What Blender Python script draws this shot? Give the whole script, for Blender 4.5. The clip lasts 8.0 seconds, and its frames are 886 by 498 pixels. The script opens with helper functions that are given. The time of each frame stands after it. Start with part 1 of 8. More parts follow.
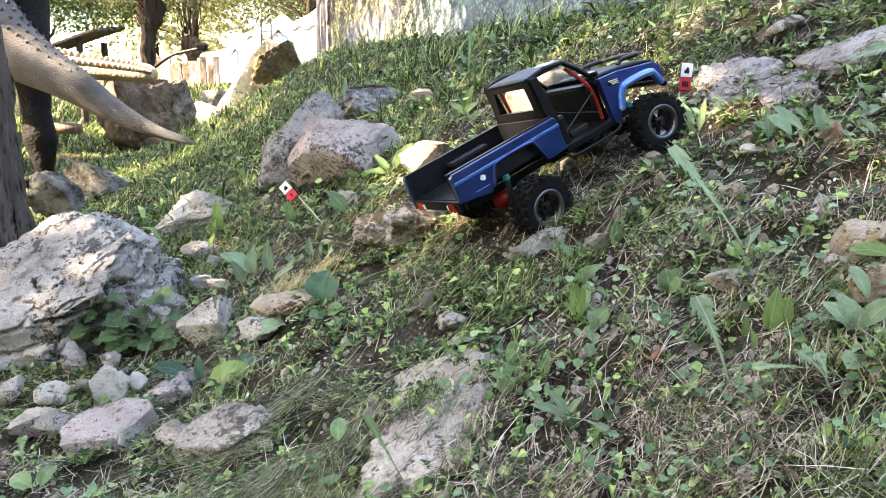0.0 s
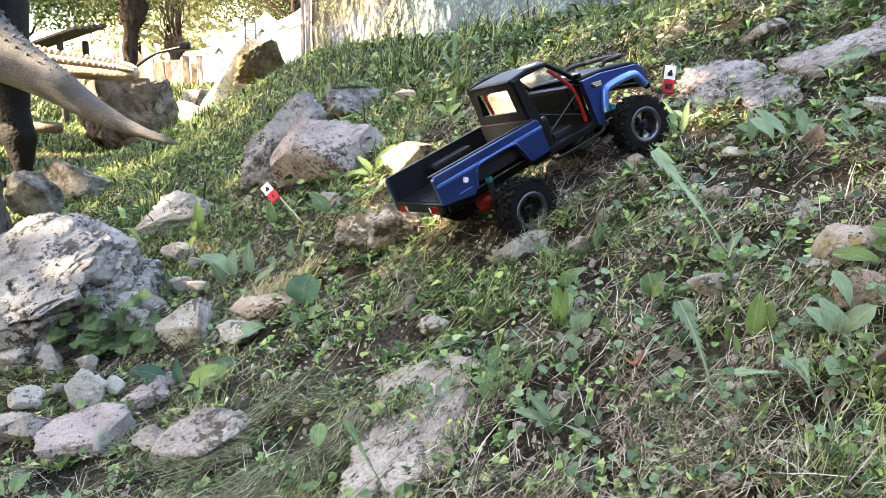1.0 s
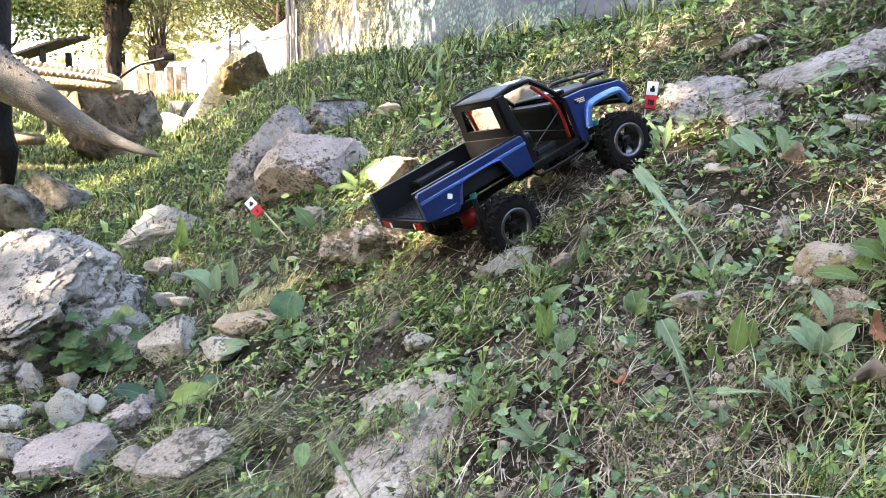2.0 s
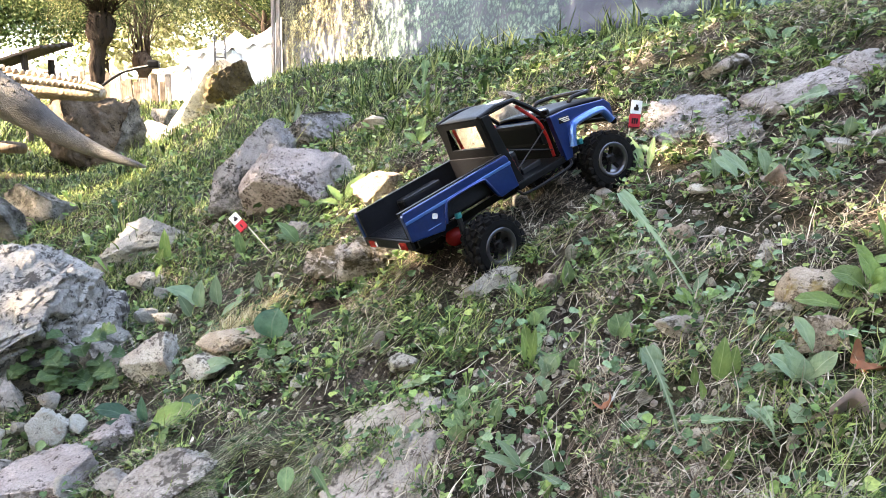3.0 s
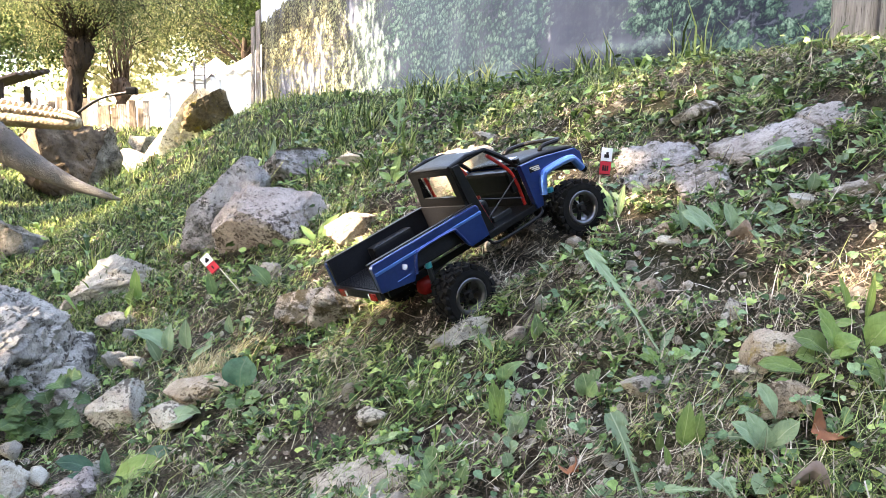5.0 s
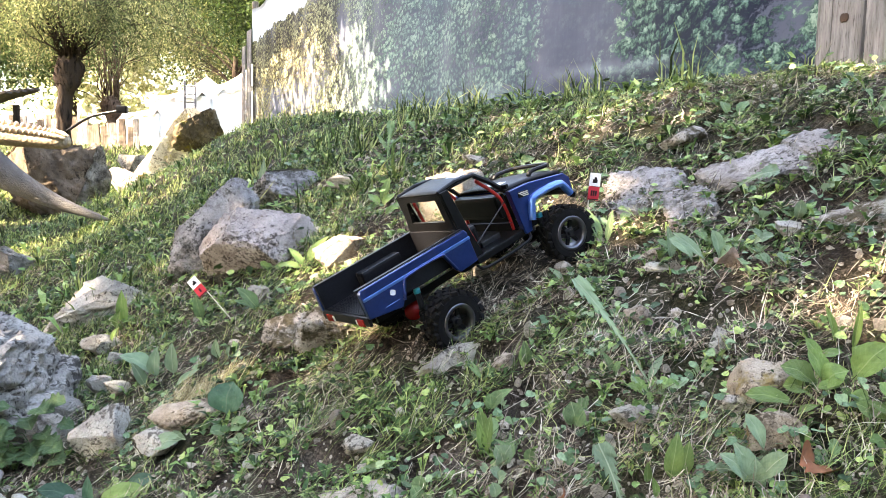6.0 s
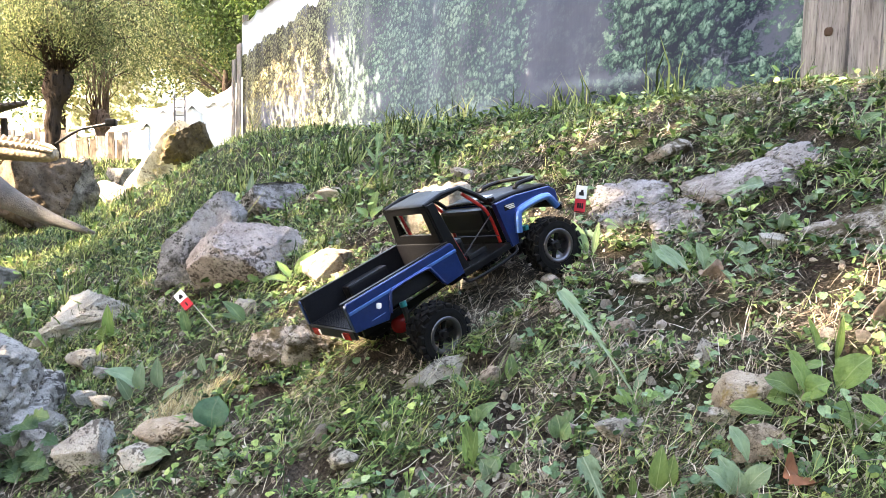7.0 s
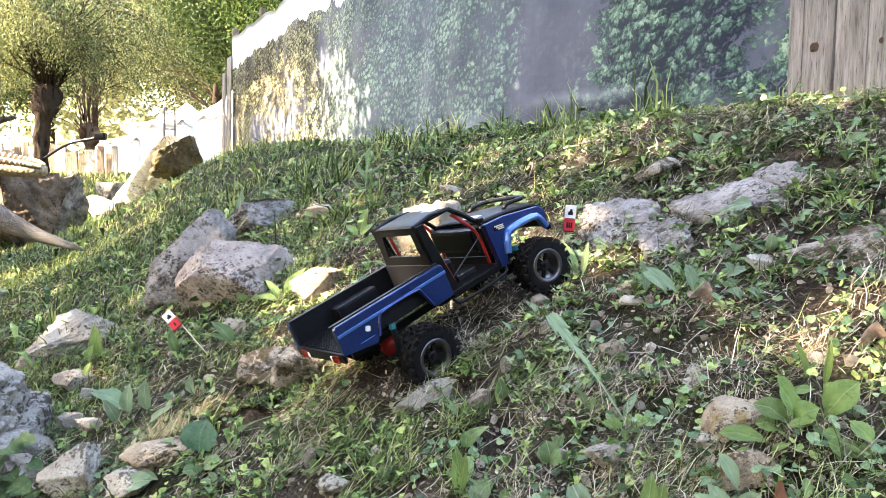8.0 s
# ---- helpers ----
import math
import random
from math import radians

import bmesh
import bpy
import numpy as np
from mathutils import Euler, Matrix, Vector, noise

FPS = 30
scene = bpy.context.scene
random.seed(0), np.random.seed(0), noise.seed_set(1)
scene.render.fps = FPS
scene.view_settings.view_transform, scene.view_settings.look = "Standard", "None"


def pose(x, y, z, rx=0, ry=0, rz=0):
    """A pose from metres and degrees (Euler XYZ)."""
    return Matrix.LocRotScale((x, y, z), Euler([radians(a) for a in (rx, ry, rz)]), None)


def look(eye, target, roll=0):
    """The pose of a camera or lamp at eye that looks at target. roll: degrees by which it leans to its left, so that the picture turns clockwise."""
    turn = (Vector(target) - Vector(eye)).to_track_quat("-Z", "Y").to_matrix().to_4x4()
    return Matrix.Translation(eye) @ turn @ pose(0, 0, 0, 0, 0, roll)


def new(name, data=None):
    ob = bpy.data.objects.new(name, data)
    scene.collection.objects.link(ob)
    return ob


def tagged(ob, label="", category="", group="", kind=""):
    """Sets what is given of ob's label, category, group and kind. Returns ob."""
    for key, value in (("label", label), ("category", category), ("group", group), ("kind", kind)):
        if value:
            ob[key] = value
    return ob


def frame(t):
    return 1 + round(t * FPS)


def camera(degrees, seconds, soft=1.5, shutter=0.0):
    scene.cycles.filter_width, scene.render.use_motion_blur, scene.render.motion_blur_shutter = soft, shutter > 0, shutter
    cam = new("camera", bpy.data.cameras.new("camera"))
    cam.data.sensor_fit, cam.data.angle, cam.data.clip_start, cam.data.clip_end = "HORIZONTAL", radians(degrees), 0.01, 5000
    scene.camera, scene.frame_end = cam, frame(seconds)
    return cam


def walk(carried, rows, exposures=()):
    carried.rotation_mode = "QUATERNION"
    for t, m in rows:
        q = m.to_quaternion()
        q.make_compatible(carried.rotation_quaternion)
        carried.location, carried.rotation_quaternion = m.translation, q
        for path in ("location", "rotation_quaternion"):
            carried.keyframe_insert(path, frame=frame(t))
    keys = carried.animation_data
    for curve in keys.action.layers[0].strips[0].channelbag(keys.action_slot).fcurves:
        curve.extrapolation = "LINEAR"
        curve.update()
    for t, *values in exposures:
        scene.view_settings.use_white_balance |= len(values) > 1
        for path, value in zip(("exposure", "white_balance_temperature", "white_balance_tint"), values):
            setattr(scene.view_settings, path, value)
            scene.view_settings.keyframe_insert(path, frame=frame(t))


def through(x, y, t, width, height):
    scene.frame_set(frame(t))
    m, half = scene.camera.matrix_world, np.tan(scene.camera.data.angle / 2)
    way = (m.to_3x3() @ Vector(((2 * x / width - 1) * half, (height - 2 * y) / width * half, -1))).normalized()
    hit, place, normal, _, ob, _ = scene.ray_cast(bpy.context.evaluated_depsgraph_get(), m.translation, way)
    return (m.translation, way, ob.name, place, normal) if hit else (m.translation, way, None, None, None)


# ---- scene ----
cam = camera(60.4, 8.0, 0.3)
PATH = [
    (0, (0.016, 0.002, 0.564), (0.007, 1.966, 0.189), 0.1),
    (0.5, (0.019, 0.007, 0.565), (0.03, 1.971, 0.189), 0.3),
    (1, (0.021, 0.016, 0.566), (0.052, 1.981, 0.192), 0.4),
    (1.5, (0.023, 0.017, 0.571), (0.073, 1.984, 0.208), 0.4),
    (3, (0.025, 0.024, 0.603), (0.131, 1.994, 0.274), 0.6),
    (3.5, (0.025, 0.022, 0.615), (0.154, 1.99, 0.283), 1.0),
    (4, (0.036, 0.02, 0.608), (0.181, 1.988, 0.285), 1.3),
    (4.5, (0.04, 0.021, 0.623), (0.188, 1.994, 0.326), 1.3),
    (4.7, (0.042, 0.029, 0.637), (0.192, 2.003, 0.354), 1.1),
    (6, (0.048, 0.039, 0.665), (0.232, 2.019, 0.452), 1.2),
    (6.5, (0.049, 0.04, 0.665), (0.242, 2.021, 0.467), 1.2),
    (7, (0.057, 0.039, 0.666), (0.265, 2.02, 0.486), 1.1),
    (7.5, (0.06, 0.042, 0.678), (0.281, 2.023, 0.516), 1.0),
    (8, (0.061, 0.043, 0.686), (0.292, 2.024, 0.537), 0.9),
]
walk(cam, [(t, look(eye, target, roll)) for t, eye, target, roll in PATH], [(0.0, 4.11, 8450, 18), (3.0, 4.17, 8450, 18), (8.0, 4.19, 8450, 18)])

# ---- light ----
SUN = Vector((-0.74, -0.22, 0.63)).normalized()
world = bpy.data.worlds.new("world")
scene.world = world
world.use_nodes = True
wn = world.node_tree
sky = wn.nodes.new("ShaderNodeTexSky")
sky.sky_type = "NISHITA"
sky.sun_disc = False
sky.sun_elevation = math.asin(SUN.z)
sky.sun_rotation = math.atan2(SUN.x, SUN.y)
wn.links.new(sky.outputs["Color"], wn.nodes["Background"].inputs["Color"])
wn.nodes["Background"].inputs["Strength"].default_value = 0.15
sun_data = bpy.data.lights.new("sun", "SUN")
sun_data.energy, sun_data.angle, sun_data.color = 3.2, radians(0.6), (1.0, 0.93, 0.80)
sun = new("sun", sun_data)
sun.matrix_world = look(SUN * 40, (0, 0, 0))


# ---- the lie of the land ----
def smin(a, b, k):
    h = np.clip(0.5 + 0.5 * (b - a) / k, 0, 1)
    return b * (1 - h) + a * h - k * h * (1 - h)


def ground(x, y):
    """Height of the bank: a slope rising to the right and ahead, a flat at its foot, a crest on top."""
    x, y = np.asarray(x, float), np.asarray(y, float)
    yc = np.minimum(y, 10)
    slope = -0.257 + 0.6307 * x + 0.3167 * yc - 0.0576 * x * np.minimum(y, 4) - 0.0154 * yc * yc
    slope = slope + 0.24 * np.exp(-((x + 0.8) ** 2 / 0.8 + (y - 7.2) ** 2 / 3))
    slope = slope - 0.05 * np.exp(-((x - 0.65) ** 2 / 0.25 + (y - 1.8) ** 2 / 0.15))
    top = 1.06 - 0.05 * np.clip(x, -8, 8)
    flat = -0.11 + 0.022 * np.clip(y - 2, 0, 6) + 0.112 * np.clip(y - 8.2, 0, 8)
    return smin(-smin(-slope, -flat, 0.16), top, 0.25)


def lumps(x, y):
    """Small unevenness of the soil."""
    v = Vector((x * 2.3, y * 2.3, 4.0))
    hollow = min(1.0, max(0.0, -0.08 - noise.noise(v * 5.2)) * 3.5) * max(0.3, min(1.0, 2.2 - 0.7 * y))
    return 0.016 * noise.noise(v) + 0.008 * noise.noise(v * 3.1) + 0.0045 * noise.noise(v * 9.0) - 0.022 * hollow


def gz(x, y):
    return float(ground(x, y)) + lumps(x, y)


# ---- materials ----
class Mat:
    """A node material with short helpers."""

    def __init__(self, name):
        self.m = bpy.data.materials.new(name)
        self.m.use_nodes = True
        self.t = self.m.node_tree
        self.b = self.t.nodes["Principled BSDF"]
        self.c = None

    def node(self, kind, **inputs):
        n = self.t.nodes.new(kind)
        for k, v in inputs.items():
            self.put(n.inputs[k.replace("_", " ")], v)
        return n

    def put(self, sock, v):
        if isinstance(v, bpy.types.NodeSocket):
            self.t.links.new(v, sock)
        else:
            sock.default_value = (*v, 1) if isinstance(v, tuple) and len(v) == 3 and sock.type == "RGBA" else v

    def coord(self):
        if self.c is None:
            self.c = self.node("ShaderNodeTexCoord").outputs["Object"]
        return self.c

    def scaled(self, s):
        n = self.node("ShaderNodeMapping", Vector=self.coord())
        n.inputs["Scale"].default_value = s
        return n.outputs["Vector"]

    def noise(self, scale, detail=4.0, rough=0.6, vec=None):
        return self.node("ShaderNodeTexNoise", Vector=vec or self.coord(), Scale=scale, Detail=detail, Roughness=rough).outputs["Fac"]

    def vor(self, scale, vec=None, feature="F1", out="Distance"):
        n = self.node("ShaderNodeTexVoronoi", Vector=vec or self.coord(), Scale=scale)
        n.feature = feature
        return n.outputs[out]

    def ramp(self, fac, *stops):
        n = self.node("ShaderNodeValToRGB", Fac=fac)
        e = n.color_ramp.elements
        while len(e) < len(stops):
            e.new(0.5)
        for el, (p, c) in zip(e, stops):
            el.position = p
            el.color = (*c, 1) if isinstance(c, tuple) else (c, c, c, 1)
        return n.outputs["Color"]

    def mix(self, fac, a, b, how="MIX"):
        n = self.t.nodes.new("ShaderNodeMix")
        n.data_type, n.blend_type = "RGBA", how
        self.put(n.inputs["Factor"], fac)
        self.put(n.inputs["A"], a)
        self.put(n.inputs["B"], b)
        return n.outputs["Result"]

    def math(self, how, a, b=0.0):
        n = self.t.nodes.new("ShaderNodeMath")
        n.operation = how
        self.put(n.inputs[0], a)
        self.put(n.inputs[1], b)
        return n.outputs[0]

    def island(self):
        return self.node("ShaderNodeNewGeometry").outputs["Random Per Island"]

    def each(self):
        return self.node("ShaderNodeObjectInfo").outputs["Random"]

    def bump(self, height, strength=0.5, distance=0.01):
        self.put(self.b.inputs["Normal"], self.node("ShaderNodeBump", Height=height, Strength=strength, Distance=distance).outputs["Normal"])
        return self

    def shade(self, colour, rough=0.8, metal=0.0, **more):
        self.put(self.b.inputs["Base Color"], colour)
        self.put(self.b.inputs["Roughness"], rough)
        self.put(self.b.inputs["Metallic"], metal)
        for k, v in more.items():
            self.put(self.b.inputs[k.replace("_", " ")], v)
        return self


def leaf_material(name, stops, rough=0.55, through=0.3, vein=60.0):
    """Leaves: colour from plant to plant, some light passing through."""
    a = Mat(name)
    base = a.ramp(a.island(), *stops)
    fine = a.ramp(a.noise(vein, 3), (0.3, 0.62), (0.7, 1.22))
    col = a.mix(1.0, base, fine, "MULTIPLY")
    a.shade(col, rough, Specular_IOR_Level=0.12)
    tr = a.node("ShaderNodeBsdfTranslucent", Color=col)
    mixer = a.node("ShaderNodeMixShader", Fac=through)
    a.t.links.new(a.b.outputs[0], mixer.inputs[1])
    a.t.links.new(tr.outputs[0], mixer.inputs[2])
    a.t.links.new(mixer.outputs[0], a.t.nodes["Material Output"].inputs["Surface"])
    return a.m


def plain(name, colour, rough=0.6, metal=0.0, grain=0.12, scale=90.0, **more):
    """A plain surface with fine grain and faint smudges."""
    a = Mat(name)
    n1 = a.ramp(a.noise(scale, 4), (0.25, 1 - grain), (0.75, 1 + grain))
    n2 = a.ramp(a.noise(scale / 9, 3), (0.3, 1 - grain), (0.7, 1 + grain * 0.6))
    a.shade(a.mix(1.0, a.mix(1.0, colour, n1, "MULTIPLY"), n2, "MULTIPLY"), rough, metal, **more)
    if "Specular_IOR_Level" not in more and not metal:
        a.put(a.b.inputs["Specular IOR Level"], 0.14)
    a.bump(a.noise(scale * 2, 3), 0.12, 0.002)
    return a.m


def rock_material(name, dark, mid, light, lichen=None, amount=0.5, scale=1.0, moss=None, moss_amount=0.6, relief=0.016, edge=0.09):
    """Weathered limestone: broad tone, grain, black specks for lichen and shaded pits in patches, stains of a second
    colour, moss.
    """
    a = Mat(name)
    off = a.node("ShaderNodeVectorMath")
    off.operation = "ADD"
    a.put(off.inputs[0], a.coord())
    rnd = a.node("ShaderNodeCombineXYZ", X=a.math("MULTIPLY", a.each(), 37.0), Y=a.math("MULTIPLY", a.each(), 11.0))
    a.put(off.inputs[1], rnd.outputs[0])
    v = off.outputs[0]
    broad = a.noise(9 * scale, 9, 0.68, v)
    col = a.ramp(broad, (0.30, dark), (0.40, mid), (0.60, light))
    grain = a.noise(330 * scale, 4, 0.8, v)
    col = a.mix(1.0, col, a.ramp(grain, (0.32, 0.55), (0.5, 1.0), (0.68, 1.28)), "MULTIPLY")
    if lichen:
        col = a.mix(a.ramp(a.noise(26 * scale, 8, 0.75, v), (amount, 0.0), (amount + edge, 0.8)), col, lichen)
    where = a.math("ADD", a.math("MULTIPLY", a.noise(85 * scale, 5, 0.75, v), 0.6), a.math("MULTIPLY", a.noise(7 * scale, 4, 0.6, v), 0.4))
    col = a.mix(a.ramp(where, (0.43, 0.85), (0.455, 0.0)), col, dark)
    pits = a.vor(60 * scale, v)
    if moss:
        col = a.mix(a.ramp(a.noise(17 * scale, 8, 0.72, v), (moss_amount, 0.0), (moss_amount + 0.1, 0.9)), col, moss)
    a.shade(col, 0.95, Specular_IOR_Level=0.08)
    h = a.mix(0.25, a.mix(0.4, a.noise(95 * scale, 10, 0.8, v), where), pits)
    a.bump(h, 1.0, relief)
    return a.m


ROCK = {
    "grey": rock_material("limestone_grey", (0.050, 0.045, 0.038), (0.245, 0.226, 0.198), (0.400, 0.374, 0.328), (0.290, 0.300, 0.235), 0.58),
    "white": rock_material("limestone_pale", (0.070, 0.060, 0.050), (0.350, 0.315, 0.265), (0.500, 0.475, 0.405), (0.250, 0.165, 0.125), 0.57),
    # near-black blotches here put the shade inside the boulder's holes into its colour
    "pitted": rock_material("limestone_pitted", (0.030, 0.027, 0.025), (0.222, 0.207, 0.186), (0.385, 0.362, 0.326), (0.026, 0.022, 0.020), 0.552, 0.5, None, 0.6, 0.014, 0.03),
    "pink": rock_material("limestone_pinkish", (0.055, 0.046, 0.040), (0.290, 0.248, 0.228), (0.420, 0.368, 0.345), (0.115, 0.092, 0.060), 0.56, 0.8),
    "lichen": rock_material("limestone_lichened", (0.035, 0.033, 0.029), (0.215, 0.200, 0.192), (0.350, 0.330, 0.322), (0.085, 0.078, 0.064), 0.51, 0.9),
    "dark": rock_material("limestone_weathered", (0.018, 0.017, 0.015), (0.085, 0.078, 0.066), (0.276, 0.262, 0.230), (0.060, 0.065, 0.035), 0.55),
    "warm": rock_material("sandstone_warm", (0.095, 0.072, 0.056), (0.285, 0.236, 0.190), (0.400, 0.345, 0.288), None, 0.6, 1.0, (0.171, 0.149, 0.045), 0.60),
    "moss": rock_material("limestone_mossy", (0.045, 0.037, 0.030), (0.270, 0.238, 0.208), (0.440, 0.405, 0.365), None, 0.5, 1.2, (0.060, 0.048, 0.024), 0.46),
    "ochre": rock_material("limestone_ochre", (0.100, 0.075, 0.050), (0.330, 0.262, 0.195), (0.480, 0.410, 0.330), None, 0.5, 1.3, (0.300, 0.222, 0.085), 0.56),
    "brown": rock_material("brown_rock", (0.020, 0.015, 0.012), (0.080, 0.062, 0.046), (0.165, 0.130, 0.098), (0.050, 0.044, 0.032), 0.6, 0.5),
    "tan": rock_material("limestone_tan", (0.060, 0.050, 0.040), (0.270, 0.238, 0.205), (0.420, 0.380, 0.340), (0.045, 0.041, 0.036), 0.55, 0.45),
    # pale enough to carry the sun on the leaning rock's flank
    "stump": rock_material("limestone_layered_sunlit", (0.10, 0.075, 0.05), (0.52, 0.44, 0.30), (0.70, 0.63, 0.48), (0.13, 0.10, 0.05), 0.62, 0.35, (0.30, 0.235, 0.05), 0.56),
    # moss and crust, darkened to carry shade as well
    "cap": rock_material("mossy_shaded_crust", (0.012, 0.010, 0.008), (0.050, 0.040, 0.028), (0.13, 0.105, 0.07), (0.03, 0.025, 0.015), 0.55, 0.5, (0.15, 0.125, 0.02), 0.57),
}


def soil_material():
    a = Mat("soil")
    col = a.ramp(a.noise(7, 8, 0.7), (0.38, (0.014, 0.011, 0.009)), (0.52, (0.045, 0.035, 0.029)), (0.70, (0.12, 0.097, 0.08)))
    col = a.mix(a.ramp(a.noise(90, 5, 0.7), (0.50, 0.0), (0.68, 0.5)), col, (0.20, 0.165, 0.135))
    col = a.mix(a.ramp(a.noise(1.6, 5), (0.44, 0.0), (0.60, 0.55)), col, (0.045, 0.055, 0.024))
    a.shade(col, 1.0, Specular_IOR_Level=0.05)
    col = a.mix(1.0, col, a.ramp(a.noise(260, 5, 0.8), (0.36, 0.35), (0.5, 0.9), (0.66, 1.9)), "MULTIPLY")
    a.put(a.b.inputs["Base Color"], col)
    a.bump(a.mix(0.5, a.noise(160, 6, 0.75), a.noise(35, 5)), 1.0, 0.03)
    return a.m


SOIL = soil_material()
GREEN = leaf_material("grass_blades", ((0.0, (0.022, 0.038, 0.011)), (0.32, (0.050, 0.086, 0.023)), (0.60, (0.150, 0.212, 0.068)), (0.80, (0.285, 0.355, 0.130)), (1.0, (0.44, 0.46, 0.18))), 0.5, 0.2)
STRAW = leaf_material("dry_grass", ((0.0, (0.030, 0.022, 0.016)), (0.42, (0.085, 0.062, 0.044)), (0.68, (0.260, 0.207, 0.150)), (0.87, (0.48, 0.41, 0.30)), (1.0, (0.66, 0.61, 0.47))), 0.8, 0.1)
HERB = leaf_material("herb_leaves", ((0.0, (0.018, 0.040, 0.014)), (0.34, (0.048, 0.094, 0.032)), (0.62, (0.122, 0.215, 0.068)), (0.82, (0.225, 0.350, 0.112)), (1.0, (0.37, 0.46, 0.16))), 0.42, 0.18, 200.0)
IVYLEAF = leaf_material("ground_ivy_leaves", ((0.0, (0.045, 0.085, 0.042)), (0.5, (0.100, 0.178, 0.092)), (0.85, (0.185, 0.285, 0.155)), (1.0, (0.28, 0.37, 0.19))), 0.45, 0.15, 260.0)
STALK = leaf_material("bleached_stalks", ((0.0, (0.12, 0.09, 0.07)), (0.5, (0.30, 0.25, 0.20)), (1.0, (0.56, 0.51, 0.43))), 0.8, 0.05)
BLOND = leaf_material("blond_grass", ((0.0, (0.22, 0.17, 0.08)), (0.5, (0.42, 0.35, 0.19)), (1.0, (0.60, 0.54, 0.34))), 0.75, 0.15)
HAY = leaf_material("cut_hay", ((0.0, (0.025, 0.028, 0.016)), (0.4, (0.085, 0.095, 0.052)), (0.75, (0.230, 0.235, 0.145)), (1.0, (0.48, 0.45, 0.32))), 0.75, 0.1)


def weed_material(name, dark, light, rib):
    """A single large leaf: midrib, side veins, blotches; some light passing through."""
    a = Mat(name)
    sep = a.node("ShaderNodeSeparateXYZ", Vector=a.coord())
    side = a.math("ABSOLUTE", sep.outputs["Y"])
    base = a.mix(a.ramp(a.noise(3.0, 5, 0.65), (0.35, 0.0), (0.65, 1.0)), dark, light)
    base = a.mix(1.0, base, a.ramp(a.each(), (0.0, 0.72), (1.0, 1.25)), "MULTIPLY")
    vein = a.math("PINGPONG", a.math("ADD", a.math("SUBTRACT", sep.outputs["X"], a.math("MULTIPLY", side, 0.55)), a.math("MULTIPLY", a.noise(4.0, 2), 0.03)), 0.055)
    col = a.mix(a.ramp(vein, (0.0, 0.16), (0.010, 0.0)), base, rib)
    col = a.mix(a.ramp(side, (0.008, 0.55), (0.03, 0.0)), col, rib)
    col = a.mix(a.ramp(a.noise(9.0, 5, 0.7), (0.62, 0.0), (0.72, 0.5)), col, (0.28, 0.23, 0.10))
    a.shade(col, 0.4, Specular_IOR_Level=0.25)
    a.bump(a.mix(0.4, vein, a.noise(12.0, 4)), 0.5, 0.02)
    tr = a.node("ShaderNodeBsdfTranslucent", Color=col)
    mixer = a.node("ShaderNodeMixShader", Fac=0.28)
    a.t.links.new(a.b.outputs[0], mixer.inputs[1])
    a.t.links.new(tr.outputs[0], mixer.inputs[2])
    a.t.links.new(mixer.outputs[0], a.t.nodes["Material Output"].inputs["Surface"])
    return a.m


WEED = weed_material("weed_leaf", (0.075, 0.140, 0.058), (0.155, 0.245, 0.105), (0.30, 0.37, 0.19))
WEEDDARK = weed_material("weed_leaf_blue_green", (0.026, 0.075, 0.045), (0.055, 0.125, 0.075), (0.12, 0.19, 0.12))
WEEDPALE = weed_material("weed_leaf_pale", (0.130, 0.205, 0.118), (0.205, 0.295, 0.170), (0.34, 0.40, 0.27))
WEEDYELLOW = weed_material("weed_leaf_yellowish", (0.090, 0.160, 0.045), (0.150, 0.240, 0.070), (0.25, 0.33, 0.14))
WILLOW = leaf_material("tree_leaves", ((0.0, (0.034, 0.050, 0.022)), (0.45, (0.082, 0.112, 0.043)), (0.78, (0.20, 0.222, 0.092)), (1.0, (0.42, 0.41, 0.21))), 0.5, 0.48, 12.0)
PEBBLE = rock_material("pebbles", (0.090, 0.075, 0.060), (0.288, 0.250, 0.213), (0.475, 0.431, 0.375), None, 0.5, 2.0)
DEADLEAF = leaf_material("dead_leaf", ((0.0, (0.20, 0.12, 0.08)), (0.5, (0.27, 0.19, 0.14)), (1.0, (0.36, 0.28, 0.22))), 0.7, 0.15, 150.0)


# ---- building helpers ----
def mesh_of(name, verts, faces, smooth=False):
    """A mesh from arrays: verts (n, 3), faces (m, k)."""
    verts, faces = np.asarray(verts, np.float32), np.asarray(faces, np.int32)
    me = bpy.data.meshes.new(name)
    n, (m, k) = len(verts), faces.shape
    me.vertices.add(n)
    me.vertices.foreach_set("co", verts.ravel())
    me.loops.add(m * k)
    me.loops.foreach_set("vertex_index", faces.ravel())
    me.polygons.add(m)
    me.polygons.foreach_set("loop_start", np.arange(0, m * k, k, dtype=np.int32))
    me.polygons.foreach_set("use_smooth", np.full(m, smooth))
    me.update(calc_edges=True)
    return me


def part(name, bm, material, parent=None, label="", smooth=False):
    """Links a bmesh as one mesh object under a thing or part."""
    me = bpy.data.meshes.new(name)
    bm.normal_update()
    bm.to_mesh(me)
    bm.free()
    if smooth:
        me.polygons.foreach_set("use_smooth", np.full(len(me.polygons), True))
    me.materials.append(material)
    ob = new(name, me)
    if parent is not None:
        ob.parent = parent
    if label:
        tagged(ob, label)
    return ob


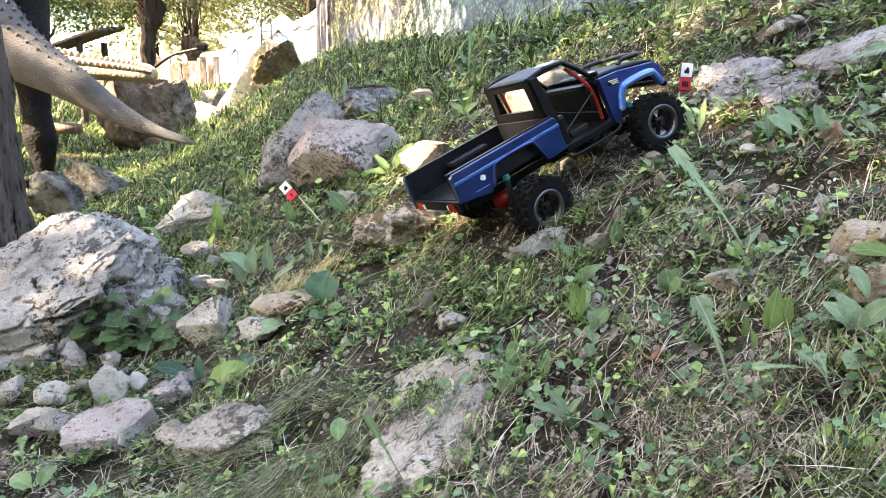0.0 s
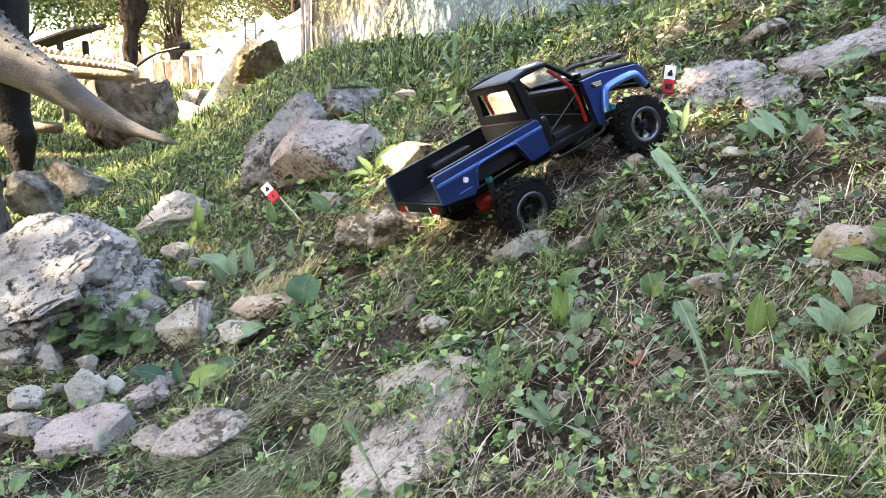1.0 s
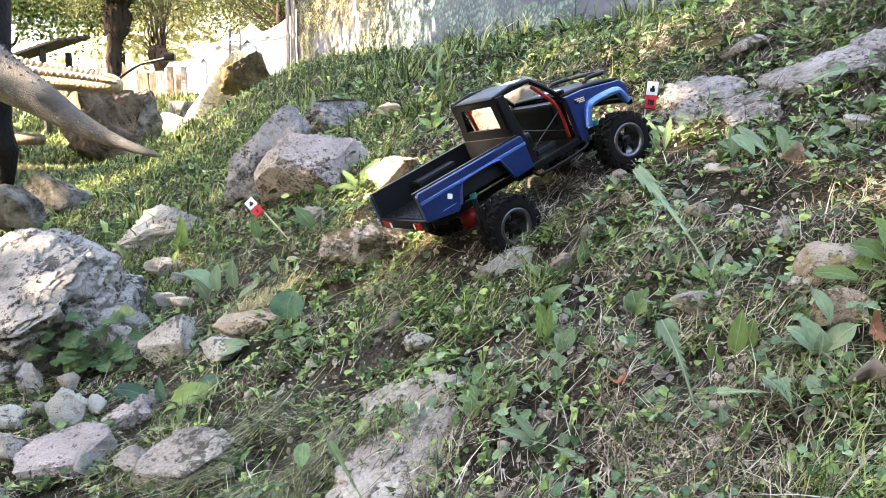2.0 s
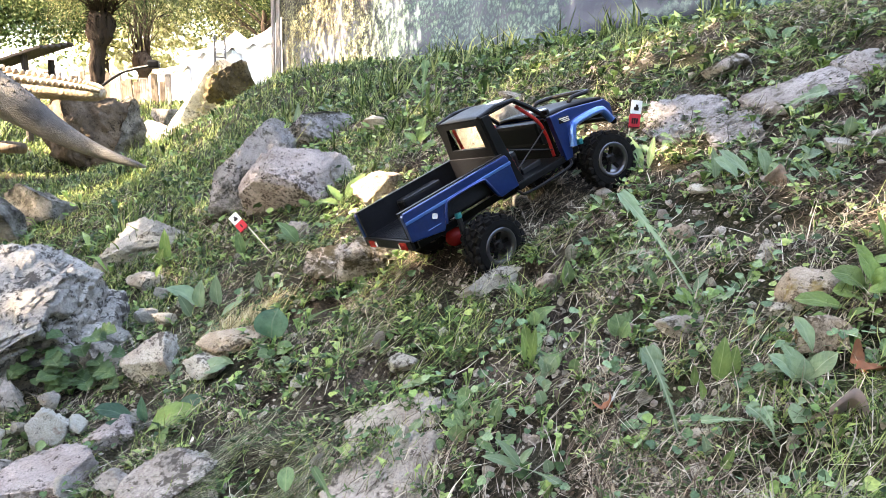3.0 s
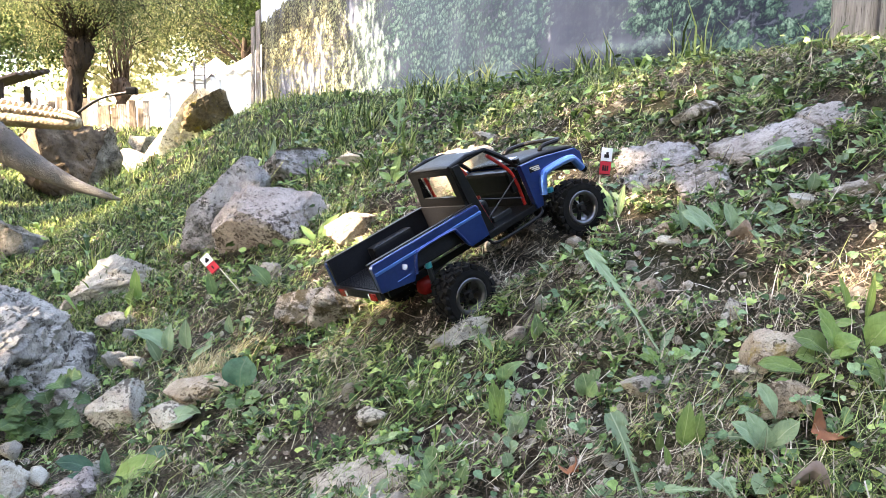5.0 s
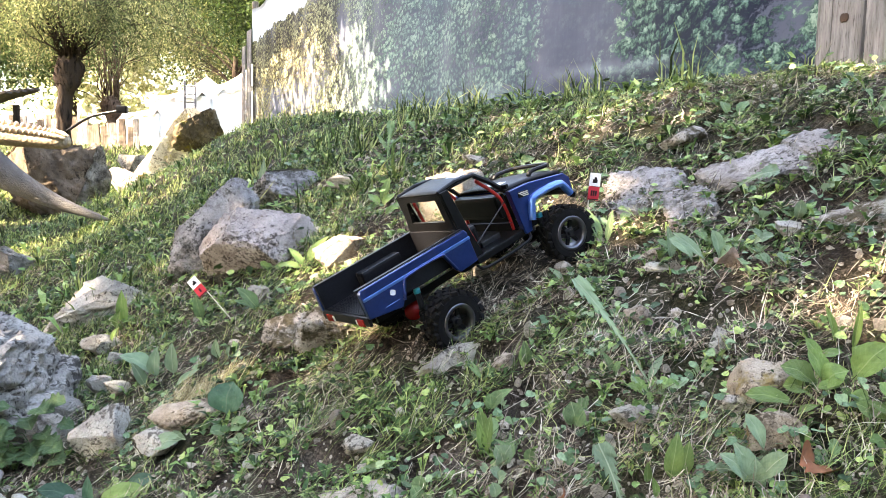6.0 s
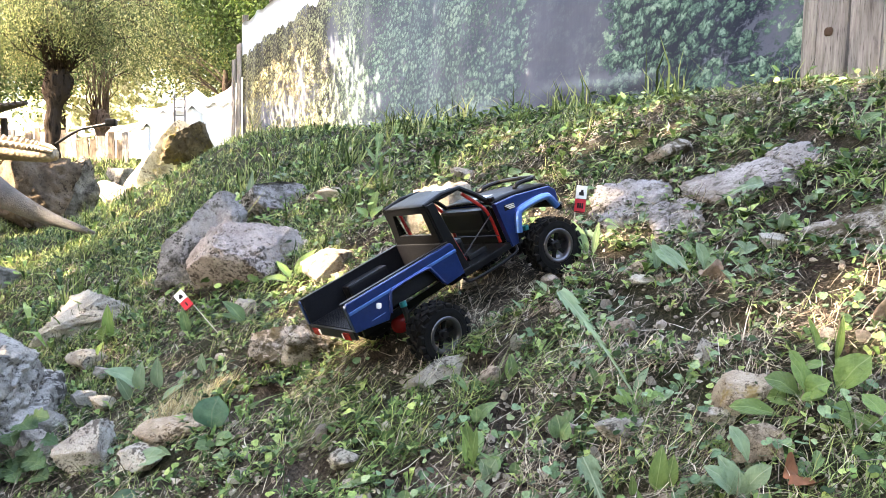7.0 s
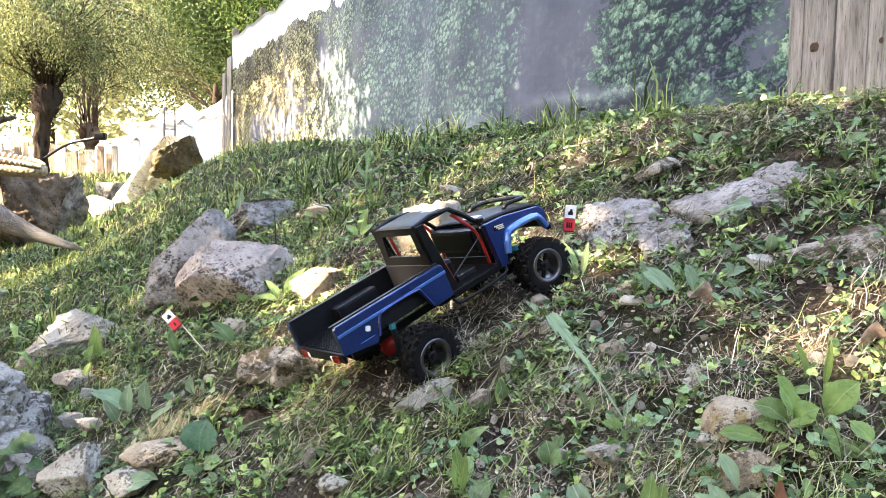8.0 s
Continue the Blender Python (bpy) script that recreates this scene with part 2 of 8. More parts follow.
def box(size, at=(0, 0, 0), bevel=0.0, turn=None, bm=None):
    """A bevelled block of the given full size."""
    b = bmesh.new()
    bmesh.ops.create_cube(b, size=1)
    for v in b.verts:
        v.co = Vector((v.co.x * size[0], v.co.y * size[1], v.co.z * size[2]))
    if bevel:
        bmesh.ops.bevel(b, geom=b.edges[:], offset=bevel, segments=2, profile=0.6, affect="EDGES")
    b.transform(Matrix.Translation(at) @ (turn or Matrix()))
    if bm is None:
        return b
    me = bpy.data.meshes.new("tmp")
    b.to_mesh(me)
    b.free()
    bm.from_mesh(me)
    bpy.data.meshes.remove(me)
    return bm


def tube(points, radii, sides=10, bm=None, cap=True):
    """A tube through points with a radius at each."""
    bm = bm or bmesh.new()
    pts = [Vector(p) for p in points]
    if not hasattr(radii, "__len__"):
        radii = [radii] * len(pts)
    rings, side = [], None
    for i, p in enumerate(pts):
        d = (pts[min(i + 1, len(pts) - 1)] - pts[max(i - 1, 0)]).normalized()
        if side is None:
            side = d.cross(Vector((0, 0, 1)) if abs(d.z) < 0.9 else Vector((1, 0, 0))).normalized()
        side = (side - d * side.dot(d)).normalized()
        up = d.cross(side)
        rings.append([bm.verts.new(p + (side * math.cos(a) + up * math.sin(a)) * radii[i]) for a in (2 * math.pi * k / sides for k in range(sides))])
    for a, b in zip(rings, rings[1:]):
        for k in range(sides):
            bm.faces.new((a[k], a[(k + 1) % sides], b[(k + 1) % sides], b[k]))
    if cap:
        bm.faces.new(rings[0][::-1])
        bm.faces.new(rings[-1])
    return bm


def curve_points(points, steps=6):
    """A smooth line through points (Catmull-Rom)."""
    p = [Vector(q) for q in points]
    p = [p[0] * 2 - p[1]] + p + [p[-1] * 2 - p[-2]]
    out = []
    for i in range(1, len(p) - 2):
        for k in range(steps):
            t = k / steps
            a, b, c, d = p[i - 1], p[i], p[i + 1], p[i + 2]
            out.append(0.5 * ((2 * b) + (c - a) * t + (2 * a - 5 * b + 4 * c - d) * t * t + (3 * b - a - 3 * c + d) * t ** 3))
    return out + [p[-2]]


# ---- the ground, one sheet ----
def steps(lo, hi, near_lo, near_hi, fine, grow=1.16):
    """Coordinates, close together between near_lo and near_hi and wider apart outside."""
    mid = list(np.arange(near_lo, near_hi, fine))
    right, s, v = [], fine, mid[-1]
    while v < hi:
        s *= grow
        v += s
        right.append(v)
    left, s, v = [], fine, mid[0]
    while v > lo:
        s *= grow
        v -= s
        left.append(v)
    return np.array(left[::-1] + mid + right)


def make_ground():
    xs, ys = steps(-900, 900, -1.5, 1.5, 0.012), steps(-600, 1500, 0.5, 3.2, 0.012)
    gx, gy = np.meshgrid(xs, ys, indexing="ij")
    z = ground(gx, gy)
    near = (np.abs(gx) < 4) & (gy > -1) & (gy < 8)
    for i, j in zip(*np.nonzero(near)):
        z[i, j] += lumps(gx[i, j], gy[i, j])
    n, m = gx.shape
    idx = np.arange(n * m).reshape(n, m)
    faces = np.stack([idx[:-1, :-1], idx[1:, :-1], idx[1:, 1:], idx[:-1, 1:]], -1).reshape(-1, 4)
    me = mesh_of("ground", np.stack([gx, gy, z], -1).reshape(-1, 3), faces, True)
    me.materials.append(SOIL)
    return tagged(new("ground", me), "bank of bare brown soil under grass and weeds", "ground", kind="structure")


make_ground()


# ---- rocks ----
def stone(seed, detail, planes=(), rough=1.0, beds=0.0, dip=(0.25, -0.2), boxy=0.0, chips=1.0, pits=0.5, cut=12):
    """A broken, worn stone between -1 and 1 on each axis: cut faces, chipped cells, layers, cracks and weathered pits."""
    rng = np.random.RandomState(seed)
    bm = bmesh.new()
    bmesh.ops.create_icosphere(bm, subdivisions=detail, radius=1)
    cuts = [(Vector(rng.normal(size=3)).normalized(), rng.uniform(0.36, 0.66) + (0.22 if planes else 0.0)) for _ in range(cut)]
    cuts = [(Vector(n).normalized(), d) for n, d in planes] + cuts
    o = Vector(rng.uniform(-50, 50, 3))
    bed = Vector((dip[0], dip[1], 1)).normalized()
    shift = rng.uniform(-1, 1, 64)
    for v in bm.verts:
        p = v.co.copy()
        if boxy:
            p /= (abs(p.x) ** boxy + abs(p.y) ** boxy + abs(p.z) ** boxy) ** (1 / boxy)
        for n, d in cuts:
            over = p.dot(n) - d
            if over > 0:
                p -= n * over * 0.985
        q = p * 1.6 + o
        n1 = noise.fractal(q, 1.0, 2.0, 4)
        n2 = noise.fractal(q * 4.2, 0.9, 2.0, 4)
        n3 = noise.noise(q * 14)
        n4 = noise.noise(q * 33)
        n5 = noise.fractal(q * 7.5, 0.8, 2.1, 4)
        out = rough * (0.05 * n1 - 0.045 * abs(n2) + 0.025 * n2 - 0.045 * abs(n5) + 0.015 * n4)
        # chipped faces, each with a slant of its own
        warp = Vector((n2, n3, n1)) * 0.16
        for scale, amount in ((1.5, 0.11), (3.6, 0.045), (8.0, 0.014)):
            s = q * scale + warp
            dist, near = noise.voronoi(s)
            c = noise.cell_vector(near[0] * 37.0)
            slant = (c - Vector((0.5, 0.5, 0.5))).dot(s - near[0])
            gap = max(0.0, 1 - (dist[1] - dist[0]) / 0.05) * (c.x > 0.6)
            out += chips * amount * (0.9 * (c.z - 0.5) + 0.9 * slant - 0.9 * gap)
        if pits:
            # scattered ragged holes, longer along the layers
            s = Vector((q.x, q.y, q.z * 2.3)) * 3.1 + Vector((n3, n2, n5)) * 0.9
            dist, near = noise.voronoi(s)
            c = noise.cell_vector(near[0] * 19.0)
            out -= pits * 0.15 * min(1.0, max(0.0, 0.46 * c.x - 0.10 - dist[0]) / 0.08) * (c.y > 0.5)
            dist, near = noise.voronoi(s * 2.9)
            c = noise.cell_vector(near[0] * 23.0)
            out -= pits * 0.07 * min(1.0, max(0.0, 0.50 * c.x - 0.10 - dist[0]) / 0.16) * (c.y > 0.72)
        p *= 1 + out
        if beds:
            s = (p.dot(bed) + 0.10 * n1 + 0.03 * n2) * 4.0 + 20
            k = int(s)
            f = s - k
            gap = max(0.0, 1 - min(f, 1 - f) / 0.13)
            step = 0.10 * shift[k % 64] * (1 - gap) - 0.16 * gap * (shift[(k + 7) % 64] + n1 > -0.2)
            p += (p - bed * p.dot(bed)) * step * beds
        v.co = p
    lo = [min(v.co[i] for v in bm.verts) for i in range(3)]
    hi = [max(v.co[i] for v in bm.verts) for i in range(3)]
    for v in bm.verts:
        v.co = Vector([2 * (v.co[i] - lo[i]) / (hi[i] - lo[i]) - 1 for i in range(3)])
    return bm


def rock(label, x, y, z, w, h, style="grey", seed=1, deep=0.8, turn=0.0, tilt=0.0, rough=1.0, detail=5, category="rock", name="rock", beds=0.0, dip=(0.25, -0.2), planes=(), chips=1.0, pits=0.4, roll=0.0):
    """A rock of full width w and height h, its middle at x, y, z. beds: how strongly its layers stand out."""
    bm = stone(seed, detail, planes, rough, beds, dip, 0.0, chips, pits, 5 if planes else 9)
    for v in bm.verts:
        v.co = Vector((v.co.x * w / 2, v.co.y * w * deep / 2, v.co.z * h / 2))
    ob = part(name, bm, ROCK[style], None, "", True)
    ob.matrix_world = pose(x, y, z, roll, tilt, turn)
    return tagged(ob, label, category, "rocks on the bank" if y < 5 else "boulders on the flat")


def slab_rock(label, corners, thick, style, seed, detail=6, rough=0.7, chips=0.6, pits=0.5, category="rock", name="rock", planes=()):
    """A slab sunk in the bank. corners: its top, far left, far right, near right, near left."""
    a, b, c, d = [Vector(q) for q in corners]
    mid = (a + b + c + d) / 4
    up = (c - a).cross(b - d)
    up = up.normalized() * (1 if up.z > 0 else -1)
    bm = stone(seed, detail, planes, rough, 0.0, (0, 0), 7.0, chips, pits, 0)
    for v in bm.verts:
        # a ragged outline
        around = Vector((v.co.x, v.co.y, 0)).normalized()
        ragged = 1 + 0.16 * noise.noise(around * 1.4 + Vector((seed, 0, 0))) + 0.12 * noise.noise(around * 4.0 + Vector((seed, 5, 0))) + 0.05 * noise.noise(around * 11.0 + Vector((seed, 9, 0)))
        s, t, k = (v.co.x * ragged + 1) / 2, (v.co.y * ragged + 1) / 2, (v.co.z - 1) / 2
        top = d.lerp(c, s).lerp(a.lerp(b, s), t)
        v.co = top - mid + (top - mid) * 0.12 * -k + up * thick * k
    ob = part(name, bm, ROCK[style], None, "", True)
    ob.matrix_world = Matrix.Translation(mid)
    return tagged(ob, label, category, "rocks on the bank")


# rocks of the bank
rock("big pale pitted limestone boulder on the bank", -1.12, 2.13, 0.005, 0.68, 0.50, "pitted", 14, 0.95, 0, 0, 0.34, 7, "boulder", "boulder", 0.75, (-0.2, -0.3), (((-0.22, -0.60, 0.77), 0.47), ((1, -0.25, 0.25), 0.80), ((0.45, 0.1, 0.85), 0.88), ((0.15, -1, -0.35), 0.62), ((0.62, -0.62, -0.48), 0.58), ((-0.8, 0.2, 0.6), 0.72)), 0.66, 0.9)
rock("broken pinkish limestone block with a rounded face", -0.350, 2.74, 0.355, 0.43, 0.33, "pink", 23, 0.8, -10, -4, 0.7, 6, "boulder", "boulder", 0.0, (0, 0), (((0.25, -0.55, 0.80), 0.60), ((-0.25, -1, -0.1), 0.62), ((-0.75, -0.45, 0.65), 0.70), ((0.9, -0.45, 0.25), 0.72), ((-0.30, -0.70, -0.65), 0.36), ((0.1, 0.4, 1), 0.72)), 0.7, 0.35)
rock("tall grey lichen-covered limestone slab leaning on a block", -0.545, 2.98, 0.39, 0.28, 0.48, "lichen", 31, 0.9, 15, 26, 1.0, 6, "boulder", "boulder", 0.0, (0, 0), (((-0.5, -1, 0.2), 0.55), ((1, -0.4, 0.1), 0.6), ((-1, 0.1, 0.5), 0.62)), 1.0, 0.5)
rock("dark weathered limestone ledge in the grass", -0.352, 3.55, 0.56, 0.31, 0.17, "lichen", 37, 0.8, 0, -4, 1.3, 5)
# its dark colour makes the shaded hollow under the pinkish block
rock("dark brown crumbling stone standing for the shaded hollow under a block", -0.435, 2.71, 0.235, 0.20, 0.13, "cap", 41, 0.8, 0, 10, 1.8, 5, "rock", "rock", 0.8, (0.5, -0.3))
rock("pale warm limestone stone lying in leaf litter", -0.052, 2.37, 0.40, 0.165, 0.105, "warm", 43, 0.8, 5, -4, 0.8)
rock("flat pale stone in the grass", -0.075, 3.28, 0.597, 0.155, 0.062, "grey", 47, 0.8)
rock("small rounded grey stone on the bank", 0.407, 2.68, 0.685, 0.108, 0.055, "grey", 53)
rock("sunlit warm limestone rock with yellow moss", 0.303, 2.34, 0.570, 0.24, 0.18, "warm", 59, 0.8, -20, -8, 1.2, 5)
rock("grey flat-topped limestone rock in the grass", -0.955, 3.00, 0.105, 0.50, 0.25, "grey", 61, 0.7, 0, -14, 0.9, 6, "rock", "rock", 0.2, (0.2, -0.2), (((-0.35, -0.45, 0.8), 0.60), ((0.2, -1, 0), 0.7), ((0.7, -0.1, 0.7), 0.72)))
rock("pale grey limestone stone", -0.831, 2.56, 0.068, 0.148, 0.07, "grey", 67)
rock("pale angular limestone stone with reddish flank", -0.590, 1.87, 0.015, 0.155, 0.115, "white", 71, 0.9, 30, -14, 0.9, 5, "rock", "rock", 0.0, (0, 0), (((-0.3, -0.5, 0.8), 0.42), ((0.8, -0.5, 0.1), 0.5), ((-0.6, -0.8, -0.1), 0.6)))
rock("pale rounded limestone stone", -0.765, 2.00, -0.02, 0.125, 0.085, "white", 73, 0.9, 0, 14, 0.9, 5, "rock", "rock", 0.0, (0, 0), (((0.2, -0.5, 0.8), 0.45), ((-0.6, -0.7, 0.2), 0.6)))
rock("small grey stone beside the boulder", -0.717, 2.215, 0.035, 0.07, 0.058, "grey", 79)
rock("small pale round stone", -0.646, 2.14, 0.04, 0.07, 0.05, "white", 83)
rock("dark crumbling limestone rubble", -0.788, 2.13, -0.005, 0.12, 0.075, "dark", 89)
rock("flat grey stone under weeds", -0.431, 1.745, 0.036, 0.112, 0.055, "white", 97)
rock("flat warm ochre stone half under weeds", -0.380, 1.825, 0.078, 0.17, 0.085, "ochre", 101, 0.8, 0, -24, 1.0)
rock("mossy broken limestone lump", -0.160, 1.97, 0.225, 0.15, 0.12, "moss", 103, 0.9, 0, -15, 1.8, 5)
rock("mossy jagged limestone rock", -0.043, 1.905, 0.262, 0.21, 0.14, "moss", 107, 0.9, 10, -10, 2.0, 6)
rock("mossy jagged limestone rock with pale top", 0.113, 1.86, 0.325, 0.20, 0.13, "moss", 109, 0.9, 30, -5, 2.0, 6)
rock("long narrow grey stone lying up the slope", 0.204, 1.492, 0.290, 0.150, 0.055, "grey", 113, 0.5, 28, -28, 0.8)
rock("small warm pebble stone", 0.289, 1.382, 0.308, 0.046, 0.046, "warm", 127, 0.9, 0, 0, 0.7)
rock("flat grey stone among weeds", 0.427, 1.07, 0.312, 0.068, 0.05, "grey", 131, 0.9, 0, -8, 0.7)
rock("ochre limestone stone with yellow moss", 0.574, 1.012, 0.378, 0.082, 0.072, "ochre", 137, 0.9, 0, 0, 1.0)
rock("small grey stone beside an ochre one", 0.532, 1.002, 0.354, 0.048, 0.034, "grey", 139)
rock("low mound of ochre earth and stone", 0.555, 0.93, 0.345, 0.085, 0.05, "ochre", 141, 0.9)
slab_rock("grey lichened limestone outcrop beside a marker", ((0.645, 2.04, 0.672), (0.810, 1.91, 0.705), (0.785, 1.70, 0.624), (0.600, 1.80, 0.552)), 0.10, "lichen", 149, 6, 1.5, 1.3, 0.6)
slab_rock("low grey lichened limestone outcrop", ((0.700, 1.79, 0.612), (0.800, 1.73, 0.652), (0.785, 1.60, 0.606), (0.680, 1.62, 0.552)), 0.07, "lichen", 151, 6, 1.2, 1.1, 0.5)
slab_rock("long pale limestone slab set in the bank", ((0.795, 1.835, 0.676), (0.995, 1.630, 0.760), (0.915, 1.470, 0.672), (0.810, 1.665, 0.636)), 0.07, "lichen", 157, 6, 1.0, 0.9, 0.8, "boulder", "boulder")
slab_rock("pale limestone spur at the end of a slab", ((0.950, 1.70, 0.755), (1.020, 1.62, 0.775), (1.000, 1.53, 0.730), (0.945, 1.55, 0.708)), 0.05, "lichen", 163, 6, 0.9, 0.9, 0.4)
rock("small warm stone in the grass", 0.605, 1.519, 0.491, 0.056, 0.038, "warm", 167, 0.8, 0, -30)
rock("small pale flat stone", 0.596, 1.464, 0.480, 0.048, 0.022, "white", 173)
rock("small warm flat stone", 0.514, 1.321, 0.416, 0.052, 0.032, "warm", 179)
rock("small rough grey stone", 0.572, 1.126, 0.407, 0.045, 0.058, "grey", 181)
rock("small warm stone at a ledge", 0.785, 1.325, 0.568, 0.058, 0.034, "grey", 191)
slab_rock("long mossy limestone ledge in dry grass", ((0.800, 1.33, 0.592), (0.955, 1.24, 0.660), (0.935, 1.12, 0.612), (0.782, 1.225, 0.550)), 0.06, "moss", 193, 6, 1.4, 1.2, 0.5)
rock("mossy flat rock near the crest", 0.883, 2.045, 0.758, 0.15, 0.06, "moss", 197, 0.7, 0, -12)
slab_rock("broad tan limestone slab sunk in the bank", ((-0.090, 1.178, 0.074), (0.088, 1.138, 0.158), (0.052, 0.975, 0.084), (-0.130, 0.975, 0.000)), 0.075, "tan", 206, 7, 1.0, 0.9, 0.8, "boulder", "boulder")
slab_rock("tan limestone ledge with grass on it", ((-0.085, 1.300, 0.096), (0.085, 1.235, 0.176), (0.094, 1.140, 0.150), (-0.086, 1.186, 0.060)), 0.06, "tan", 211, 6, 0.9, 0.9, 0.5)
rock("broad pale pinkish limestone stone with a flat top", -0.655, 1.43, -0.085, 0.18, 0.10, "pink", 214, 0.85, 14, -6, 0.7, 6, "rock", "rock", 0.15, (0.1, -0.2), (((-0.1, -0.35, 0.93), 0.36), ((0.8, -0.5, 0.1), 0.62), ((-0.2, -0.95, -0.1), 0.66)), 0.8, 0.4)
rock("pale upright limestone stone with a chipped face", -0.742, 1.625, -0.064, 0.092, 0.095, "white", 221, 0.8, 10, 16, 0.9, 5, "rock", "rock", 0.0, (0, 0), (((0.1, -0.75, 0.5), 0.45), ((-0.9, 0.1, 0.4), 0.6), ((0.3, 0.1, 0.95), 0.7)))
rock("tan flat limestone stone half under cut grass", -0.395, 1.325, -0.045, 0.19, 0.08, "tan", 227, 0.8, 24, -20, 0.8, 6, "rock", "rock", 0.2, (0.2, -0.2), (((0, -0.35, 0.93), 0.38), ((-0.7, -0.7, 0), 0.6)), 0.8, 0.5)
rock("pale limestone stone by the boulder's foot", -0.99, 1.645, -0.085, 0.074, 0.076, "white", 233)
rock("flat grey rubble stone", -0.84, 1.515, -0.095, 0.13, 0.062, "grey", 239)
rock("crumbling pinkish rubble stone under leaves", -0.590, 1.570, -0.052, 0.105, 0.060, "pink", 233, 0.8, 20, -10, 2.0, 5, "rock", "rock", 0.6, (0.3, -0.2))
rock("dark crumbling rubble stone behind a pinkish one", -0.545, 1.625, -0.045, 0.095, 0.055, "dark", 236, 0.8, -15, -16, 2.0, 5, "rock", "rock", 0.6, (0.3, -0.2))
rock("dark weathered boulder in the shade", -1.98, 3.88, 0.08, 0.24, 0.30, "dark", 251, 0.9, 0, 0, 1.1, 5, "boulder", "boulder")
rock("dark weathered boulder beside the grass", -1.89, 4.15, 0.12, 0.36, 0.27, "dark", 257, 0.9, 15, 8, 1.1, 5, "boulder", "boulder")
rock("small grey stone in the soil", 0.130, 1.966, 0.358, 0.044, 0.024, "grey", 263, detail=4)
rock("small warm stone in the soil", 0.474, 1.688, 0.448, 0.044, 0.031, "warm", 269, detail=4)
rock("small grey stone near the crest", 0.466, 2.703, 0.714, 0.036, 0.034, "white", 271, detail=4)
rock("small tan stone in cut grass", -0.171, 1.482, 0.091, 0.058, 0.029, "grey", 277, detail=4)
rock("small pale stone under weeds", -0.58, 2.212, 0.085, 0.085, 0.048, "grey", 281, detail=4)
rock("small warm stone in the weeds", 0.376, 1.138, 0.294, 0.023, 0.021, "warm", 283, detail=4)
rock("small grey stone in cut grass", 0.027, 1.368, 0.168, 0.062, 0.036, "grey", 293, detail=4)
rock("small warm stone in dry grass", -0.29, 2.37, 0.268, 0.075, 0.06, "tan", 307, detail=4)
rock("pale limestone stone among rubble", -0.870, 1.617, -0.081, 0.075, 0.060, "white", 401, 0.85, 17, 0, 1.2, 4)
rock("grey limestone stone among rubble", -0.784, 1.468, -0.083, 0.085, 0.060, "grey", 407, 0.85, 59, 0, 1.2, 4)
rock("small grey rubble stone", -0.813, 1.797, -0.062, 0.055, 0.050, "grey", 413, 0.85, 11, 0, 1.2, 4)
rock("upright tan stone at the boulder's foot", -0.923, 1.832, -0.066, 0.065, 0.085, "tan", 419, 0.85, 53, 0, 1.2, 4)
rock("small dark rubble stone", -0.797, 2.080, -0.019, 0.050, 0.040, "dark", 425, 0.85, 5, 0, 1.2, 4)
rock("small grey stone beside weeds", -0.755, 2.113, -0.001, 0.055, 0.040, "grey", 431, 0.85, 47, 0, 1.2, 4)
rock("small pale stone among rubble", -0.689, 1.646, -0.059, 0.050, 0.040, "white", 437, 0.85, 89, 0, 1.2, 4)
rock("tan stone half under cut grass", -0.502, 1.355, -0.050, 0.070, 0.045, "tan", 443, 0.85, 41, 0, 1.2, 4)
rock("dark crumbled stone in the soil", -0.785, 1.956, -0.038, 0.045, 0.035, "dark", 449, 0.85, 83, 0, 1.2, 4)
rock("small grey stone in the grass", -0.724, 2.379, 0.069, 0.050, 0.040, "grey", 455, 0.85, 35, 0, 1.2, 4)
rock("grey stone in the rubble", -0.605, 1.372, -0.072, 0.060, 0.045, "grey", 461, 0.85, 77, 0, 1.2, 4)
rock("dark rubble stone at the boulder's foot", -0.812, 1.664, -0.076, 0.050, 0.040, "dark", 467, 0.85, 29, 0, 1.2, 4)

# far rocks on the flat
rock("large tan boulder standing on the grass", -3.50, 8.65, 0.40, 0.98, 0.95, "brown", 311, 0.8, 0, 4, 0.8, 6, "boulder", "boulder")
# added dark rock: the tan boulder's shaded right face as a separate piece
rock("dark boulder standing for the shaded right face of a tan one", -3.10, 8.80, 0.40, 0.55, 0.92, "dark", 313, 0.8, 0, 0, 0.9, 5, "boulder", "boulder")
rock("small dark boulder on the far grass", -3.35, 11.2, 0.55, 0.45, 0.42, "dark", 317, 0.8, 0, 0, 1.0, 5, "boulder", "boulder")
rock("grey boulder on the far grass", -2.95, 9.6, 0.42, 0.42, 0.34, "grey", 331, 0.8, 0, 0, 1.0, 5, "boulder", "boulder")
rock("low grey stone on the far grass", -2.75, 10.3, 0.42, 0.50, 0.24, "grey", 337, 0.8, 0, 0, 1.0, 5)
# one leaning rock in two pieces: sunlit flank pale, mossy top and shaded side dark
rock("leaning layered limestone rock, its flank's sunlight put into the colour", -2.36, 9.80, 0.79, 1.15, 1.10, "stump", 347, 0.7, 0, 0, 0.7, 6, "boulder", "boulder", 0.25, (0.8, -0.1), (((-0.80, -0.22, 0.58), 0.12), ((0.60, -0.80, 0.1), 0.40), ((1, -0.1, 0.3), 0.55)), 0.7)
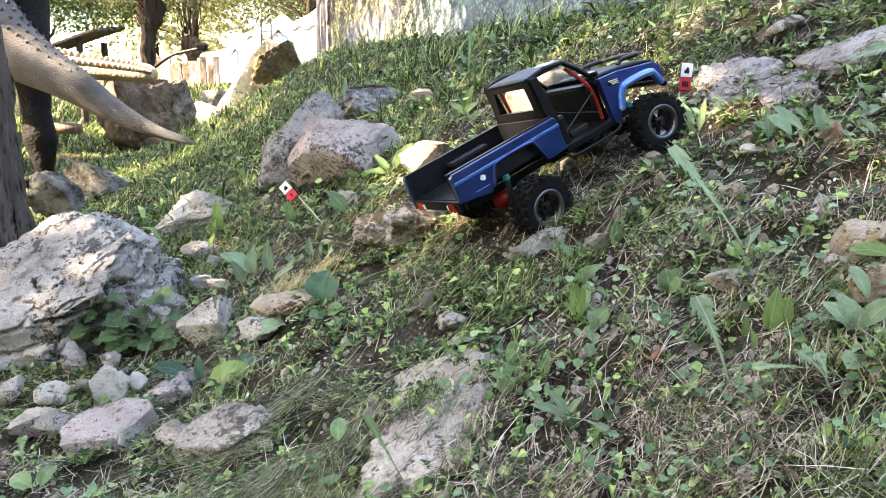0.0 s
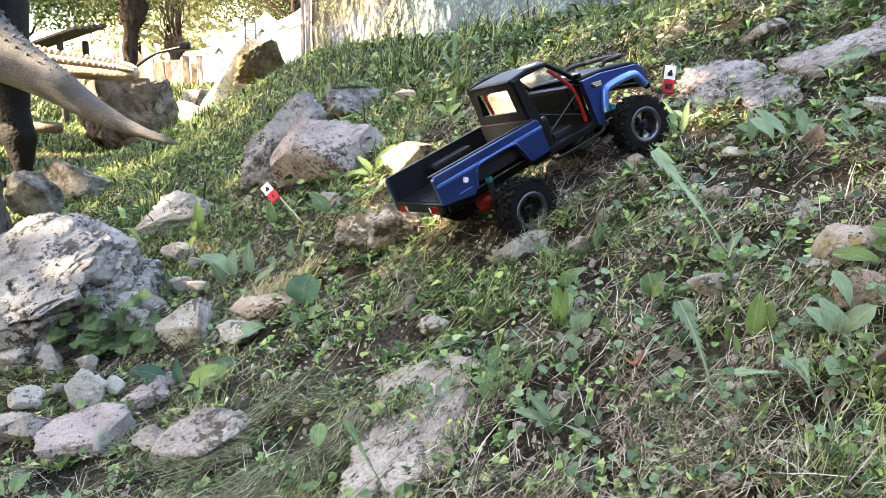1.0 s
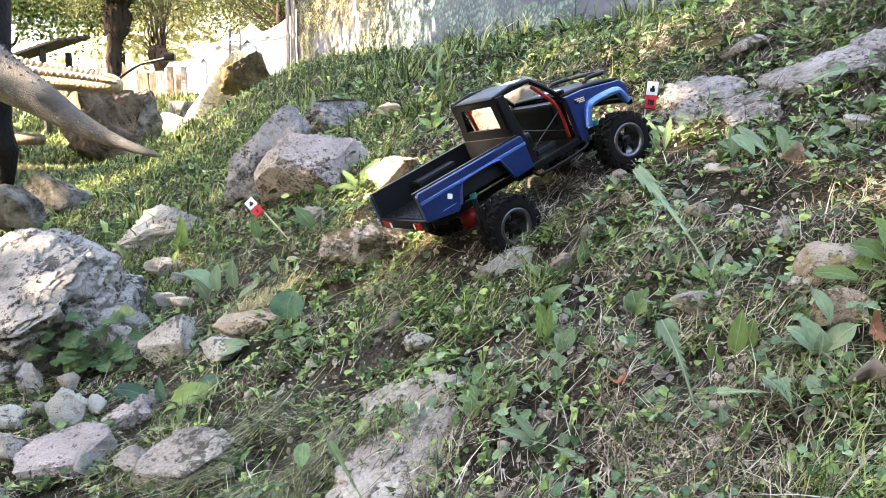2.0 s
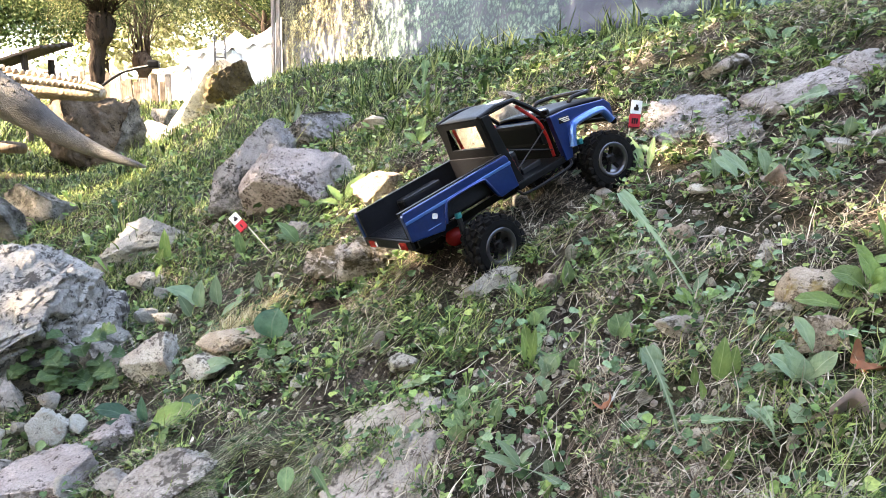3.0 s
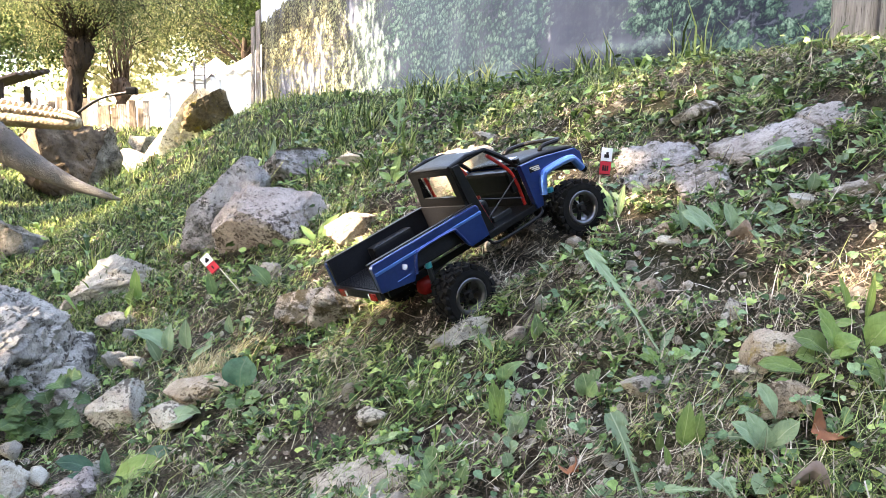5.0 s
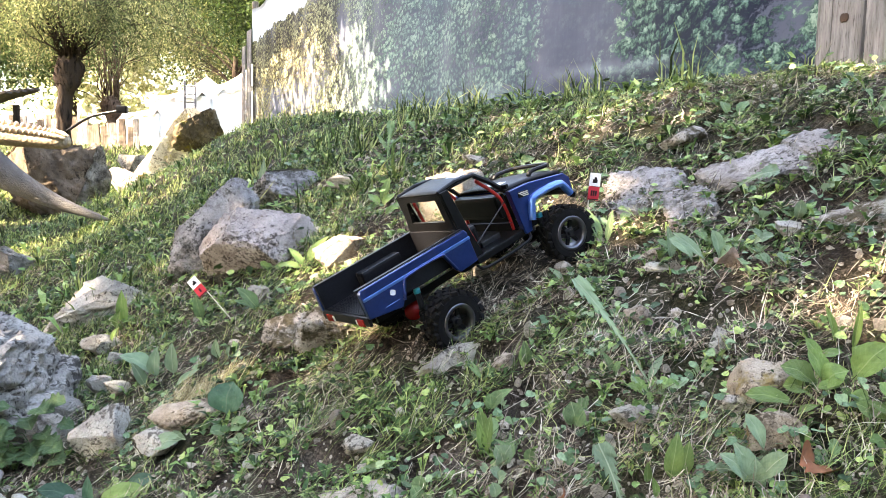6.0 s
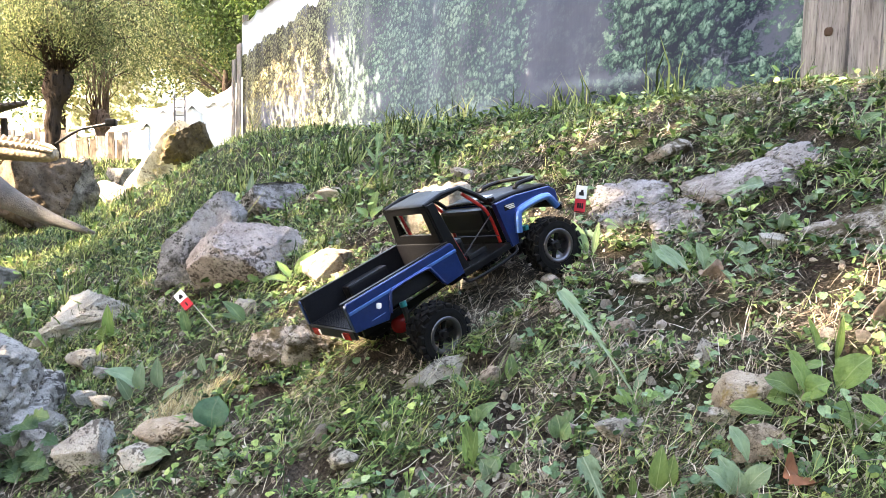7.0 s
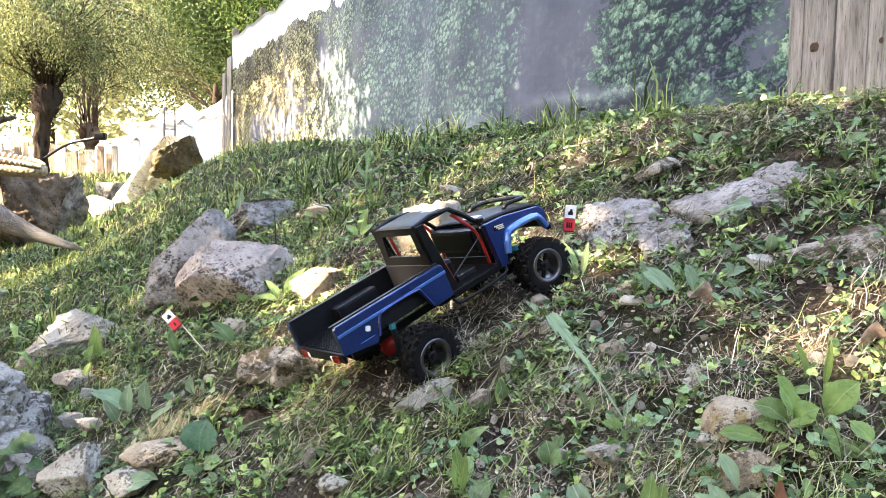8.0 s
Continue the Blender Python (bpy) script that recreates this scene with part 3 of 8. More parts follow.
rock("mossy cap of a leaning rock, its side's shade put into the colour", -2.07, 9.70, 1.00, 0.62, 0.72, "cap", 349, 0.9, 0, 30, 1.0, 6, "boulder", "boulder", 0.4, (0.6, 0), (((-0.75, -0.1, 0.65), 0.45), ((0.4, -0.9, 0.1), 0.5), ((0.5, 0, 1), 0.62)))


# ---- the printed banner and the plank fence along the crest ----
WALL_R, WALL_L = Vector((2.69, 4.42, 0)), Vector((-2.86, 18.1, 0))
WALL_DIR = (WALL_L - WALL_R).normalized()
WALL_LEN, WALL_TOP = (WALL_L - WALL_R).length, 4.02
WALL_FRAME = Matrix.Translation(WALL_R) @ Matrix(((WALL_DIR.x, -WALL_DIR.y, 0, 0), (WALL_DIR.y, WALL_DIR.x, 0, 0), (0, 0, 1, 0), (0, 0, 0, 1)))


def banner_material():
    """A printed picture of misty wooded hills on tarpaulin: lit crowns over blue gaps, mist, bare slopes, pale sky."""
    a = Mat("printed_tarpaulin")
    sep = a.node("ShaderNodeSeparateXYZ", Vector=a.coord())
    u, v = sep.outputs["X"], sep.outputs["Z"]
    along = a.math("DIVIDE", u, 14.8)
    flat = a.node("ShaderNodeCombineXYZ", X=u, Y=v).outputs[0]
    wob = a.node("ShaderNodeVectorMath")
    wob.operation = "ADD"
    a.put(wob.inputs[0], flat)
    a.put(wob.inputs[1], a.mix(0.82, a.node("ShaderNodeTexNoise", Vector=flat, Scale=9.0, Detail=9.0, Roughness=0.82).outputs["Color"], (0.0, 0.0, 0.0)))
    v3 = wob.outputs[0]

    def crowns(scale):
        """Round crowns of one size: light on top, dark underneath, and a tint of their own."""
        n = a.node("ShaderNodeTexVoronoi", Vector=v3, Scale=scale)
        n.voronoi_dimensions = "2D"
        off = a.node("ShaderNodeVectorMath")
        off.operation = "SUBTRACT"
        a.put(off.inputs[0], v3)
        a.put(off.inputs[1], n.outputs["Position"])
        up = a.node("ShaderNodeSeparateXYZ", Vector=off.outputs[0])
        high = a.math("ADD", a.math("MULTIPLY", up.outputs["Y"], scale), a.math("MULTIPLY", up.outputs["X"], scale * 0.4))
        tint = a.node("ShaderNodeSeparateColor", Color=n.outputs["Color"]).outputs[0]
        return high, n.outputs["Distance"], tint

    big_up, big_far, big_tint = crowns(6.2)
    mid_up, mid_far, mid_tint = crowns(15.0)
    small_up, small_far, small_tint = crowns(38.0)
    near = a.ramp(along, (0.10, 1.0), (0.34, 0.15))
    tone = a.math("MULTIPLY", near, a.math("ADD", a.math("MULTIPLY", big_up, 0.34), a.math("MULTIPLY", a.math("SUBTRACT", 0.42, big_far), 0.42)))
    tone = a.math("ADD", tone, a.math("MULTIPLY", a.ramp(along, (0.10, 0.62), (0.30, 1.0)), a.math("ADD", a.math("MULTIPLY", mid_up, 0.50), a.math("MULTIPLY", a.math("SUBTRACT", 0.40, mid_far), 0.66))))
    tone = a.math("ADD", tone, a.math("ADD", a.math("MULTIPLY", small_up, 0.20), a.math("MULTIPLY", a.math("SUBTRACT", 0.40, small_far), 0.30)))
    tone = a.math("ADD", tone, a.math("MULTIPLY", a.math("SUBTRACT", big_tint, 0.5), 0.20))
    tone = a.math("ADD", tone, a.math("MULTIPLY", a.math("SUBTRACT", mid_tint, 0.5), 0.24))
    tone = a.math("ADD", tone, a.math("MULTIPLY", a.math("SUBTRACT", a.noise(1.1, 4, 0.6, flat), 0.5), 0.9))
    tone = a.math("ADD", tone, a.math("MULTIPLY", a.math("SUBTRACT", a.noise(46, 5, 0.85, flat), 0.5), 0.9))
    forest = a.ramp(a.math("ADD", tone, 0.34), (0.18, (0.012, 0.016, 0.032)), (0.32, (0.020, 0.042, 0.044)), (0.44, (0.050, 0.105, 0.082)), (0.58, (0.105, 0.190, 0.152)), (0.80, (0.26, 0.37, 0.30)))
    forest = a.mix(a.math("MULTIPLY", big_tint, 0.22), forest, a.mix(1.0, forest, (1.15, 1.05, 0.72), "MULTIPLY"))
    # browner slopes towards the far end, with the sun patch's warmth put into the print
    brown = a.math("MULTIPLY", a.ramp(a.math("ADD", along, a.math("MULTIPLY", a.math("SUBTRACT", a.noise(0.6, 4, 0.6, flat), 0.5), 0.25)), (0.42, 0.0), (0.68, 1.0)), a.ramp(v, (2.5, 1.0), (3.1, 0.35)))
    warm = a.ramp(a.math("ADD", tone, 0.34), (0.16, (0.022, 0.018, 0.014)), (0.34, (0.075, 0.060, 0.036)), (0.50, (0.155, 0.135, 0.070)), (0.66, (0.28, 0.27, 0.135)), (0.85, (0.42, 0.42, 0.25)))
    forest = a.mix(a.math("MULTIPLY", brown, 0.85), forest, warm)
    # mist over the middle of the picture
    band = a.ramp(along, (0.02, 0.0), (0.10, 0.06), (0.20, 0.34), (0.36, 0.44), (0.50, 0.24), (0.60, 0.04), (0.9, 0.0))
    mist = a.math("MULTIPLY", band, a.ramp(a.noise(0.7, 4, 0.55, flat), (0.3, 0.55), (0.65, 1.0)))
    col = a.mix(mist, forest, (0.17, 0.215, 0.27))
    # bare slopes between the woods, with feathered edges of single crowns
    bare = a.math("ADD", a.math("ADD", a.noise(0.85, 3, 0.5, flat), a.math("MULTIPLY", tone, -0.22)), a.ramp(a.math("ADD", along, a.math("MULTIPLY", a.math("SUBTRACT", a.noise(1.7, 4, 0.6, flat), 0.5), 0.10)), (0.09, 0.03), (0.155, 0.24), (0.19, 0.24), (0.26, 0.03)))
    col = a.mix(a.ramp(bare, (0.60, 0.0), (0.66, 0.9)), col, a.mix(a.noise(2.0, 5, 0.6, flat), (0.055, 0.062, 0.095), (0.13, 0.145, 0.19)))
    # a pale track and the dark foot of the slope under it
    level = a.math("SUBTRACT", v, a.math("ADD", 1.50, a.math("MULTIPLY", u, 0.03)))
    reach = a.ramp(along, (0.07, 0.0), (0.10, 1.0), (0.17, 0.9), (0.20, 0.0))
    col = a.mix(a.math("MULTIPLY", reach, a.ramp(a.math("ABSOLUTE", a.math("ADD", level, a.math("MULTIPLY", a.noise(5, 3, 0.5, flat), 0.12))), (0.0, 0.5), (0.08, 0.0))), col, (0.22, 0.25, 0.30))
    col = a.mix(a.math("MULTIPLY", reach, a.ramp(a.math("ABSOLUTE", a.math("ADD", level, a.math("ADD", 0.13, a.math("MULTIPLY", a.noise(7, 3, 0.5, flat), 0.10)))), (0.0, 0.8), (0.12, 0.0))), col, (0.035, 0.036, 0.055))
    # low mist at the foot of the hills
    low = a.math("SUBTRACT", v, a.math("ADD", 1.05, a.math("MULTIPLY", a.noise(0.9, 4, 0.6, flat), 0.55)))
    col = a.mix(a.math("MULTIPLY", a.ramp(a.math("ABSOLUTE", low), (0.0, 0.55), (0.20, 0.0)), a.ramp(along, (0.20, 0.0), (0.27, 1.0), (0.42, 0.8), (0.52, 0.0))), col, (0.26, 0.32, 0.37))
    # pale sky above the ridge
    ridge = a.math("ADD", a.math("ADD", 2.85, a.math("MULTIPLY", a.noise(2.2, 6, 0.6, flat), 0.55)), a.math("MULTIPLY", a.math("PINGPONG", u, 9.5), 0.04))
    col = a.mix(a.ramp(a.math("SUBTRACT", v, ridge), (0.0, 0.0), (0.02, 1.0)), col, a.mix(a.noise(1.3, 4, 0.6, flat), (0.43, 0.48, 0.56), (0.60, 0.65, 0.71)))
    a.shade(col, 0.6, Specular_IOR_Level=0.10)
    folds = a.node("ShaderNodeMapping", Vector=a.coord())
    folds.inputs["Scale"].default_value = (1.0, 1.0, 0.12)
    a.bump(a.noise(3.2, 4, 0.55, folds.outputs[0]), 0.35, 0.05)
    return a.m


def weathered_wood(name, dark, light, scale=1.0):
    a = Mat(name)
    m = a.node("ShaderNodeMapping", Vector=a.coord())
    m.inputs["Scale"].default_value = (9 * scale, 9 * scale, 0.7 * scale)
    shift = a.node("ShaderNodeVectorMath")
    shift.operation = "ADD"
    a.put(shift.inputs[0], m.outputs[0])
    a.put(shift.inputs[1], a.node("ShaderNodeCombineXYZ", X=a.math("MULTIPLY", a.each(), 61.0), Z=a.math("MULTIPLY", a.each(), 23.0)).outputs[0])
    v = shift.outputs[0]
    grain = a.noise(3.5, 8, 0.7, v)
    col = a.ramp(grain, (0.3, dark), (0.68, light))
    crack = a.noise(14.0, 6, 0.7, v)
    col = a.mix(a.ramp(crack, (0.36, 0.8), (0.42, 0.0)), col, dark)
    col = a.mix(a.ramp(a.noise(0.6, 4, 0.6, v), (0.45, 0.0), (0.7, 0.5)), col, (dark[0] * 1.4, dark[1] * 1.3, dark[2] * 1.2))
    tint = a.ramp(a.each(), (0.0, 0.8), (1.0, 1.15))
    a.shade(a.mix(1.0, col, tint, "MULTIPLY"), 0.85, Specular_IOR_Level=0.25)
    a.bump(grain, 0.5, 0.006)
    return a.m


PLANK = weathered_wood("weathered_plank", (0.055, 0.048, 0.044), (0.36, 0.33, 0.305))
PLANKDARK = weathered_wood("dark_plank", (0.012, 0.010, 0.009), (0.060, 0.052, 0.045))
PLANKWARM = weathered_wood("brown_plank", (0.06, 0.045, 0.034), (0.24, 0.19, 0.145))
KNOT = plain("wood_knot", (0.075, 0.045, 0.03), 0.8)
WHITE = plain("white_fabric", (0.86, 0.86, 0.84), 0.7, 0, 0.04, 5.0)


def make_banner():
    n, rows = 190, 24
    us = np.linspace(-0.25, WALL_LEN, n)
    vs, fs = [], []
    for i, u in enumerate(us):
        # the last half metre wraps round a post
        wrap = max(0.0, u - (WALL_LEN - 0.5))
        w = WALL_FRAME @ Vector((u, 0, 0))
        base = min(gz(w.x, w.y), 1.25) - 0.1
        for j in range(rows):
            z = base + (WALL_TOP + 0.03 * math.sin(u * 5) - base) * j / (rows - 1)
            y = 0.03 * math.sin(u * 2.1 + 0.6 * math.sin(z * 2)) + 0.012 * math.sin(u * 9 + z * 1.5) - wrap * wrap * 1.3
            vs.append((u - wrap * 0.3, y, z))
    idx = np.arange(n * rows).reshape(n, rows)
    fs = np.stack([idx[:-1, :-1], idx[1:, :-1], idx[1:, 1:], idx[:-1, 1:]], -1).reshape(-1, 4)
    vs = np.array(vs)
    back = vs + np.array((0, -0.006, 0))
    rim = np.concatenate([idx[:, 0], idx[-1, 1:], idx[::-1, -1][1:], idx[0, ::-1][1:-1]])
    k = len(vs)
    edge = np.stack([rim, np.roll(rim, -1), np.roll(rim, -1) + k, rim + k], -1)
    me = mesh_of("printed_banner", np.concatenate([vs, back]), np.concatenate([fs, fs[:, ::-1] + k, edge]), True)
    me.materials.append(banner_material())
    ob = new("printed_banner", me)
    ob.matrix_world = WALL_FRAME
    return tagged(ob, "long tarpaulin banner printed with misty wooded hills, fixed to a fence", "banner")


make_banner()


def make_fence():
    fence = tagged(new("plank_fence"), "fence of upright weathered grey wooden planks with knots", "fence")
    rng = random.Random(5)
    u = 0.0
    k = 0
    while u > -2.2:
        w = rng.uniform(0.165, 0.195) if k else 0.10
        c = WALL_FRAME @ Vector((u - w / 2, 0, 0))
        base = gz(c.x, c.y) - 0.12
        top = WALL_TOP - rng.uniform(0.0, 0.18)
        b = bmesh.new()
        bmesh.ops.create_grid(b, x_segments=4, y_segments=14, size=0.5)
        for v in b.verts:
            zz = v.co.y + 0.5
            edge = 0.006 * noise.noise(Vector((k * 7.1 + v.co.x * 3, zz * 5, 0)))
            v.co = Vector((v.co.x * (w - 0.008) + edge, 0.004 * noise.noise(Vector((v.co.x * 4, zz * 3, k * 3.3))), zz * (top - base)))
        ext = bmesh.ops.extrude_face_region(b, geom=b.faces[:])
        for v in ext["geom"]:
            if isinstance(v, bmesh.types.BMVert):
                v.co.y -= 0.028
        bmesh.ops.recalc_face_normals(b, faces=b.faces[:])
        p = part("plank", b, PLANK, fence)
        p.matrix_world = WALL_FRAME @ pose(u - w / 2, 0.075 + 0.012 * (k % 2), base, 0, rng.uniform(-0.6, 0.6), 0)
        for _ in range(1 if k in (0, 2) else 2):
            kb = bmesh.new()
            bmesh.ops.create_uvsphere(kb, u_segments=12, v_segments=6, radius=0.5)
            r = 0.026 if k == 1 else rng.uniform(0.010, 0.018)
            kb.transform(Matrix.Diagonal((r * 1.5, 0.012, r * 2.0, 1)))
            q = part("knot", kb, KNOT, p)
            q.matrix_parent_inverse = p.matrix_world.inverted()
            zk = 1.55 if k == 1 else rng.uniform(1.35, 2.6)
            q.matrix_world = p.matrix_world @ pose(rng.uniform(-0.03, 0.03), 0.002, zk - base)
        u -= w + 0.004
        k += 1
    for k, (u, w, top) in enumerate(((14.45, 0.40, 3.62), (14.74, 0.30, 3.30))):
        c = WALL_FRAME @ Vector((u, 0, 0))
        base = gz(c.x, c.y) - 0.2
        p = part("end_board", box((w, 0.03, top - base), (0, 0, (top - base) / 2), 0.006), PLANK, fence, "pale grey end board")
        p.matrix_world = WALL_FRAME @ pose(u, 0.05 + 0.05 * k, base, 0.8, 0, 0)
    for i in range(7):
        c = WALL_FRAME @ Vector((1.0 + i * 2.25, -0.14, 0))
        base = gz(c.x, c.y) - 0.3
        b = box((0.12, 0.12, WALL_TOP + 0.25 - base), (0, 0, (WALL_TOP + 0.25 - base) / 2), 0.01)
        p = part("post", b, PLANKWARM, fence)
        p.matrix_world = WALL_FRAME @ pose(1.0 + i * 2.25, -0.14, base)
    return fence


make_fence()


# ---- far left: palisade, tent, ladder ----
def make_palisade():
    fence = tagged(new("palisade_fence"), "old brown palisade of upright split boards on the far grass", "fence")
    rng = random.Random(8)
    for i in range(34):
        t = i / 33
        x, y = -9.4 + 4.6 * t, 17.6 - 1.3 * t
        z = float(ground(x, y)) - 0.28
        h = rng.uniform(0.75, 1.0)
        b = box((rng.uniform(0.13, 0.19), 0.04, h), (0, 0, h / 2), 0.012)
        for v in b.verts:
            if v.co.z > h * 0.9:
                v.co.z -= abs(v.co.x) * rng.uniform(0.2, 0.9)
        p = part("board", b, PLANK if rng.random() < 0.55 else PLANKWARM, fence)
        p.matrix_world = pose(x, y, z, 0, rng.uniform(-2.5, 2.5), -16)
    return fence


make_palisade()


def make_tent():
    """A white pavilion with peaked roofs and scalloped eaves."""
    tent = tagged(new("pavilion_tent"), "white peaked pavilion tent with scalloped eaves beyond the grass", "tent")
    base = 0.75
    for k, (x, y, w, h, peak) in enumerate(((-3.35, 22.8, 2.3, 1.95, 1.0), (-4.9, 23.6, 2.3, 1.75, 0.8), (-6.4, 24.6, 2.2, 1.3, 0.5))):
        wall = bmesh.new()
        n = 28
        rows = []
        for j in range(4):
            ring = []
            for i in range(n):
                a = i / n * 4
                s, f = int(a), a - int(a)
                px, py = ((f - 0.5, -0.5), (0.5, f - 0.5), (0.5 - f, 0.5), (-0.5, 0.5 - f))[s]
                sag = 0.03 * math.sin(i * 2.4 + j)
                ring.append(wall.verts.new((px * w * (1 + sag * 0.3), py * w * (1 + sag * 0.3), h * j / 3)))
            rows.append(ring)
        for a, b in zip(rows, rows[1:]):
            for i in range(n):
                wall.faces.new((a[i], a[(i + 1) % n], b[(i + 1) % n], b[i]))
        p = part("tent_wall", wall, WHITE, tent)
        p.matrix_world = pose(x, y, base, 0, 0, -38)
        roof = bmesh.new()
        rings = []
        for j in range(7):
            t = j / 6
            r = (1 - t) ** 1.0
            z = h - 0.1 + peak * t ** 1.9 + 0.1 * (1 - t)
            ring = []
            for i in range(n * 2):
                a = i / (n * 2) * 4
                s, f = int(a), a - int(a)
                px, py = ((f - 0.5, -0.5), (0.5, f - 0.5), (0.5 - f, 0.5), (-0.5, 0.5 - f))[s]
                drop = -0.12 * abs(math.sin(f * math.pi * 4)) if j == 0 else 0
                corner = 0.10 * (abs(2 * f - 1) ** 3) * (1 - t) ** 2
                ring.append(roof.verts.new((px * (w + 0.12) * max(r, 0.01), py * (w + 0.12) * max(r, 0.01), z + drop + corner)))
            rings.append(ring)
        for a, b in zip(rings, rings[1:]):
            for i in range(n * 2):
                roof.faces.new((a[i], a[(i + 1) % (n * 2)], b[(i + 1) % (n * 2)], b[i]))
        q = part("tent_roof", roof, WHITE, tent)
        q.matrix_world = pose(x, y, base, 0, 0, -38)
    return tent


make_tent()


def make_ladder():
    lad = tagged(new("ladder"), "small wooden ladder standing against the white tent", "ladder")
    m = pose(-4.72, 20.6, 1.02, -6, 0, 8)
    for s in (-0.13, 0.13):
        p = part("rail", box((0.05, 0.04, 1.75), (s, 0, 0.87), 0.006), PLANK, lad)
        p.matrix_world = m
    for i in range(8):
        p = part("rung", tube([(-0.13, 0, 0.15 + i * 0.21), (0.13, 0, 0.15 + i * 0.21)], 0.018, 8), PLANK, lad)
        p.matrix_world = m
    return lad


make_ladder()


# ---- the model truck ----
BLUE = plain("blue_metallic_paint", (0.009, 0.034, 0.160), 0.30, 0.75, 0.10, 160.0, Coat_Weight=0.7, Coat_Roughness=0.08)
# lighter blue: the highlights on crease, panel line and front flare as paint
BLUEGLINT = plain("blue_paint_highlight", (0.045, 0.150, 0.440), 0.30, 0.6, 0.08, 160.0, Coat_Weight=0.5)
BLACK = plain("black_plastic", (0.004, 0.004, 0.0045), 0.38, 0.0, 0.2, 200.0)
LINER = plain("bed_liner", (0.007, 0.0073, 0.009), 0.5, 0.0, 0.25, 260.0)
RUBBER = plain("tyre_rubber", (0.005, 0.005, 0.005), 0.85, 0.0, 0.35, 120.0)
STEEL = plain("dark_metal", (0.035, 0.035, 0.038), 0.4, 0.9, 0.15, 150.0)
RIM = plain("rim_metal", (0.11, 0.11, 0.125), 0.33, 0.9, 0.15, 150.0)
REDTUBE = plain("red_anodised_tube", (0.38, 0.015, 0.012), 0.35, 0.2, 0.1, 150.0)
REDLENS = plain("red_lamp_lens", (0.22, 0.014, 0.012), 0.2, 0.0, 0.08, 150.0)
WHITELENS = plain("white_lamp_lens", (0.75, 0.74, 0.70), 0.25, 0.0, 0.05, 150.0)
TEAL = plain("teal_anodised_cap", (0.01, 0.28, 0.33), 0.3, 0.6, 0.1, 150.0)
STICKER = plain("white_sticker", (0.72, 0.73, 0.74), 0.45, 0.0, 0.12, 60.0)
GOLD = plain("pale_metal_badge", (0.62, 0.58, 0.48), 0.35, 0.5, 0.1, 90.0)


def glass_material():
    a = Mat("clear_glass")
    a.shade((0.85, 0.88, 0.88), 0.08, 0.0, Transmission_Weight=1.0, IOR=1.08)
    return a.m


GLASS = glass_material()


def slab(profile, y0, y1, bevel=0.0015):
    """An outline in x and z, given thickness from y0 to y1."""
    b = bmesh.new()
    f = b.faces.new([b.verts.new((x, y0, z)) for x, z in profile])
    ext = bmesh.ops.extrude_face_region(b, geom=[f])
    for v in ext["geom"]:
        if isinstance(v, bmesh.types.BMVert):
            v.co.y = y1
    bmesh.ops.recalc_face_normals(b, faces=b.faces[:])
    if bevel:
        bmesh.ops.bevel(b, geom=b.edges[:], offset=bevel, segments=2, profile=0.6, affect="EDGES", clamp_overlap=True)
    return b


LUG = bpy.data.meshes.new("tread_lug")
lug_block = box((0.0080, 0.0100, 0.0125), (0, 0, 0), 0.001)
lug_block.to_mesh(LUG)
lug_block.free()
LUG.materials.append(RUBBER)


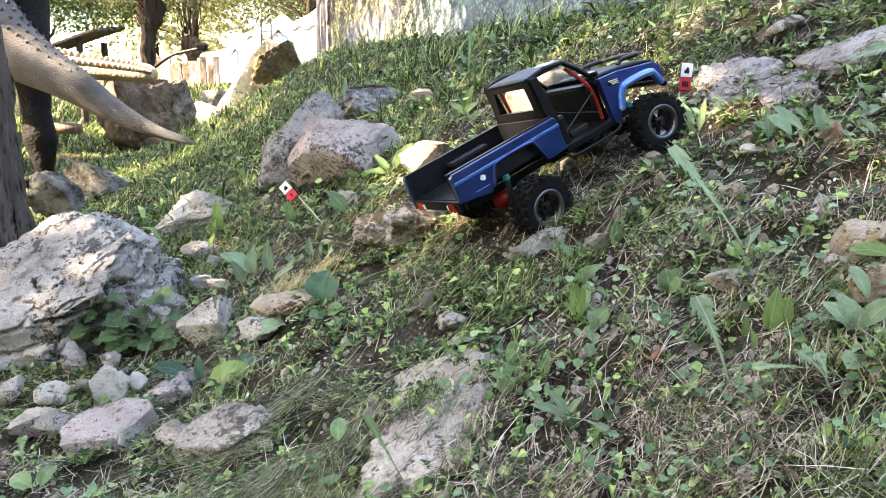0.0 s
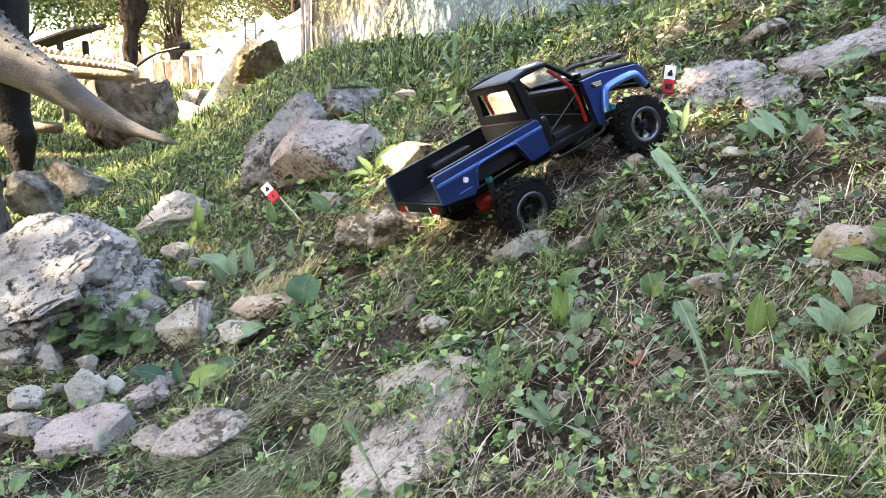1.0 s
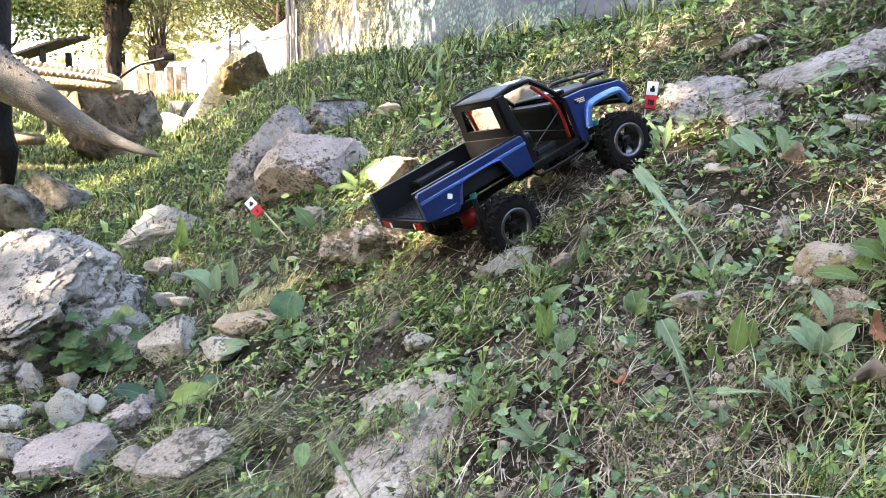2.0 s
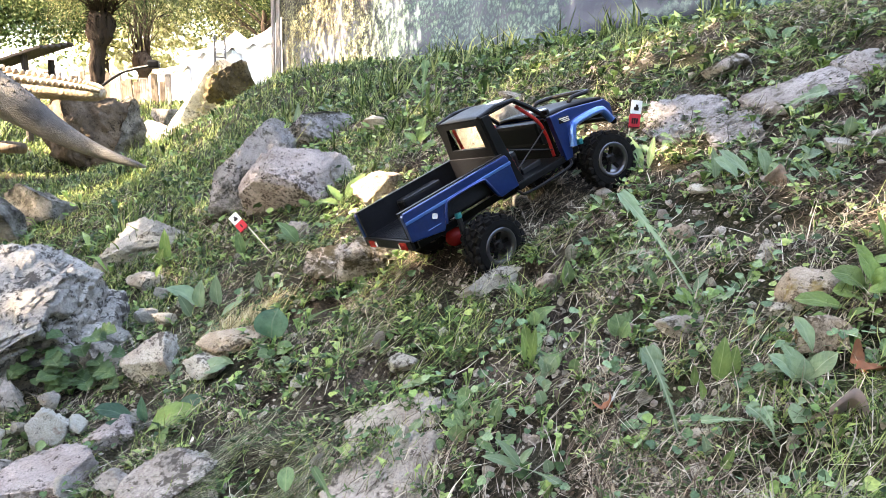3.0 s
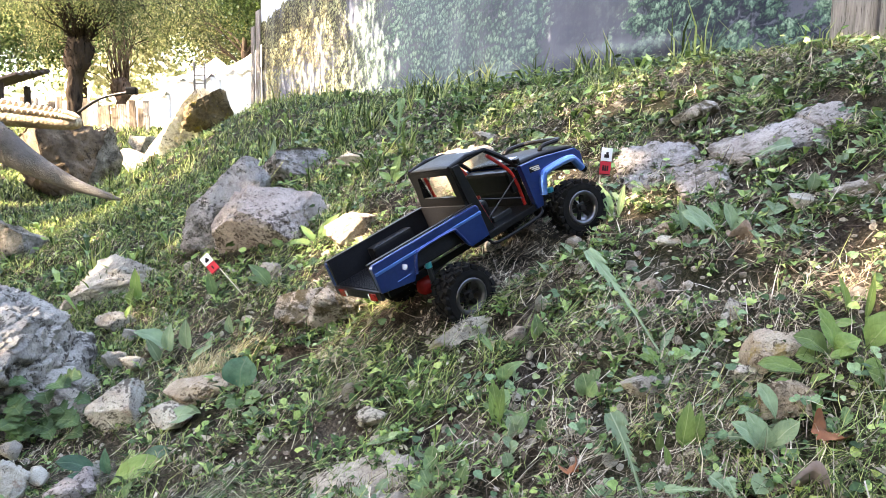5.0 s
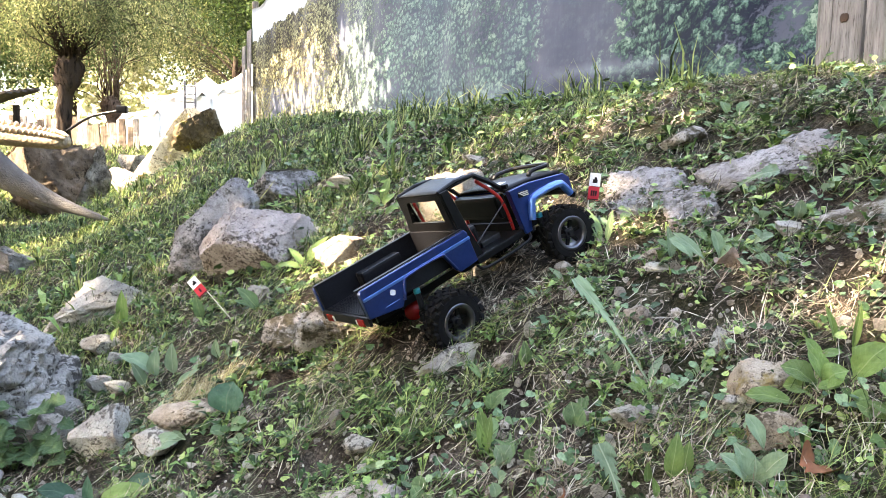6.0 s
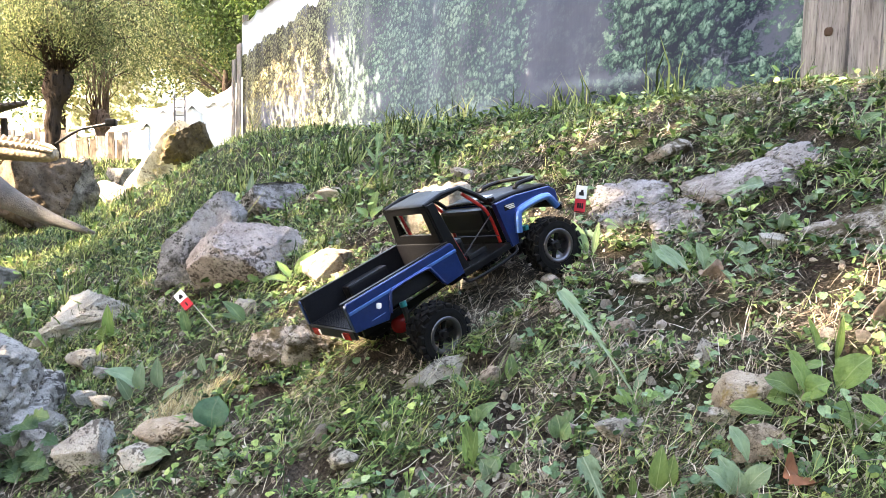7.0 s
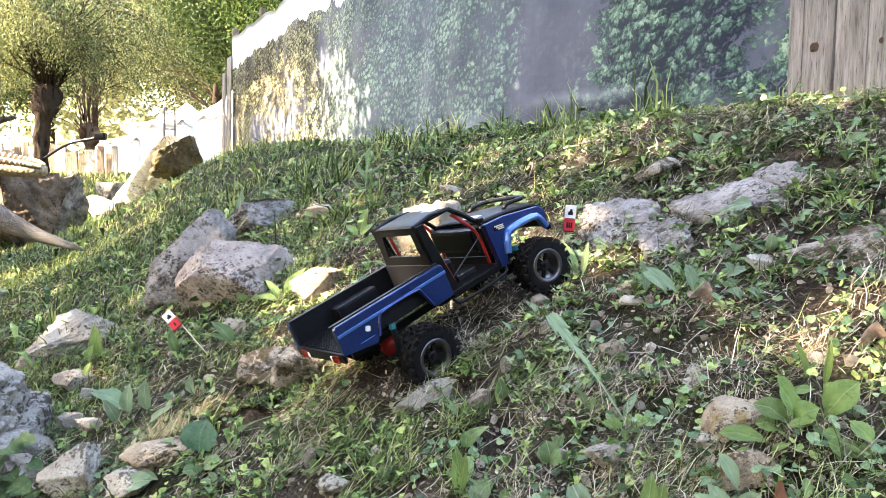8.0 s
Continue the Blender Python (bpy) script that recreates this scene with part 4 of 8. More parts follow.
def make_wheel(truck, x, y, z, steer=0.0, roll=0.0):
    """Knobbly tyre on a dark rim; the outer face points away from the truck's middle."""
    side = -1 if y < 0 else 1
    r, w = 0.057, 0.044
    m = pose(x, y, z, roll, 0, steer)
    b = bmesh.new()
    prof = ((-0.5, 0.60), (-0.52, 0.72), (-0.5, 0.86), (-0.40, 0.94), (-0.2, 0.955), (0.2, 0.955), (0.40, 0.94), (0.5, 0.86), (0.52, 0.72), (0.5, 0.60))
    n = 40
    rings = [[b.verts.new((math.cos(2 * math.pi * k / n) * q * r, p * w, math.sin(2 * math.pi * k / n) * q * r)) for k in range(n)] for p, q in prof]
    for c, d in zip(rings, rings[1:]):
        for k in range(n):
            b.faces.new((c[k], d[k], d[(k + 1) % n], c[(k + 1) % n]))
    bmesh.ops.recalc_face_normals(b, faces=b.faces[:])
    wheel = part("wheel", box((0.02, 0.03, 0.02), (0, 0, 0), 0.003), STEEL, truck, "black beadlock wheel with a knobbly tyre")
    wheel.matrix_local = m
    part("tyre", b, RUBBER, wheel)
    for k in range(18):
        for row, off in ((-0.40, 0.0), (-0.13, 0.5), (0.13, 0.0), (0.40, 0.5)):
            lug = new("tread_lug", LUG)
            lug.parent = wheel
            lug.matrix_local = Matrix.Rotation(-2 * math.pi * (k + off) / 18, 4, "Y") @ Matrix.Translation((r * 0.955, row * w, 0)) @ Matrix.Rotation(0.35 if row > 0 else -0.35, 4, "X")
    rim = bmesh.new()
    prof = ((0.30, 0.60), (0.52, 0.62), (0.535, 0.58), (0.52, 0.50), (0.40, 0.47), (0.10, 0.44), (-0.3, 0.46))
    rings = [[rim.verts.new((math.cos(2 * math.pi * k / 32) * q * r, side * p * w, math.sin(2 * math.pi * k / 32) * q * r)) for k in range(32)] for p, q in prof]
    for c, d in zip(rings, rings[1:]):
        for k in range(32):
            rim.faces.new((c[k], d[k], d[(k + 1) % 32], c[(k + 1) % 32]))
    bmesh.ops.recalc_face_normals(rim, faces=rim.faces[:])
    part("rim", rim, RIM, wheel, "dark metal beadlock rim", True)
    for k in range(6):
        a = 2 * math.pi * k / 6
        s = box((0.022, 0.005, 0.0075), (0.016, side * w * 0.22, 0), 0.001)
        s.transform(Matrix.Rotation(a, 4, "Y"))
        part("spoke", s, BLACK, wheel)
    hub = bmesh.new()
    bmesh.ops.create_cone(hub, cap_ends=True, segments=14, radius1=0.008, radius2=0.006, depth=0.014)
    hub.transform(Matrix.Translation((0, side * w * 0.32, 0)) @ Matrix.Rotation(radians(90), 4, "X"))
    part("hub", hub, STEEL, wheel)
    return wheel


def make_truck():
    t = tagged(new("model_truck"), "blue and black radio-controlled pickup truck climbing the bank, doors off", "model truck")
    bed = ((-0.137, 0.112), (-0.137, 0.160), (-0.132, 0.166), (0.112, 0.166), (0.116, 0.160), (0.118, 0.100), (0.072, 0.098), (0.066, 0.106), (0.052, 0.138), (0.040, 0.147), (-0.034, 0.147), (-0.048, 0.138), (-0.060, 0.110), (-0.068, 0.100))
    fender = ((0.252, 0.090), (0.247, 0.186), (0.300, 0.182), (0.395, 0.162), (0.408, 0.148), (0.406, 0.122), (0.394, 0.116), (0.384, 0.137), (0.368, 0.149), (0.305, 0.151), (0.288, 0.141), (0.276, 0.110), (0.270, 0.090))
    arch_r = [(x, z) for x, z in bed[7:13]]
    arch_f = [(x, z) for x, z in fender[6:12]]
    for s in (-1, 1):
        part("bed_side", slab(bed, s * 0.088, s * 0.099), BLUE, t, "blue metallic bed side panel")
        part("bed_rail", slab(((-0.137, 0.1655), (0.114, 0.1655), (0.114, 0.168), (-0.137, 0.168)), s * 0.080, s * 0.0900, 0.001), BLACK, t)
        part("bed_inner_side", slab(((-0.135, 0.116), (0.104, 0.116), (0.104, 0.166), (-0.135, 0.166)), s * 0.080, s * 0.0875, 0), LINER, t)
        part("body_crease", slab(((-0.136, 0.1445), (0.117, 0.1455), (0.117, 0.1515), (-0.136, 0.1505)), s * 0.0985, s * 0.1010, 0.0012), BLUEGLINT, t, "crease along the bed side with its highlight painted in lighter blue")
        part("panel_line", tube([(-0.100, s * 0.0992, 0.1165), (-0.070, s * 0.0992, 0.1165)], 0.0006, 5), BLUEGLINT, t)
        part("rear_arch_flare", tube(curve_points([(x, s * 0.1, z) for x, z in arch_r], 3), 0.0030, 8), BLUE, t)
        part("front_fender", slab(fender, s * 0.080, s * 0.094), BLUE, t, "blue metallic front fender")
        part("front_arch_flare", tube(curve_points([(x, s * 0.097, z) for x, z in arch_f], 3), 0.0078, 10), BLUEGLINT, t)
        vent = part("fender_vent", box((0.026, 0.002, 0.012), (0.278, s * 0.0942, 0.167), 0.0006, Matrix.Rotation(0.16, 4, "Y")), BLACK, t, "small slotted vent with pale slats")
        for k in range(3):
            part("slat", box((0.024 - 0.004 * k, 0.0022, 0.0022), (0.2785 + 0.002 * k, s * 0.0952, 0.1702 - 0.0038 * k), 0.0004, Matrix.Rotation(0.16, 4, "Y")), GOLD, vent)
        part("wheel_well", box((0.098, 0.030, 0.036), (0.0, s * 0.066, 0.134), 0.006), LINER, t)
        part("tail_lamp", box((0.003, 0.024, 0.014), (-0.1395, s * 0.062, 0.1035), 0.0006), REDLENS, t, "red tail lamp")
        part("reversing_lamp", box((0.003, 0.004, 0.010), (-0.1396, s * 0.047, 0.1035), 0.0006), WHITELENS, t)
        part("filler_badge", box((0.010, 0.0024, 0.010), (-0.077, s * 0.0995, 0.134), 0.0032, Matrix.Rotation(0.5, 4, "Y")), STICKER, t, "small pale round badge") if s < 0 else None
        part("front_pillar", tube([(0.196, s * 0.071, 0.244), (0.222, s * 0.075, 0.220), (0.250, s * 0.079, 0.187)], 0.0052, 8), BLACK, t)
        part("rear_pillar", slab(((0.104, 0.246), (0.122, 0.246), (0.134, 0.166), (0.146, 0.100), (0.118, 0.100), (0.110, 0.166)), s * 0.072, s * 0.083), BLACK, t)
        part("roof_rail", tube([(0.104, s * 0.073, 0.246), (0.150, s * 0.073, 0.251), (0.196, s * 0.071, 0.245)], 0.0045, 8), BLACK, t)
        part("sill", box((0.135, 0.018, 0.014), (0.190, s * 0.080, 0.094), 0.002), BLACK, t)
        part("rock_slider", tube(curve_points([(0.118, s * 0.088, 0.088), (0.128, s * 0.105, 0.080), (0.240, s * 0.105, 0.080), (0.262, s * 0.090, 0.090)], 4), 0.0030, 8), BLACK, t)
        part("cage_tube", tube(curve_points([(0.126, s * 0.060, 0.232), (0.136, s * 0.068, 0.180), (0.148, s * 0.070, 0.110)], 4), 0.0036, 8), REDTUBE, t, "red metal cage tube")
        part("cage_tube", tube(curve_points([(0.200, s * 0.066, 0.232), (0.232, s * 0.073, 0.186), (0.240, s * 0.074, 0.150), (0.242, s * 0.072, 0.106)], 4), 0.0036, 8), REDTUBE, t, "red metal cage tube")
        part("door_brace", tube([(0.140, s * 0.076, 0.120), (0.238, s * 0.080, 0.168)], 0.0011, 6), STEEL, t)
        part("door_brace", tube([(0.140, s * 0.076, 0.165), (0.238, s * 0.080, 0.122)], 0.0011, 6), STEEL, t)
        part("seat", box((0.040, 0.045, 0.050), (0.150, s * 0.034, 0.128), 0.008), BLACK, t)
        part("chassis_rail", box((0.47, 0.008, 0.014), (0.140, s * 0.030, 0.082), 0.001), BLACK, t)
        for x, dz in ((0.0, 0.012 * s), (0.330, 0.0)):
            low, high = Vector((x - 0.028, s * 0.081, 0.050 + dz)), Vector((x - 0.022, s * 0.081, 0.102))
            shock = part("shock_absorber", tube([low, low.lerp(high, 0.55), high], (0.0030, 0.0055, 0.0055), 10), STEEL, t)
            coil = [low.lerp(high, 0.08 + 0.5 * k / 48) + Vector((math.cos(k * 0.9) * 0.0068, math.sin(k * 0.9) * 0.0068, 0)) for k in range(49)]
            part("spring", tube(coil, 0.0011, 5), BLACK, shock)
            part("shock_cap", tube([high, high + (high - low).normalized() * 0.010], 0.0068, 10), TEAL, shock, "teal metal shock cap")
    # bed
    floor = part("bed_floor", box((0.240, 0.162, 0.004), (-0.015, 0, 0.113), 0.001), LINER, t, "dark ribbed bed liner")
    for k in range(30):
        part("rib", box((0.238, 0.0024, 0.0022), (-0.015, -0.078 + k * 0.0054, 0.1160)), LINER, floor)
    part("bed_front", box((0.005, 0.164, 0.062), (0.104, 0, 0.138), 0.0015), LINER, t)
    part("tail_plate", box((0.006, 0.186, 0.018), (-0.136, 0, 0.106), 0.0015), BLACK, t)
    # cab
    back = bmesh.new()
    outer = [(-0.080, 0.160), (0.080, 0.160), (0.074, 0.246), (-0.074, 0.246)]
    inner = [(-0.060, 0.187), (0.057, 0.187), (0.050, 0.232), (-0.055, 0.232)]
    vo = [[back.verts.new((x, y, z)) for y, z in q] for q in (outer, inner) for x in (0.104, 0.111)]
    o0, o1, i0, i1 = vo
    for k in range(4):
        j = (k + 1) % 4
        back.faces.new((o0[k], o0[j], i0[j], i0[k]))
        back.faces.new((o1[k], i1[k], i1[j], o1[j]))
        back.faces.new((o0[k], o1[k], o1[j], o0[j]))
        back.faces.new((i0[k], i0[j], i1[j], i1[k]))
    bmesh.ops.recalc_face_normals(back, faces=back.faces[:])
    part("cab_back", back, BLACK, t)
    part("rear_window", box((0.0012, 0.114, 0.045), (0.1075, 0, 0.2095)), GLASS, t, "clear rear window").visible_shadow = False
    roof = bmesh.new()
    bmesh.ops.create_grid(roof, x_segments=10, y_segments=12, size=0.5)
    for v in roof.verts:
        x, y = 0.104 + (v.co.x + 0.5) * 0.094, v.co.y * 0.150
        v.co = Vector((x, y, 0.2465 + 0.006 * (1 - (2 * v.co.y) ** 4) * (1 - (2 * v.co.x) ** 4)))
    ext = bmesh.ops.extrude_face_region(roof, geom=roof.faces[:])
    for v in ext["geom"]:
        if isinstance(v, bmesh.types.BMVert):
            v.co.z -= 0.004
    bmesh.ops.recalc_face_normals(roof, faces=roof.faces[:])
    part("roof", roof, BLACK, t, "glossy black roof", True)
    part("roof_sticker", box((0.020, 0.045, 0.0006), (0.182, -0.035, 0.2520), 0), STICKER, t)
    shield = slab(((0.1955, 0.243), (0.1965, 0.2445), (0.2505, 0.188), (0.2495, 0.1865)), -0.070, 0.070, 0)
    part("windscreen", shield, GLASS, t, "clear windscreen").visible_shadow = False
    part("cab_floor", box((0.150, 0.150, 0.006), (0.182, 0, 0.098), 0.001), BLACK, t)
    part("seat_bracket", box((0.05, 0.03, 0.012), (0.190, -0.045, 0.107), 0.002), STEEL, t)
    part("dashboard", box((0.026, 0.148, 0.050), (0.238, 0, 0.160), 0.008), BLACK, t)
    part("firewall", box((0.006, 0.150, 0.085), (0.250, 0, 0.135), 0.001), BLACK, t)
    hood = bmesh.new()
    bmesh.ops.create_grid(hood, x_segments=10, y_segments=10, size=0.5)
    for v in hood.verts:
        f = v.co.x + 0.5
        v.co = Vector((0.248 + f * 0.152, v.co.y * 0.162, 0.190 - 0.004 * f - 0.020 * f * f + 0.005 * (1 - (2 * v.co.y) ** 2)))
    ext = bmesh.ops.extrude_face_region(hood, geom=hood.faces[:])
    for v in ext["geom"]:
        if isinstance(v, bmesh.types.BMVert):
            v.co.z -= 0.006
    bmesh.ops.recalc_face_normals(hood, faces=hood.faces[:])
    part("hood", hood, BLACK, t, "black hood", True)
    part("hood_sticker", box((0.022, 0.05, 0.0006), (0.268, -0.030, 0.1962), 0, Matrix.Rotation(0.06, 4, "Y")), STICKER, t)
    part("mirror", box((0.008, 0.016, 0.010), (0.246, -0.088, 0.197), 0.002), BLACK, t)
    part("grille", box((0.008, 0.165, 0.040), (0.404, 0, 0.142), 0.002), BLACK, t)
    part("front_bumper", tube(curve_points([(0.400, -0.095, 0.112), (0.418, -0.075, 0.112), (0.424, 0, 0.112), (0.418, 0.075, 0.112), (0.400, 0.095, 0.112)], 4), 0.007, 10), BLACK, t)
    part("bull_bar", tube(curve_points([(0.335, -0.058, 0.184), (0.350, -0.058, 0.190), (0.396, -0.056, 0.184), (0.402, 0, 0.184), (0.396, 0.056, 0.184), (0.350, 0.058, 0.190), (0.335, 0.058, 0.184)], 4), 0.0046, 8), BLACK, t)
    # running gear; the rear axle hangs lower on the side towards the valley
    part("gearbox", box((0.09, 0.05, 0.03), (0.17, 0, 0.080), 0.004), BLACK, t)
    part("drive_shaft", tube([(0.12, 0, 0.078), (0.012, 0.004, 0.056)], 0.004, 8), STEEL, t)
    part("drive_shaft", tube([(0.215, 0, 0.078), (0.318, 0.0, 0.058)], 0.004, 8), STEEL, t)
    part("rear_axle", tube([(0.0, -0.088, 0.034), (0.0, 0.088, 0.064)], 0.008, 10), BLACK, t)
    part("front_axle", tube([(0.330, -0.088, 0.057), (0.330, 0.088, 0.057)], 0.008, 10), BLACK, t)
    for x, z, mat in ((0.0, 0.052, REDLENS), (0.330, 0.057, BLACK)):
        d = bmesh.new()
        bmesh.ops.create_uvsphere(d, u_segments=16, v_segments=10, radius=0.019)
        d.transform(Matrix.Translation((x - 0.006, -0.012, z)) @ Matrix.Diagonal((1.15, 0.85, 1, 1)))
        part("axle_housing", d, mat, t, "red round axle housing" if x == 0.0 else "", True)
    make_wheel(t, 0.007, -0.112, 0.032, 0, 7)
    make_wheel(t, 0.004, 0.110, 0.068, 0, 7)
    make_wheel(t, 0.337, -0.108, 0.053, -9)
    make_wheel(t, 0.330, 0.108, 0.060, -6)
    turn = Matrix(((0.7811, -0.4813, -0.3978, 0), (0.4761, 0.8713, -0.1194, 0), (0.404, -0.0961, 0.9097, 0), (0, 0, 0, 1)))
    t.matrix_world = Matrix.Translation((0.1598, 1.6593, 0.3105)) @ turn.to_quaternion().to_matrix().to_4x4() @ Matrix.Scale(1.1, 4)
    return t


make_truck()


# ---- course markers ----
FLAGWHITE = plain("marker_white", (0.78, 0.78, 0.76), 0.5, 0, 0.06, 80.0)
FLAGRED = plain("marker_red", (0.55, 0.035, 0.05), 0.5, 0, 0.08, 80.0)
FLAGINK = plain("marker_ink", (0.015, 0.012, 0.012), 0.6)
STICK = plain("pale_wood_stick", (0.56, 0.50, 0.40), 0.7, 0, 0.15, 60.0)


def make_marker(foot, tip, right, card, side=0.36, digits=True):
    """A stick with a card folded round it: white above, red below with dark bars."""
    m = tagged(new("course_marker"), "small red and white course marker card on a thin wooden stick", "marker", "course markers")
    foot, tip, right = Vector(foot), Vector(tip), Vector(right).normalized()
    up = (tip - foot).normalized()
    right = (right - up * right.dot(up)).normalized()
    back = right.cross(up)
    turn = Matrix((right, -back, up)).transposed().to_4x4()
    length = (tip - foot).length
    part("stick", tube([(0, 0, -0.03), (0, 0, length)], 0.0016, 8), STICK, m)
    w, h = card
    z1 = length + 0.002
    part("white_card", box((w, 0.0016, h * 0.48), (w * side, -0.0022, z1 - h * 0.24), 0.0004), FLAGWHITE, m)
    part("red_card", box((w, 0.0016, h * 0.50), (w * side, -0.0022, z1 - h * 0.75), 0.0004), FLAGRED, m, "red card with dark bars")
    emblem = box((w * 0.44, 0.0008, h * 0.13), (w * side, -0.0034, z1 - h * 0.30), 0.0003)
    box((w * 0.22, 0.0008, h * 0.10), (w * (side + 0.04), -0.0034, z1 - h * 0.20), 0.0003, None, emblem)
    part("emblem", emblem, FLAGINK, m)
    for k in range(3 if digits else 1):
        part("bar", box((w * 0.15, 0.0008, h * 0.20), (w * (side + 0.2 * (k - (1 if digits else 0))), -0.0034, z1 - h * 0.74), 0.0002), FLAGINK, m)
    part("bar", box((w * 0.95, 0.0008, h * 0.035), (w * side, -0.0034, z1 - h * 0.97), 0.0002), FLAGINK, m)
    m.matrix_world = Matrix.Translation(foot) @ turn
    return m


make_marker((0.566, 1.855, 0.545), (0.575, 1.855, 0.658), (1, 0.12, 0.0), (0.028, 0.066))
make_marker((-0.360, 2.284, 0.206), (-0.479, 2.341, 0.326), (0.730, 0.047, 0.679), (0.030, 0.062), -0.42, False)


# ---- statues ----
def hide_material(name, dark, mid, light, scale):
    a = Mat(name)
    sc = a.vor(scale, None)
    col = a.ramp(a.noise(4, 6), (0.3, dark), (0.52, mid), (0.85, light))
    col = a.mix(a.ramp(sc, (0.15, 0.0), (0.6, 0.45)), col, dark)
    a.shade(col, 0.75, Specular_IOR_Level=0.15)
    a.bump(a.mix(0.5, sc, a.noise(scale * 0.4, 5, 0.7)), 0.9, 0.012)
    return a.m


HIDEPALE = hide_material("painted_hide_pale", (0.055, 0.053, 0.052), (0.130, 0.126, 0.122), (0.25, 0.205, 0.155), 120.0)
HIDEDARK = hide_material("painted_hide_dark", (0.004, 0.0035, 0.003), (0.009, 0.008, 0.007), (0.02, 0.017, 0.014), 40.0)
HIDETAN = hide_material("painted_hide_tan", (0.22, 0.17, 0.12), (0.45, 0.37, 0.27), (0.62, 0.54, 0.42), 30.0)


def knobs_on(b, points, radii, rows, size, step):
    """Blunt cone knobs in rows along a tube, at the angles given."""
    for i in range(0, len(points) - 1, step):
        p, q = Vector(points[i]), Vector(points[i + 1])
        d = (q - p).normalized()
        side = d.cross(Vector((0, 0, 1))).normalized()
        up = side.cross(d)
        for ang in rows:
            n = side * math.sin(ang) + up * math.cos(ang)
            k = bmesh.new()
            s = size * radii[i]
            bmesh.ops.create_cone(k, cap_ends=True, segments=7, radius1=s, radius2=s * 0.45, depth=s * 1.2)
            k.transform(Matrix.Translation(p + n * (radii[i] + s * 0.4)) @ n.to_track_quat("Z", "Y").to_matrix().to_4x4())
            me = bpy.data.meshes.new("tmp")
            k.to_mesh(me)
            k.free()
            b.from_mesh(me)
            bpy.data.meshes.remove(me)


def make_tail_statue():
    line = curve_points([(-4.4, 6.0, 1.35), (-3.5, 5.35, 1.30), (-3.08, 5.09, 1.14), (-2.80, 4.95, 0.95), (-2.56, 4.87, 0.815), (-2.29, 4.80, 0.675), (-2.04, 4.75, 0.525), (-1.78, 4.70, 0.405), (-1.49, 4.65, 0.315)], 8)
    n = len(line)
    rad = np.interp(np.linspace(0, 1, n), (0, 0.18, 0.3, 0.42, 0.55, 0.68, 0.78, 0.9, 0.97, 1), (0.50, 0.34, 0.25, 0.19, 0.135, 0.095, 0.064, 0.034, 0.020, 0.008))
    b = tube(line, list(rad), 28)
    knobs_on(b, line[:44], list(rad[:44]), (-0.55, -0.15, 0.25, 0.65), 0.075, 2)
    # the rump and hind legs
    rump = bmesh.new()
    bmesh.ops.create_uvsphere(rump, u_segments=24, v_segments=16, radius=1)
    rump.transform(Matrix.Translation((-5.2, 6.6, 1.25)) @ Matrix.Diagonal((1.1, 0.7, 0.7, 1)))
    me = bpy.data.meshes.new("tmp")
    rump.to_mesh(me)
    rump.free()
    b.from_mesh(me)
    bpy.data.meshes.remove(me)
    for x, y in ((-4.75, 6.1), (-5.7, 6.9)):
        tube([(x, y, 1.2), (x, y - 0.05, 0.6), (x, y, float(ground(x, y)) - 0.05)], (0.3, 0.2, 0.22), 14, b)
    bmesh.ops.recalc_face_normals(b, faces=b.faces[:])
    return tagged(part("dinosaur_statue", b, HIDEPALE, None, "", True), "pale grey and tan dinosaur statue with a long tapering tail", "statue")


make_tail_statue()


def make_spiked_statue():
    line = curve_points([(-6.4, 8.6, 1.25), (-5.2, 8.2, 1.10), (-4.6, 7.95, 1.02), (-4.05, 7.75, 0.955), (-3.45, 7.62, 0.895), (-2.95, 7.5, 0.845), (-2.78, 7.46, 0.825)], 9)
    n = len(line)
    rad = np.interp(np.linspace(0, 1, n), (0, 0.3, 0.6, 0.9, 1), (0.5, 0.24, 0.12, 0.075, 0.05))
    b = tube(line, list(rad), 18)
    knobs_on(b, line, list(rad), (-1.9, -1.1, -0.35, 0.35, 1.1), 0.30, 1)
    for x, y in ((-5.6, 8.0), (-6.2, 8.9)):
        tube([(x, y, 1.0), (x, y, 0.5), (x, y, float(ground(x, y)) - 0.05)], (0.25, 0.16, 0.2), 14, b)
    bmesh.ops.recalc_face_normals(b, faces=b.faces[:])
    return tagged(part("dinosaur_statue", b, HIDETAN, None, "", True), "tan armoured dinosaur statue with rows of pale knobs", "statue")


make_spiked_statue()


